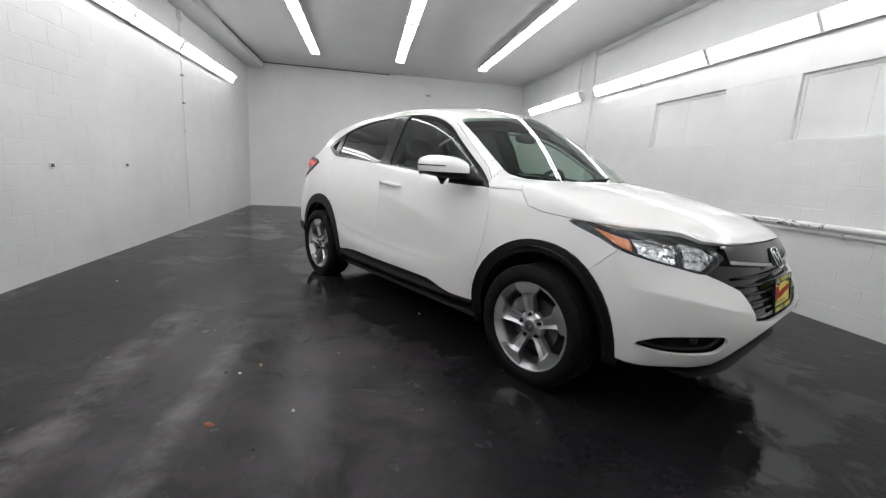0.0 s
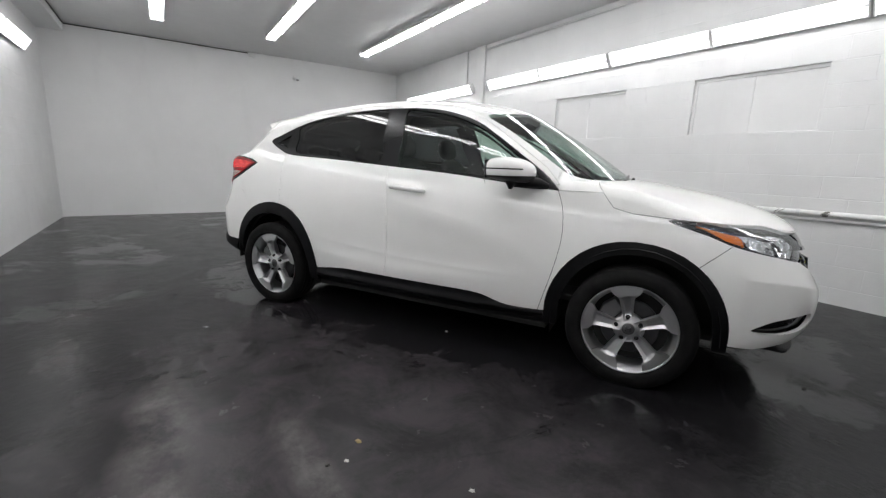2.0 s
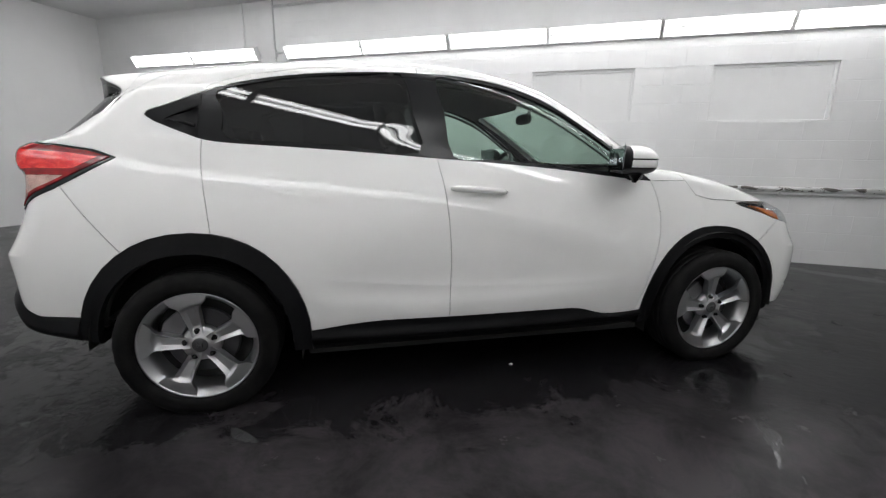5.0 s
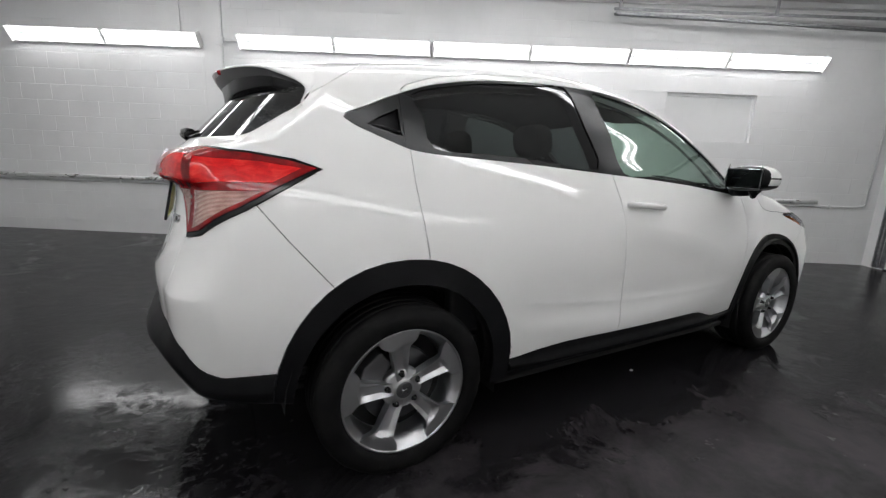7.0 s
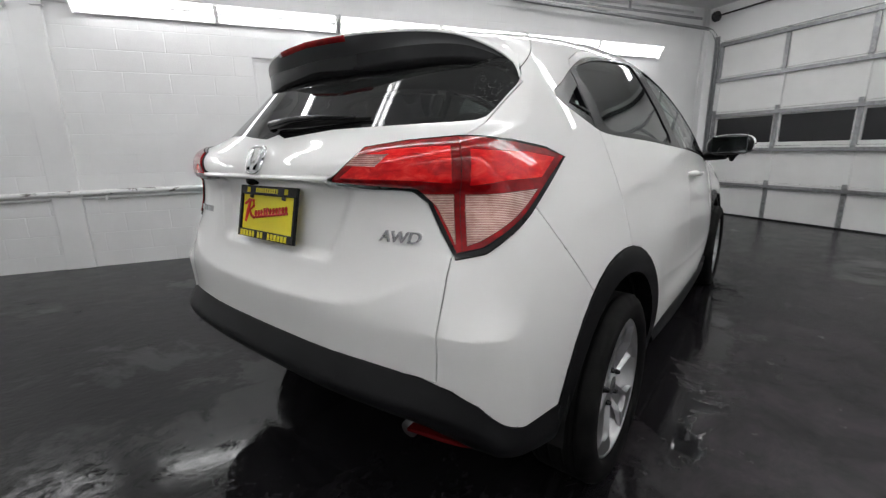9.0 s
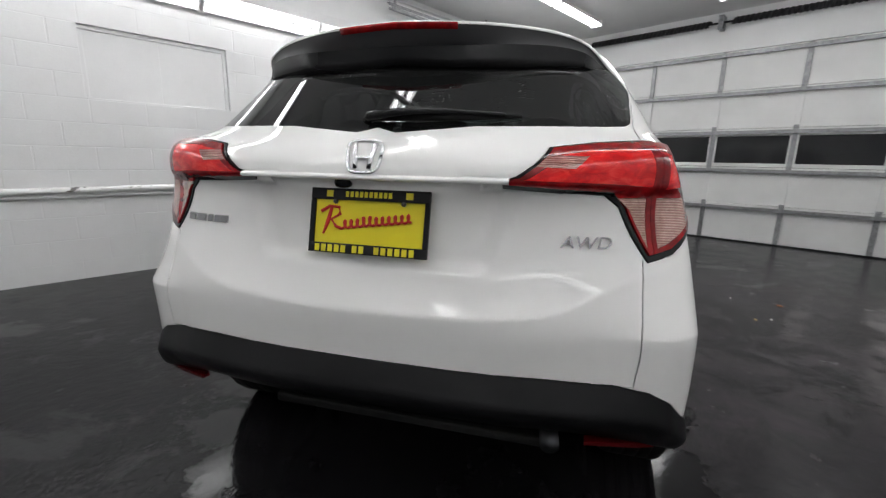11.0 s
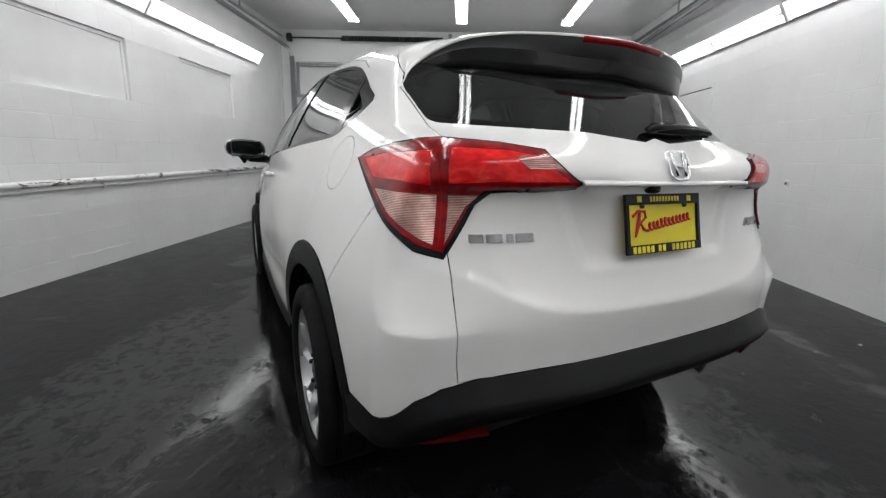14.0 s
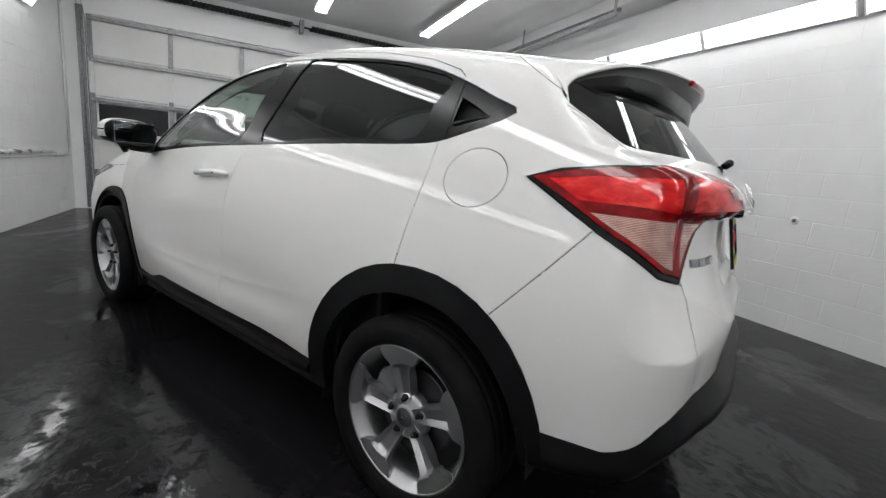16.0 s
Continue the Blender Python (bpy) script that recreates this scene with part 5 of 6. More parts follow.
part("exhaust_pipe", tube([(-1.75, -0.45, 0.36), (-1.86, -0.47, 0.355), (-1.93, -0.475, 0.345)], 0.026, 14), STEEL, car, "steel tail pipe", smooth=True)


# ---- wheels ----
def make_wheel():
    """A wheel with its face towards -y, centred on its hub."""
    bm = lathe([(0.234, 0.0), (0.238, -0.005), (0.2375, -0.011), (0.234, -0.0125), (0.230, -0.010), (0.227, 0.0), (0.212, 0.012), (0.203, 0.05), (0.198, 0.12), (0.215, 0.175), (0.226, 0.18)], 72)
    rim = part("wheel", bm, ALLOY, car, "five-spoke machined alloy wheel", smooth=True)
    profile = [(0.214, 0.186), (0.222, 0.197), (0.250, 0.205), (0.285, 0.202), (0.310, 0.190), (0.322, 0.172), (0.3275, 0.15)]
    groove = []
    for y in (0.145, 0.105, 0.060, 0.022):
        groove += [(0.3285, y + 0.013), (0.3285, y + 0.005), (0.3215, y + 0.004), (0.3215, y - 0.004), (0.3285, y - 0.005), (0.3285, y - 0.013)]
    profile += groove + [(0.3275, -0.002), (0.322, -0.012), (0.314, -0.020), (0.300, -0.027), (0.285, -0.031), (0.262, -0.031), (0.250, -0.027), (0.243, -0.020), (0.237, -0.010), (0.234, 0.004)]
    bm = lathe([(r * 0.985 if r > 0.29 else r, d) for r, d in profile], 120)
    bm.verts.ensure_lookup_table()
    for v in bm.verts:
        r = math.hypot(v.co.x, v.co.z)
        a = math.atan2(v.co.z, v.co.x)
        if 0.299 < r < 0.324 and v.co.y < 0.01:
            k = 1 + 0.0035 * (1 if int(a / (2 * math.pi) * 60 + 60) % 2 else -1)
            v.co.x, v.co.z = v.co.x * k, v.co.z * k
        v.co.z = max(v.co.z, -0.306)
    part("tyre", bm, RUBBER, rim, "black rubber tyre", smooth=True)
    # five dished spokes, each spreading into a flat shelf at the rim
    radii = (0.034, 0.045, 0.058, 0.070, 0.085, 0.10, 0.115, 0.13, 0.145, 0.155, 0.162, 0.168, 0.173, 0.178, 0.184, 0.19, 0.197, 0.206, 0.217, 0.2295)
    half = lambda r: float(np.interp(r, (0.034, 0.05, 0.08, 0.12, 0.16, 0.175, 0.19, 0.20, 0.23), (34, 27, 18, 14.0, 12.5, 13.0, 16.5, 19.0, 20.5)))
    sides = (-1.0, -0.90, -0.78, -0.5, 0.0, 0.5, 0.78, 0.90, 1.0)

    def face_y(r, v):
        shelf = float(step(-0.005, 0.005, r - 0.174 + 0.010 * v))
        dip = 0.015 * float(step(0.045, 0.085, r)) * (1 - shelf) * (1 - float(step(0.55, 1.0, abs(v))))
        return 0.010 - 0.019 * float(step(0.03, 0.20, r)) + dip + 0.004 * (1 - shelf) * (0.5 - 0.5 * v)

    for k in range(5):
        bm = bmesh.new()
        turn = radians(26 + 72 * k)
        grid = []
        for r in radii:
            ring = []
            for v in sides:
                a = turn + radians(half(r)) * v
                ring.append(bm.verts.new((r * math.cos(a), face_y(r, v), r * math.sin(a))))
            grid.append(ring)
        for p, q in zip(grid, grid[1:]):
            for i in range(len(sides) - 1):
                bm.faces.new((p[i], p[i + 1], q[i + 1], q[i]))
        for i in (0, len(sides) - 1):
            deep = [bm.verts.new((g[i].co.x, g[i].co.y + 0.036 - 0.018 * float(step(0.12, 0.21, r)), g[i].co.z)) for g, r in zip(grid, radii)]
            for (g, h), (u, w) in zip(zip(grid, grid[1:]), zip(deep, deep[1:])):
                bm.faces.new((g[i], h[i], w, u))
        spoke = part("spoke", bm, ALLOY, rim, smooth=True)
        spoke.data.set_sharp_from_angle(angle=radians(38))
    bm = lathe([(0.0, 0.006), (0.034, 0.006), (0.038, 0.008), (0.042, 0.012), (0.060, 0.014), (0.074, 0.019), (0.079, 0.030), (0.079, 0.05), (0.0, 0.05)], 40)
    part("hub", bm, ALLOY, rim, "silver hub", smooth=True)
    bm = lathe([(0.0, 0.003), (0.026, 0.0035), (0.031, 0.005), (0.033, 0.008)], 32)
    part("hub_cap", bm, mat("grey cap", (0.16, 0.16, 0.165), 0.4, 0.8), rim, "grey centre cap", smooth=True)
    bm = box(-0.012, 0.0005, -0.013, -0.008, 0.005, 0.013, 0.001)
    add_box(bm, 0.008, 0.0005, -0.013, 0.012, 0.005, 0.013, 0.001)
    add_box(bm, -0.008, 0.001, -0.002, 0.008, 0.005, 0.002, 0.0006)
    part("cap_mark", bm, CHROME, rim)
    for k in range(5):
        a = radians(26 + 72 * k)
        bm = lathe([(0.0, -0.004), (0.006, -0.003), (0.0085, 0.002), (0.0095, 0.012), (0.0135, 0.013), (0.0135, 0.022), (0.0, 0.022)], 6 * 3)
        bmesh.ops.translate(bm, vec=(0.060 * math.cos(a), 0.002, 0.060 * math.sin(a)), verts=bm.verts)
        part("lug_nut", bm, TRIM_BLACK, rim, "dark lug nut", smooth=True)
    part("brake_disc", lathe([(0.06, 0.060), (0.142, 0.060), (0.146, 0.064), (0.146, 0.082), (0.06, 0.082)], 48), STEEL, rim, "steel brake disc")
    bm = prism([(0.085, -0.055), (0.150, -0.075), (0.172, 0.0), (0.150, 0.075), (0.085, 0.055)], 0.035, 0.105, 0.006)
    bmesh.ops.rotate(bm, cent=(0, 0, 0), matrix=Matrix.Rotation(radians(-145), 3, "Y"), verts=bm.verts)
    part("caliper", bm, mat("cast iron", (0.16, 0.16, 0.165), 0.5, 0.6), rim, "grey brake caliper")
    # black disc across the barrel, added to stand for the shade in there
    part("barrel_shadow", lathe([(0.0, 0.10), (0.198, 0.10), (0.198, 0.102), (0.0, 0.102)], 40), INNER, rim, "black disc added for the shade behind the spokes")
    return rim


HUB_Z = 0.306
wheel = make_wheel()
for x, s, spin in ((-1.297, -1, 0), (1.297, -1, 14), (-1.297, 1, 40), (1.297, 1, 25)):
    m = Matrix.Translation((x, s * 0.848, HUB_Z)) @ Matrix.Rotation(0 if s < 0 else math.pi, 4, "Z")
    if (x, s) == (-1.297, -1):
        wheel.matrix_basis = m
    else:
        copy_thing(wheel, m)

# ---- spoiler over the rear window ----
WIDE = 0.617
EDGE_X = spline((0, -1.825), (0.2, -1.800), (0.35, -1.745), (0.45, -1.690), (0.53, -1.635), (0.58, -1.609), (WIDE, -1.612))
EDGE_Z = spline((0, 1.441), (0.2, 1.437), (0.35, 1.432), (0.45, 1.421), (0.50, 1.406), (0.53, 1.390), (0.56, 1.367), (0.58, 1.347), (0.60, 1.322), (WIDE, 1.296))
PANE_TOP = spline((0, 1.338), (0.34, 1.331), (0.50, 1.338), (0.57, 1.322), (WIDE, 1.290))
bm_top, bm_low, bm_edge = bmesh.new(), bmesh.new(), bmesh.new()
rows_t, rows_l, rows_e = [], [], []
N = 56
for j in range(N + 1):
    y = WIDE * math.sin(math.pi / 2 * (2 * j / N - 1))
    a = abs(y)
    xe, ze, zc = (float(f(np.array([a]))[0]) for f in (EDGE_X, EDGE_Z, PANE_TOP))
    w = float(step(0.50, 0.59, a))
    xe = (1 - w) * xe + w * (end_x(a, ze, False) - 0.003)
    row = []
    for k in range(10):
        t = k / 9
        x, yk = -1.42 + (xe + 1.42) * t, y * (0.84 + 0.16 * t)
        rise = ze - skin_z(xe, y)
        row.append(bm_top.verts.new((x, yk, skin_z(x, yk) - 0.012 * (1 - t)**3 + 0.0015 + rise * t**2)))
    rows_t.append(row + [bm_top.verts.new((xe - 0.003 * (1 - w), y, ze - 0.006))])
    tall = 0.050 * (1 - (a / WIDE)**2.5) + 0.004
    xc = float(rear_sheet(np.array(y), np.array(zc))) - 0.005
    xc = max(xc, xe + 0.001)
    in_x = min(xe + 0.022 * (1 - w) + 0.001, xc)
    low_z = max(ze - tall, zc + 0.002)
    under = [(xe - 0.002, ze - 0.0065), (xe + 0.003, ze - 0.0065 - 0.5 * (ze - 0.0065 - low_z)), (in_x, low_z), (in_x * 0.5 + xc * 0.5, low_z * 0.45 + zc * 0.55), (xc, zc), (xc + 0.05, zc + 0.012)]
    under = [(x, y * 0.997, z) for x, z in under]
    rows_e.append([bm_edge.verts.new(p) for p in under[:3]])
    rows_l.append([bm_low.verts.new(p) for p in under[2:]])
for bm, rows in ((bm_top, rows_t), (bm_low, rows_l), (bm_edge, rows_e)):
    for p, q in zip(rows, rows[1:]):
        for k in range(len(p) - 1):
            bm.faces.new((p[k], q[k], q[k + 1], p[k + 1]))
    for row in (rows[0], rows[-1]):
        if bm is bm_low:
            bm.faces.new(row)
spoiler = part("spoiler", bm_top, PAINT, hatch, "white roof spoiler", smooth=True)
mod = spoiler.modifiers.new("thick", "SOLIDIFY")
mod.thickness, mod.offset = 0.006, -1
part("spoiler_edge", bm_edge, mat("satin grey plastic", (0.03, 0.03, 0.032), 0.35), hatch, "satin grey spoiler edge", smooth=True)
part("spoiler_underside", bm_low, TRIM_BLACK, hatch, "satin black spoiler underside", smooth=True)
bm = bmesh.new()
rows = []
for j in range(17):
    y = 0.166 * (2 * j / 16 - 1)
    xe, z = (float(f(np.array([abs(y)]))[0]) for f in (EDGE_X, EDGE_Z))
    z += 0.006
    rows.append([bm.verts.new(p) for p in ((xe + 0.01, y, z - 0.007), (xe - 0.010, y, z - 0.010), (xe - 0.0105, y, z - 0.014), (xe - 0.005, y, z - 0.024), (xe + 0.012, y, z - 0.026))])
for p, q in zip(rows, rows[1:]):
    for k in range(4):
        bm.faces.new((p[k], q[k], q[k + 1], p[k + 1]))
bm.faces.new(rows[0])
bm.faces.new(rows[-1][::-1])
part("brake_light", bm, LENS_DEEP, hatch, "red high brake light", smooth=True)

# ---- mirrors, handles ----
MIRROR = mat("mirror glass", (0.22, 0.24, 0.245), 0.02, 1.0)
for s in (1, -1):
    c = Vector((0.630, s * 0.930, 1.102))
    bm = pillow(tuple(c), (0.105, 0.132, 0.066), 2.7, 40, 24)
    for v in bm.verts:
        out = s * v.co.y - 0.930
        v.co.x = max(v.co.x, 0.550) if v.co.x < 0.63 else v.co.x
        v.co.z += 0.03 * out - 0.16 * max(v.co.x - 0.64, 0)
        v.co.x -= 0.30 * out
        if v.co.z < 1.07:
            v.co.z = 1.07 - (1.07 - v.co.z) * (0.85 - 2.0 * out)
    back_no = Vector((-1, -s * 0.30, 0))

    def cut_off(b, at, no):
        bmesh.ops.bisect_plane(b, geom=b.verts[:] + b.edges[:] + b.faces[:], plane_co=at, plane_no=no, clear_outer=True)

    cap_bm, band = bm.copy(), bm.copy()
    cut_off(cap_bm, (0, 0, 1.074), (0, 0.0, -1))
    cut_off(cap_bm, (0.578, c.y, 0), back_no)
    for v in cap_bm.verts:
        v.co = c + (v.co - c) * 1.022
    cut_off(band, (0, 0, 1.105), (0, 0, -1))
    cut_off(band, (0, 0, 1.1115), (0, 0, 1))
    cut_off(band, (0.578, c.y, 0), back_no)
    cut_off(band, (0, s * 0.985, 0), (0, -s, 0))
    for v in band.verts:
        v.co = c + (v.co - c) * 1.031
    base = part("side_mirror", bm, CLADDING, car, "black-based side mirror with white cap", smooth=True)
    part("cap", cap_bm, PAINT, base, "white mirror cap", smooth=True)
    part("indicator", band, TRIM_BLACK, base, "dark indicator strip")
    bm = box(-0.004, -0.100, -0.050, 0.004, 0.100, 0.050, 0.003)
    bmesh.ops.bevel(bm, geom=[e for e in bm.edges if abs((e.verts[0].co - e.verts[1].co).x) > 0.001], offset=0.028, segments=4, affect="EDGES", profile=0.5)
    m = Matrix.Translation((0.546, s * 0.930, 1.104)) @ Matrix.Rotation(s * 0.29, 4, "Z")
    part("mirror_glass", moved(bm, m), MIRROR, base, "silvered mirror glass")
    bm = tube([(0.655, s * 0.90, 1.050), (0.70, s * 0.84, 1.040), (0.755, s * 0.79, 1.030), (0.80, s * 0.765, 1.018)], [0.040, 0.036, 0.030, 0.018], 14)
    part("arm", bm, CLADDING, base, "black mirror arm", smooth=True)
    part("camera_pod", lathe([(0.0, 0.0), (0.010, 0.002), (0.020, 0.022), (0.040, 0.05), (0.0, 0.05)], 14), TRIM_BLACK, base, smooth=True).matrix_basis = Matrix.Translation((0.64, s * 0.945, 1.000)) @ Matrix.Rotation(radians(90), 4, "X")
for d, s in zip(front_doors, (1, -1)):
    pts = [(-0.205, 0.9665), (-0.19, 0.968), (-0.12, 0.965), (-0.04, 0.959), (0.03, 0.953), (0.055, 0.950)]
    bm = tube([(x, s * (side_y(x, z) + (0.004 if k in (0, 5) else 0.026)), z) for k, (x, z) in enumerate(pts)], [0.008, 0.0135, 0.0155, 0.0155, 0.0135, 0.007], 14)
    handle = part("door_handle", bm, PAINT, d, "white door handle", smooth=True)
    bm = bmesh.new()
    n = 28
    ring = [[bm.verts.new((-0.075 + 0.062 * q * math.cos(t), s * (side_y(-0.075, 0.968) + 0.0022), 0.968 + 0.038 * q * math.sin(t))) for t in (2 * math.pi * k / n for k in range(n))] for q in (1.0, 0.93)]
    for k in range(n):
        bm.faces.new((ring[0][k], ring[0][(k + 1) % n], ring[1][(k + 1) % n], ring[1][k]))
    for v in bm.verts:
        v.co.y = s * (side_y(v.co.x, v.co.z) + 0.0016)
    part("cup_edge", bm, PAINT, d)
    bm = lathe([(0.0, -0.0), (0.004, 0.0), (0.004, 0.004), (0.0, 0.004)], 12)
    bmesh.ops.translate(bm, vec=(-0.145, s * (side_y(-0.145, 0.966) + 0.0395), 0.966), verts=bm.verts)
    part("lock_button", bm, TRIM_BLACK, d)
for d, s in zip(rear_doors, (1, -1)):
    bm = tube([(x, s * (side_y(x, z) - 0.003), z) for x, z in ((-1.372, 1.238), (-1.32, 1.228), (-1.272, 1.216))], [0.003, 0.006, 0.008], 8)
    part("hidden_handle", bm, TRIM_BLACK, d, "black pull edge in the pocket", smooth=True)

# ---- plates, badges, wipers ----
REFLEX_RED = mat("dark red reflector", (0.09, 0.003, 0.004), 0.2, 0.0, 0.2)
PLATE_YELLOW = mat("yellow plate", (0.80, 0.68, 0.02), 0.35)
PLATE_RED = mat("red print", (0.55, 0.02, 0.02), 0.4)


def dealer_plate(at, parent):
    """A plate facing +x in its own axes; its lettering is left as plain strokes."""
    bm = box(-0.003, -0.146, -0.068, 0.0, 0.146, 0.068, 0.0008)
    base = part("dealer_plate", moved(bm, at), PLATE_YELLOW, parent, "yellow dealer plate in a black frame")
    bm = bmesh.new()
    add_box(bm, -0.003, -0.157, 0.052, 0.007, 0.157, 0.081, 0.002)
    add_box(bm, -0.003, -0.157, -0.081, 0.007, 0.157, -0.056, 0.002)
    add_box(bm, -0.003, -0.157, -0.056, 0.007, -0.144, 0.052, 0.002)
    add_box(bm, -0.003, 0.144, -0.056, 0.007, 0.157, 0.052, 0.002)
    part("plate_frame", moved(bm, at), TRIM_BLACK, base, "black plate frame")
    bars = [(-0.062 + 0.0126 * k, 0.0085, 0.060, 0.074) for k in range(10)] + [(0.096, 0.018, 0.059, 0.075), (-0.114, 0.018, 0.059, 0.075)]
    bars += [(y, 0.0125, -0.078, -0.060) for y in [-0.138 + 0.0178 * k for k in range(5)] + [-0.036, -0.018] + [0.022 + 0.0180 * k for k in range(6)]]
    for y, w, z0, z1 in bars:
        part("frame_print", moved(box(0.0062, y, z0, 0.0080, y + w, z1, 0.0004), at), PLATE_YELLOW, base, "yellow print bar")
    bm = bmesh.new()
    loops = []
    for k in range(111):
        w = k / 10
        tall = 0.013 + 0.010 * math.exp(-((w - 4.0) / 0.45)**2)
        loops.append((0.0022, -0.070 + 0.0165 * w + 0.0052 * math.sin(2 * math.pi * w), -0.019 + 0.0022 * w + tall * (1 - math.cos(2 * math.pi * w)) * 0.75))
    add_tube(bm, loops, 0.0036, 6)
    add_tube(bm, [(0.0022, -0.120, -0.034), (0.0022, -0.108, 0.0), (0.0022, -0.100, 0.034)], [0.003, 0.006, 0.004], 6)
    add_tube(bm, [(0.0022, -0.128, 0.022), (0.0022, -0.105, 0.036), (0.0022, -0.080, 0.034), (0.0022, -0.076, 0.018), (0.0022, -0.100, 0.003), (0.0022, -0.086, -0.014), (0.0022, -0.070, -0.019)], 0.0042, 6)
    part("script", moved(bm, at), PLATE_RED, base, "red script stroke")
    for y, z in ((-0.09, 0.048), (0.09, 0.048)):
        bm = lathe([(0.0, 0.010), (0.004, 0.009), (0.006, 0.006), (0.006, 0.0)], 12)
        bmesh.ops.rotate(bm, cent=(0, 0, 0), matrix=Matrix.Rotation(radians(-90), 3, "Z"), verts=bm.verts)
        bmesh.ops.translate(bm, vec=(0, y, z), verts=bm.verts)
        part("screw", moved(bm, at), STEEL, base)
    return base


dealer_plate(Matrix.Translation((-2.014, 0, 0.932)) @ Matrix.Rotation(math.pi, 4, "Z") @ Matrix.Rotation(radians(-12), 4, "Y"), car)
dealer_plate(Matrix.Translation((2.150, 0, 0.595)) @ Matrix.Rotation(radians(-8), 4, "Y"), car)


def badge_ring(at, parent, w=0.042, h=0.040):
    """A plain chrome rounded-square ring with two bars."""
    bm = bmesh.new()
    n = 40
    pts = []
    for k in range(n):
        a = 2 * math.pi * k / n
        f = lambda v: math.copysign(abs(v)**0.5, v)
        z = h * f(math.sin(a))
        pts.append((0.004, w * f(math.cos(a)) * (1 + 0.12 * z / h), z))
    add_tube(bm, pts + pts[:1], 0.0048, 8)
    ring = part("badge", moved(bm, at), CHROME, parent, "chrome badge ring", smooth=True)
    bm = bmesh.new()
    for s in (-1, 1):
        add_tube(bm, [(0.006, s * w * 0.62, h * 0.78), (0.008, s * w * 0.50, 0), (0.006, s * w * 0.40, -h * 0.78)], [0.007, 0.006, 0.007], 8)
    add_tube(bm, [(0.007, -w * 0.5, -0.004), (0.007, w * 0.5, -0.004)], 0.005, 8)
    part("badge_bars", moved(bm, at), CHROME, ring, smooth=True)


badge_ring(Matrix.Translation((-2.028, 0, 1.088)) @ Matrix.Rotation(math.pi, 4, "Z") @ Matrix.Rotation(radians(-24), 4, "Y"), car)
badge_ring(Matrix.Translation((end_x(0, 0.755) - 0.002, 0, 0.755)) @ Matrix.Rotation(radians(-28), 4, "Y"), car, 0.054, 0.050)


def letters(text, y0, y1, z, height, parent, label):
    """Raised chrome letters on the tailgate, bent to its skin."""
    curve = bpy.data.curves.new("letters", "FONT")
    curve.body, curve.size, curve.extrude, curve.shear = text, 1.0, 0.0, 0.15
    ob = bpy.data.objects.new("letters", curve)
    me = bpy.data.meshes.new_from_object(ob)
    bpy.data.objects.remove(ob)
    bm = bmesh.new()
    bm.from_mesh(me)
    bpy.data.meshes.remove(me)
    xs, ys = [v.co.x for v in bm.verts], [v.co.y for v in bm.verts]
    up = bmesh.ops.extrude_face_region(bm, geom=bm.faces[:])["geom"]
    raised = {g for g in up if isinstance(g, bmesh.types.BMVert)}
    for v in bm.verts:
        y = y0 + (y1 - y0) * (v.co.x - min(xs)) / (max(xs) - min(xs))
        zz = z + height * ((v.co.y - min(ys)) / (max(ys) - min(ys)) - 0.5)
        v.co = (end_x(abs(y), zz, False) - (0.006 if v in raised else 0.0), y, zz)
    return part("badge_letters", bm, SMOKED, parent, label)


letters("AWD", -0.459, -0.572, 0.910, 0.026, hatch, "chrome raised letters")
for y0, y1 in ((0.597, 0.566), (0.558, 0.520), (0.508, 0.492), (0.484, 0.437)):
    ys = [y0 + (y1 - y0) * k / 4 for k in range(5)]
    bm = bmesh.new()
    rows = [[bm.verts.new((end_x(abs(y), z, False) - o, y, z)) for z, o in ((0.902, 0.0), (0.903, 0.005), (0.921, 0.005), (0.922, 0.0))] for y in ys]
    for p, q in zip(rows, rows[1:]):
        for k in range(3):
            bm.faces.new((p[k], q[k], q[k + 1], p[k + 1]))
    bm.faces.new(rows[0])
    bm.faces.new(rows[-1])
    part("badge_bar", bm, SMOKED, hatch, "plain chrome badge bar")
bm = bmesh.new()
ys = [0.34 * (2 * k / 20 - 1) for k in range(21)]
rows = [[bm.verts.new((end_x(abs(y), 1.05, False) + dx, y, z)) for dx, z in ((0.01, 1.052), (-0.010, 1.047), (-0.013, 1.040), (-0.004, 1.036), (0.03, 1.034))] for y in ys]
for p, q in zip(rows, rows[1:]):
    for k in range(4):
        bm.faces.new((p[k], q[k], q[k + 1], p[k + 1]))
part("tailgate_lip", bm, PAINT, hatch, "white lip over the plate", smooth=True)
part("reversing_camera", pillow((-2.012, 0.065, 1.028), (0.018, 0.022, 0.014), 2.6, 14, 8), TRIM_BLACK, hatch, "black reversing camera", smooth=True)
off_pane = lambda y, z, d: (float(rear_sheet(np.array(y), np.array(z))) - d, y, z)
arm = [off_pane(0.03, 1.178, 0.012), off_pane(0.02, 1.190, 0.034), off_pane(-0.08, 1.200, 0.040), off_pane(-0.19, 1.202, 0.034), off_pane(-0.31, 1.196, 0.022)]
wiper = part("rear_wiper", tube(arm, [0.012, 0.014, 0.010, 0.007, 0.005], 12), TRIM_BLACK, hatch, "black rear wiper", smooth=True)
part("wiper_blade", tube([off_pane(y, z, d) for y, z, d in ((0.02, 1.184, 0.010), (-0.10, 1.186, 0.016), (-0.22, 1.188, 0.014), (-0.35, 1.192, 0.008))], [0.005, 0.008, 0.008, 0.004], 8), RUBBER, wiper, "black rubber blade", smooth=True)
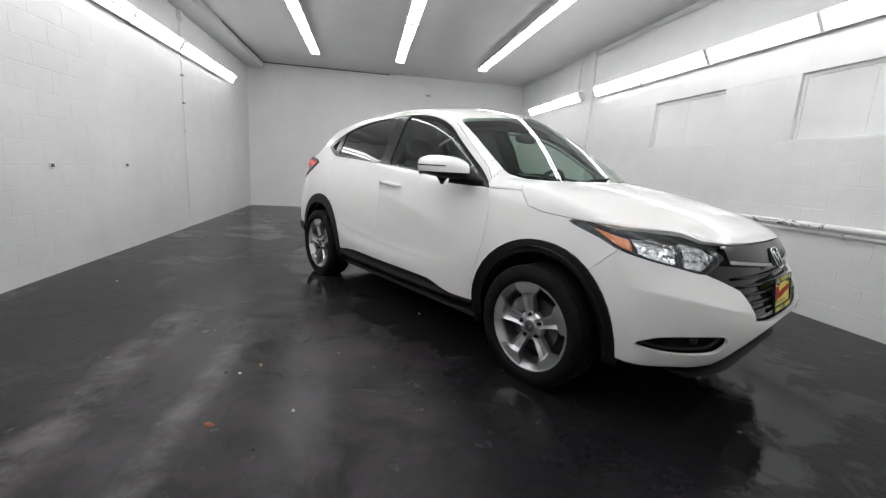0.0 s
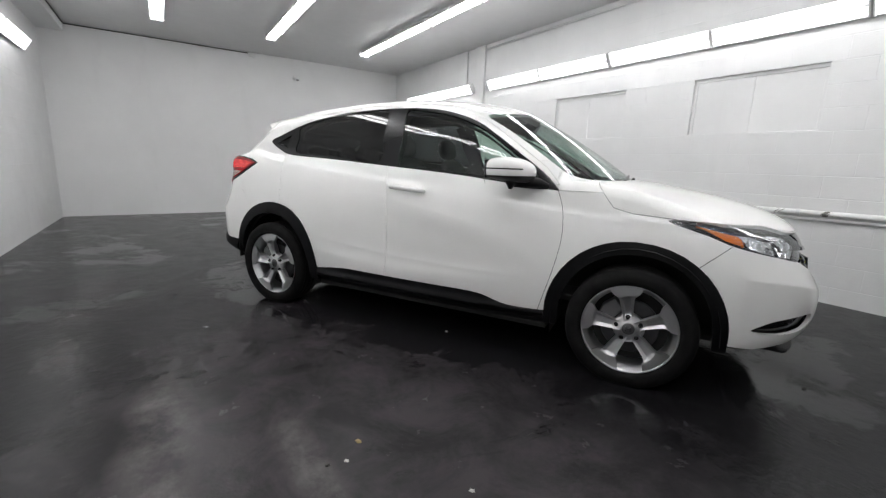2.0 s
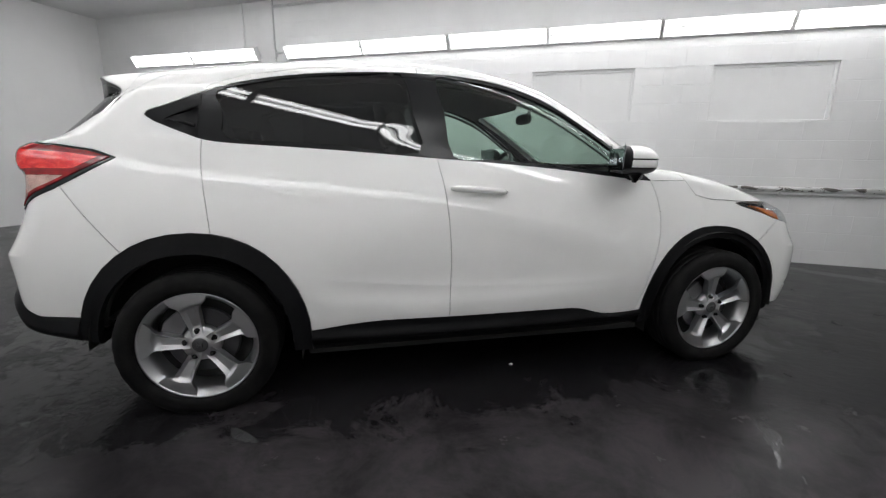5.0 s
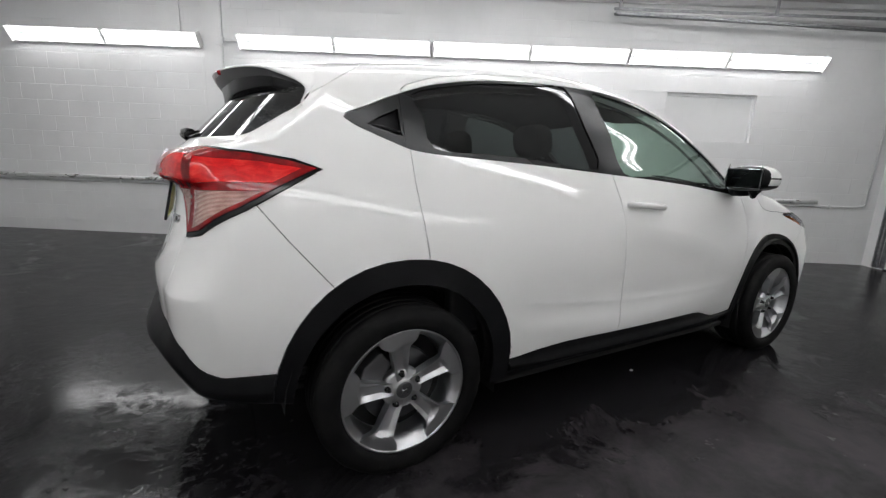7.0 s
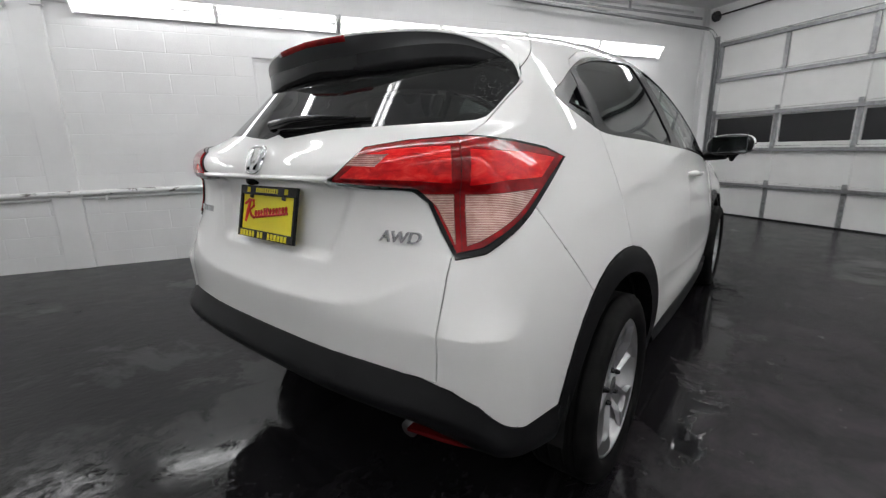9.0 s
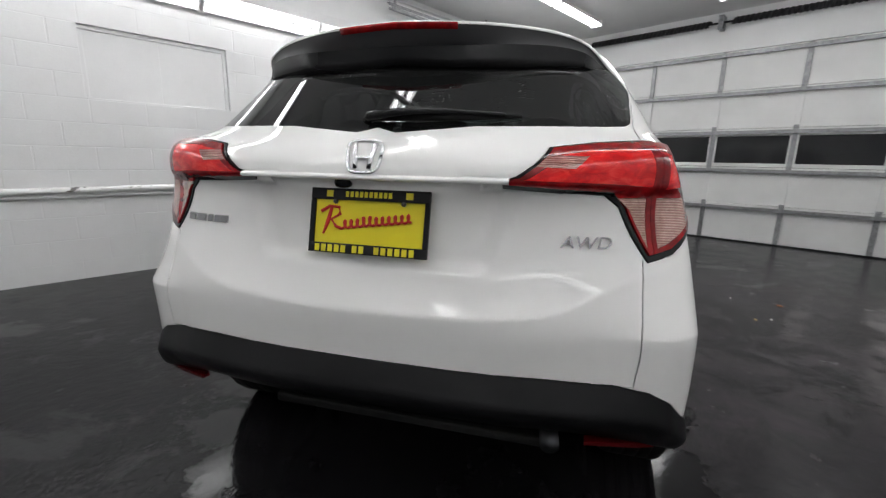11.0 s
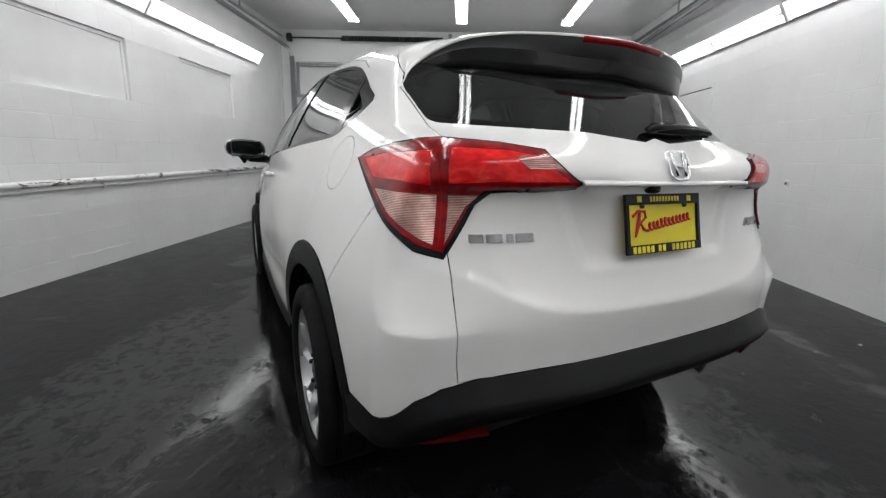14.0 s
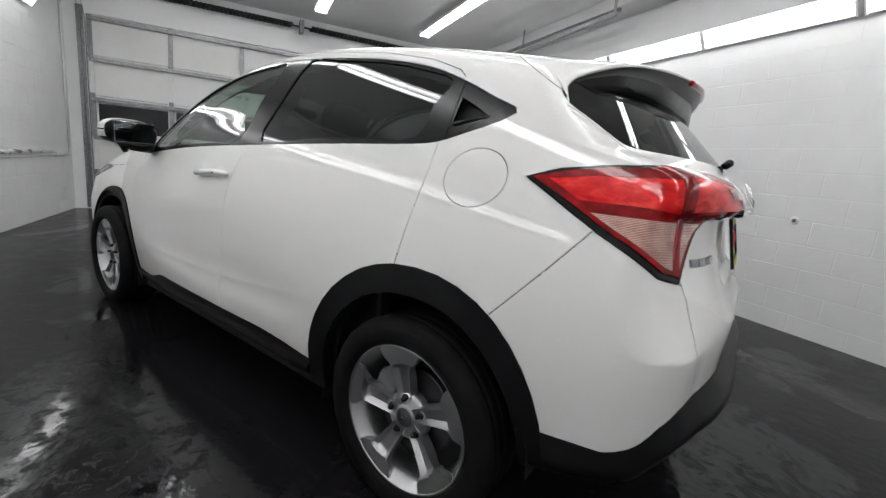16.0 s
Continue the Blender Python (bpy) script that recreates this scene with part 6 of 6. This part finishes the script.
for a, b in (((1.13, -0.50), (1.16, 0.02)), ((1.19, 0.10), (1.12, 0.47))):
    pts = [(a[0] + (b[0] - a[0]) * k / 6 + 0.02 * math.sin(math.pi * k / 6), a[1] + (b[1] - a[1]) * k / 6) for k in range(7)]
    lift = lambda x, y: min(roof_z(x, y), float(HOOD(np.array([x]))[0]) + 0.01) + 0.014
    part("windscreen_wiper", tube([(x, y, lift(x, y)) for x, y in pts], [0.012, 0.011, 0.010, 0.009, 0.009, 0.008, 0.006], 8), TRIM_BLACK, car, "black windscreen wiper", smooth=True)
for s in (1, -1):
    bm = bmesh.new()
    rows = []
    for k in range(9):
        y = 0.735 - 0.185 * k / 8
        z0, z1 = 0.414 + 0.006 * k / 8, 0.420 + 0.014 * min(k / 3, 1)
        x = end_x(y, 0.425, False) + 0.008
        rows.append([bm.verts.new((x + dx, s * y, z)) for dx, z in ((0.02, z0), (-0.004, z0 + 0.003), (-0.004, z1 - 0.003), (0.02, z1))])
    for p, q in zip(rows, rows[1:]):
        for k in range(3):
            bm.faces.new((p[k], q[k], q[k + 1], p[k + 1]))
    bm.faces.new(rows[0])
    bm.faces.new(rows[-1])
    part("rear_reflector", bm, REFLEX_RED, car, "red reflector in the bumper")
    bm = lathe([(0.0, 0.002), (0.012, 0.001), (0.018, -0.004), (0.022, -0.008), (0.024, -0.03), (0.0, -0.03)], 24)
    m = Matrix.Translation((end_x(0.635, 0.43) - 0.034, s * 0.635, 0.432)) @ Matrix.Rotation(s * radians(32) - math.pi / 2, 4, "Z")
    part("fog_lamp", moved(bm, m), LAMP_GREY, car, "small clear fog lamp", smooth=True)
    for c, r in (((1.135, 0.812), 0.030), ((1.37, 0.788), 0.024)):
        sy, z = c
        y = 0.69 if r > 0.025 else 0.585
        bm = pillow((sy + y - 0.035, s * y, z), (r, r, r), 2.0, 20, 12)
        part("bulb_lens", bm, GLASS_CLEAR, head_lamps[0 if s > 0 else 1], "clear bulb lens", smooth=True)
for z in (0.690, 0.655, 0.620, 0.585, 0.552):
    w = 0.43 - 0.02 * (0.69 - z) / 0.14
    pts = [(end_x(abs(y), z) - 0.022, y, z) for y in (w * (2 * k / 16 - 1) for k in range(17))]
    part("slat", tube(pts, 0.007, 8), TRIM_BLACK, grille, smooth=True)
bm, rows = bmesh.new(), []
for k in range(33):
    y = 0.64 * (2 * k / 32 - 1)
    a = abs(y)
    x = 2.082 - 0.9 * max(a - 0.35, 0)**2
    rows.append([bm.verts.new((x + dx, y, z)) for dx, z in ((-0.16, 0.262), (-0.01, 0.258), (0.0, 0.264), (-0.004, 0.272), (-0.16, 0.282))])
for p, q in zip(rows, rows[1:]):
    for k in range(4):
        bm.faces.new((p[k], q[k], q[k + 1], p[k + 1]))
bm.faces.new(rows[0])
bm.faces.new(rows[-1][::-1])
part("front_lip", bm, CLADDING, car, "black plastic front lip", smooth=True)

# ---- cabin ----
CLOTH = mat("grey seat cloth", (0.085, 0.085, 0.088), 0.85)
bump(CLOTH, noise_of(CLOTH, 180, 3), 0.3, 0.002)
PALE = mat("pale grey headliner", (0.42, 0.42, 0.41), 0.8)
DASH = mat("black dashboard", (0.02, 0.02, 0.022), 0.5)


def seat(y):
    base = part("front_seat", moved(pillow((0, 0, 0), (0.26, 0.245, 0.085), 3.2), Matrix.Translation((0.02, y, 0.60)) @ Matrix.Rotation(radians(-8), 4, "Y")), CLOTH, car, "grey cloth front seat", smooth=True)
    part("seat_back", moved(pillow((0, 0, 0), (0.075, 0.235, 0.31), 3.0), Matrix.Translation((-0.28, y, 0.86)) @ Matrix.Rotation(radians(-17), 4, "Y")), CLOTH, base, smooth=True)
    part("head_rest", moved(pillow((0, 0, 0), (0.05, 0.13, 0.085), 2.8), Matrix.Translation((-0.40, y, 1.245)) @ Matrix.Rotation(radians(-12), 4, "Y")), CLOTH, base, smooth=True)
    for d in (-0.05, 0.05):
        part("head_rest_post", tube([(-0.375, y + d, 1.10), (-0.395, y + d, 1.20)], 0.006, 8), CHROME, base)


seat(0.37)
seat(-0.37)
bench = part("rear_bench", pillow((-0.82, 0, 0.60), (0.27, 0.60, 0.09), 3.4), CLOTH, car, "grey cloth rear bench", smooth=True)
part("bench_back", moved(pillow((0, 0, 0), (0.085, 0.60, 0.30), 3.4), Matrix.Translation((-1.14, 0, 0.83)) @ Matrix.Rotation(radians(-20), 4, "Y")), CLOTH, bench, smooth=True)
for y in (-0.37, 0, 0.37):
    part("head_rest", pillow((-1.255, y, 1.175), (0.045, 0.115, 0.07), 2.8), CLOTH, bench, smooth=True)
part("dashboard", pillow((0.80, 0, 0.80), (0.26, 0.70, 0.19), 3.2, 36, 18), DASH, car, "black dashboard", smooth=True)
part("cabin_floor", box(-1.75, -0.70, 0.36, 1.0, 0.70, 0.40, 0.01), DASH, car, "dark cabin floor")
part("load_floor", box(-1.88, -0.55, 0.66, -1.20, 0.55, 0.69, 0.01), DASH, car, "black load floor")
for s in (1, -1):
    part("door_card", box(-0.15, s * 0.70 - 0.03, 0.42, 0.80, s * 0.70 + 0.03, 0.985, 0.02), DASH, front_doors[0 if s > 0 else 1], "black door card")
    part("door_card", box(-1.05, s * 0.69 - 0.03, 0.42, -0.30, s * 0.69 + 0.03, 1.03, 0.02), DASH, rear_doors[0 if s > 0 else 1], "black door card")
n = 40
ring = [(0, 0.18 * math.cos(2 * math.pi * k / n), 0.18 * math.sin(2 * math.pi * k / n)) for k in range(n + 1)]
m = Matrix.Translation((0.44, 0.37, 0.965)) @ Matrix.Rotation(radians(24), 4, "Y")
bm = moved(tube(ring, 0.016, 10), m)
wheel_in = part("steering_wheel", bm, DASH, car, "black steering wheel", smooth=True)
bm = moved(pillow((0.02, 0, 0), (0.03, 0.075, 0.065), 2.6), m)
part("wheel_boss", bm, DASH, wheel_in, smooth=True)
for a in (0, 180, 270):
    p = (0.0, 0.17 * math.cos(radians(a)), 0.17 * math.sin(radians(a)))
    part("wheel_spoke", moved(tube([(0.01, 0, 0), p], [0.02, 0.012], 8), m), DASH, wheel_in)
part("inner_mirror", pillow((0.47, 0, 1.345), (0.02, 0.115, 0.034), 2.8), DASH, car, "black inner mirror", smooth=True)
part("mirror_stem", tube([(0.48, 0, 1.355), (0.53, 0, 1.42)], 0.010, 8), DASH, car)


# ---- the rest of the room ----
pilaster = tagged(part("wall_pilaster", box(-3.745, Y_WIN - 0.034, 0, -3.505, Y_WIN + 0.05, Z_CEIL, 0.006), WALL_PAINT), "shallow white pilaster on the block wall", "pilaster", kind="structure")
soffit = tagged(part("wall_soffit", box(X_BACK, Y_LEFT, 3.06, X_DOOR, Y_LEFT + 0.335, Z_CEIL + 0.01, 0.004), CEILING_PAINT), "boxed soffit along the wall's top", "soffit", kind="structure")

BLACK_PLASTIC = mat("black cable", (0.02, 0.02, 0.02), 0.5)
cable = thing("cable", pose(0, 0, 0), "dark cable along the ceiling edge to a white box", "cable")
part("run", tube([(-4.2, Y_LEFT + 0.345, 3.175), (X_BACK + 0.015, Y_LEFT + 0.345, 3.175), (X_BACK + 0.012, -2.0, 3.172), (X_BACK + 0.012, -0.45, 3.165)], 0.009, 8), BLACK_PLASTIC, cable)
part("junction_box", box(X_BACK, -0.44, 3.10, X_BACK + 0.05, -0.32, 3.18, 0.006), WHITE_METAL, cable)

siren = thing("wall_sensor", pose(X_BACK, 0.47, 2.81), "small white sensor with a dark eye on the back wall", "sensor")
part("bracket", box(0.0, -0.05, -0.05, 0.02, 0.05, 0.06, 0.006), WHITE_METAL, siren)
part("housing", moved(pillow((0, 0, 0), (0.075, 0.075, 0.035), 2.8, 20, 10), Matrix.Translation((0.08, 0, -0.02)) @ Matrix.Rotation(radians(20), 4, "Y")), WHITE_METAL, siren, smooth=True)
part("eye", pillow((0.125, 0.0, -0.052), (0.03, 0.035, 0.012), 2.4, 16, 8), BLACK_PLASTIC, siren, "dark eye", smooth=True)

clips = thing("wall_conduit", pose(-3.44, Y_LEFT, 0), "white conduit with clips running up the wall", "conduit", "conduits")
part("run", tube([(0, 0.009, 0.10), (0, 0.009, 3.06)], 0.006, 8), WALL_PAINT, clips, smooth=True)
for z in (0.15, 1.03, 1.42, 1.81, 2.19, 2.98):
    part("clip", box(-0.03, 0.0, z - 0.012, 0.03, 0.028, z + 0.012, 0.004), GALVANISED if z > 1.5 else WALL_PAINT, clips)
part("socket_box", box(-0.05, 0.0, 2.93, 0.05, 0.05, 3.05, 0.005), WALL_PAINT, clips)

RUST = mat("rusty stub", (0.14, 0.13, 0.12), 0.7)
for x in (-1.82, -0.66, 1.32, 2.43):
    stub = thing("pipe_stub", pose(x, Y_LEFT, 0.932), "short capped pipe stub in the wall", "pipe stub", "pipe stubs")
    bm = lathe([(0.0, 0.018), (0.012, 0.018), (0.016, 0.014), (0.016, 0.0)], 14)
    part("cap", bm, RUST, stub, smooth=True)
    part("collar", lathe([(0.016, 0.006), (0.032, 0.005), (0.034, 0.0)], 18), WALL_PAINT, stub, smooth=True)

door_1 = tagged(new("door_1"), "flush white side door in the block wall, closed", "door", kind="structure")
door_1.matrix_basis = pose(2.885, Y_LEFT, 0)
part("door_leaf", box(0.004, -0.02, 0.01, 0.815, 0.006, 2.040, 0.003), DOOR_WHITE, door_1)
bm = box(-0.05, -0.02, 0, 0.0, 0.010, 2.10, 0.003)
add_box(bm, 0.819, -0.02, 0, 0.869, 0.010, 2.10, 0.003)
add_box(bm, 0.0, -0.02, 2.052, 0.819, 0.010, 2.10, 0.003)
part("door_frame", bm, WALL_PAINT, door_1)
part("head_gap", box(0.0, -0.02, 2.0405, 0.819, 0.0065, 2.0515), BLACK_PLASTIC, door_1, "dark gap over the leaf")
part("door_handle", tube([(0.07, 0.006, 1.0), (0.07, 0.05, 1.0), (0.17, 0.055, 1.0)], 0.011, 10), STEEL, door_1, "steel lever", smooth=True)

switch = thing("wall_switch", pose(X_DOOR, -3.20, 1.34), "door control box with two buttons and a conduit", "switch")
part("box", box(-0.045, -0.04, -0.075, 0.0, 0.04, 0.075, 0.006), mat("grey box", (0.42, 0.42, 0.41), 0.5), switch)
for z in (0.03, -0.03):
    bm = lathe([(0.0, 0.010), (0.012, 0.010), (0.014, 0.0)], 14)
    bmesh.ops.rotate(bm, cent=(0, 0, 0), matrix=Matrix.Rotation(radians(90), 3, "Z"), verts=bm.verts)
    bmesh.ops.translate(bm, vec=(-0.045, 0, z), verts=bm.verts)
    part("button", bm, BLACK_PLASTIC, switch, "black button")
part("conduit", tube([(-0.015, 0, 0.075), (-0.015, 0.01, 0.9)], 0.010, 8), WALL_PAINT, switch)
part("lower_conduit", tube([(-0.015, 0, -0.075), (-0.015, -0.02, -1.0)], 0.009, 8), WALL_PAINT, switch)

DISC = mat("white reflector cloth", (0.72, 0.73, 0.76), 0.5)
disc = thing("photo_reflector", Matrix.Translation((4.66, -3.26, 0.225)) @ Matrix.Rotation(radians(28), 4, "Z") @ Matrix.Rotation(radians(27), 4, "Y"), "round white photo reflector with a black rim leaning in the corner", "reflector")
bm = lathe([(0.0, 0.004), (0.12, 0.007), (0.235, 0.0), (0.235, -0.002), (0.0, 0.0)], 40)
bmesh.ops.rotate(bm, cent=(0, 0, 0), matrix=Matrix.Rotation(radians(90), 3, "Z"), verts=bm.verts)
part("cloth", bm, DISC, disc, smooth=True)
part("rim", tube([(0, 0.24 * math.cos(2 * math.pi * k / 40), 0.24 * math.sin(2 * math.pi * k / 40)) for k in range(41)], 0.010, 8), BLACK_PLASTIC, disc, "black sprung rim", smooth=True)
rag = thing("rag", pose(4.55, -3.47, 0), "small crumpled blue rag on the floor", "rag")
part("cloth", pillow((0, 0, 0.022), (0.06, 0.05, 0.026), 2.2, 14, 8), mat("blue cloth", (0.12, 0.20, 0.26), 0.8), rag, smooth=True)

# bits on the floor
LEAF = mat("dry leaf", (0.30, 0.22, 0.09), 0.7)
CHIP = mat("pale chip", (0.62, 0.61, 0.58), 0.6)
TWIG = mat("dark twig", (0.03, 0.028, 0.025), 0.8)


def scrap(name, x, y, size, material, label, category, turn):
    ob = thing(name, pose(x, y, 0, 0, 0, turn), label, category, "bits on the floor")
    if category == "twig":
        part("stem", tube([(-size, 0, 0.004), (0, 0.25 * size, 0.006), (size, 0, 0.004)], [0.002, 0.004, 0.002], 6), material, ob)
    else:
        bm = bmesh.new()
        n = 9
        lo = [bm.verts.new((size * (1 + 0.3 * math.sin(3 * k)) * math.cos(2 * math.pi * k / n), 0.6 * size * math.sin(2 * math.pi * k / n), 0.0005)) for k in range(n)]
        hi = [bm.verts.new((v.co.x * 0.8, v.co.y * 0.8, 0.005 + 0.003 * math.sin(2.2 * k))) for k, v in enumerate(lo)]
        for k in range(n):
            bm.faces.new((lo[k], lo[(k + 1) % n], hi[(k + 1) % n], hi[k]))
        bm.faces.new(hi)
        bm.faces.new(lo[::-1])
        part("flake", bm, material, ob)


scrap("leaf", 1.29, -1.48, 0.016, LEAF, "small dry yellow leaf on the floor", "leaf", 20)
scrap("chip", 1.376, -1.563, 0.010, CHIP, "pale paint chip lying on the floor", "chip", 50)
scrap("chip", 0.507, -0.528, 0.011, CHIP, "pale paint chip lying on the floor", "chip", 10)
scrap("chip", -0.35, -3.0, 0.010, CHIP, "pale paint chip lying on the floor", "chip", 70)
scrap("leaf", 1.816, -1.563, 0.026, mat("brown leaf", (0.22, 0.075, 0.025), 0.7), "dry orange-brown leaf on the floor", "leaf", 60)
scrap("chip", 1.743, -1.242, 0.011, CHIP, "pale paint chip lying on the floor", "chip", 35)
scrap("leaf", 1.994, -1.348, 0.010, TWIG, "small dark leaf on the floor", "leaf", 15)
scrap("leaf", 1.363, -1.632, 0.010, TWIG, "small dark leaf on the floor", "leaf", 80)
scrap("leaf", 2.09, 0.73, 0.012, TWIG, "small dark leaf on the floor", "leaf", 40)

# ---- wall blocks, last ----
COURSE, LONG = 0.195, 0.40


def block_mesh(width):
    w, h, b, d = width - 0.003, COURSE - 0.003, 0.0035, 0.0012
    me = bpy.data.meshes.new("block")
    v = [(0.0015, 0, 0.0015), (0.0015 + w, 0, 0.0015), (0.0015 + w, 0, 0.0015 + h), (0.0015, 0, 0.0015 + h)]
    v += [(0.0015 + b, -d, 0.0015 + b), (0.0015 + w - b, -d, 0.0015 + b), (0.0015 + w - b, -d, 0.0015 + h - b), (0.0015 + b, -d, 0.0015 + h - b)]
    me.from_pydata(v, [], [(4, 5, 6, 7), (0, 1, 5, 4), (1, 2, 6, 5), (2, 3, 7, 6), (3, 0, 4, 7)])
    me.materials.append(WALL_PAINT)
    return me


BLOCK = block_mesh(LONG)
rng = random.Random(4)


def lay(wall, face, flip, near, holes):
    """Blocks over one wall: whole ones in the near stretch as pieces, the others in one mesh."""
    verts, faces = [], []
    s = 1 if flip else -1
    low = SILL - 7 * COURSE
    for row in range(-1, 16):
        z = low + row * COURSE
        for col in range(int((X_DOOR - X_BACK) / LONG) + 2):
            a = X_BACK + (col - (row % 2) * 0.5) * LONG
            spans = [(max(a, X_BACK), min(a + LONG, X_DOOR))]
            for h0, h1, z0, z1 in holes:
                if z + COURSE > z0 + 0.02 and z < z1 - 0.02:
                    spans = [(p, q) for u, v in spans for p, q in ((u, min(v, h0)), (max(u, h1), v)) if q > p]
            for p, q in spans:
                if q - p < 0.03:
                    continue
                out = rng.uniform(-0.0004, 0.0006)
                if abs(q - p - LONG) < 1e-4 and near[0] < p < near[1] and z > 0:
                    ob = new("block", BLOCK)
                    ob.parent = wall
                    turn = Matrix.Translation((q, face + out, z)) @ Matrix.Rotation(math.pi, 4, "Z") if flip else Matrix.Translation((p, face - out, z))
                    ob.matrix_basis = turn
                    continue
                k, w = len(verts), q - p
                for i, (e, d) in enumerate(((0.0015, 0.0), (0.005, 0.0016))):
                    for x, zz in ((e, e), (w - e, e), (w - e, COURSE - e), (e, COURSE - e)):
                        verts.append((p + x, face + s * (d + out), max(z + zz, 0.0)))
                for f in ((4, 5, 6, 7), (0, 1, 5, 4), (1, 2, 6, 5), (2, 3, 7, 6), (3, 0, 4, 7)):
                    faces.append([k + i for i in (f[::-1] if flip else f)])
    me = bpy.data.meshes.new("blocks")
    me.from_pydata(verts, [], faces)
    me.materials.append(WALL_PAINT)
    ob = new("blocks", me)
    ob.parent = wall
    tagged(ob, "painted blocks of the wall", kind="stuff")


OPENINGS = [(a, b, SILL, HEAD) for a, b in WINDOWS]
lay(wall_window, Y_WIN + 0.0016, False, (-2.8, 4.7), OPENINGS)
lay(wall_left, Y_LEFT - 0.0016, True, (-3.3, 4.7), [(2.835, 3.76, 0.0, 2.10)])
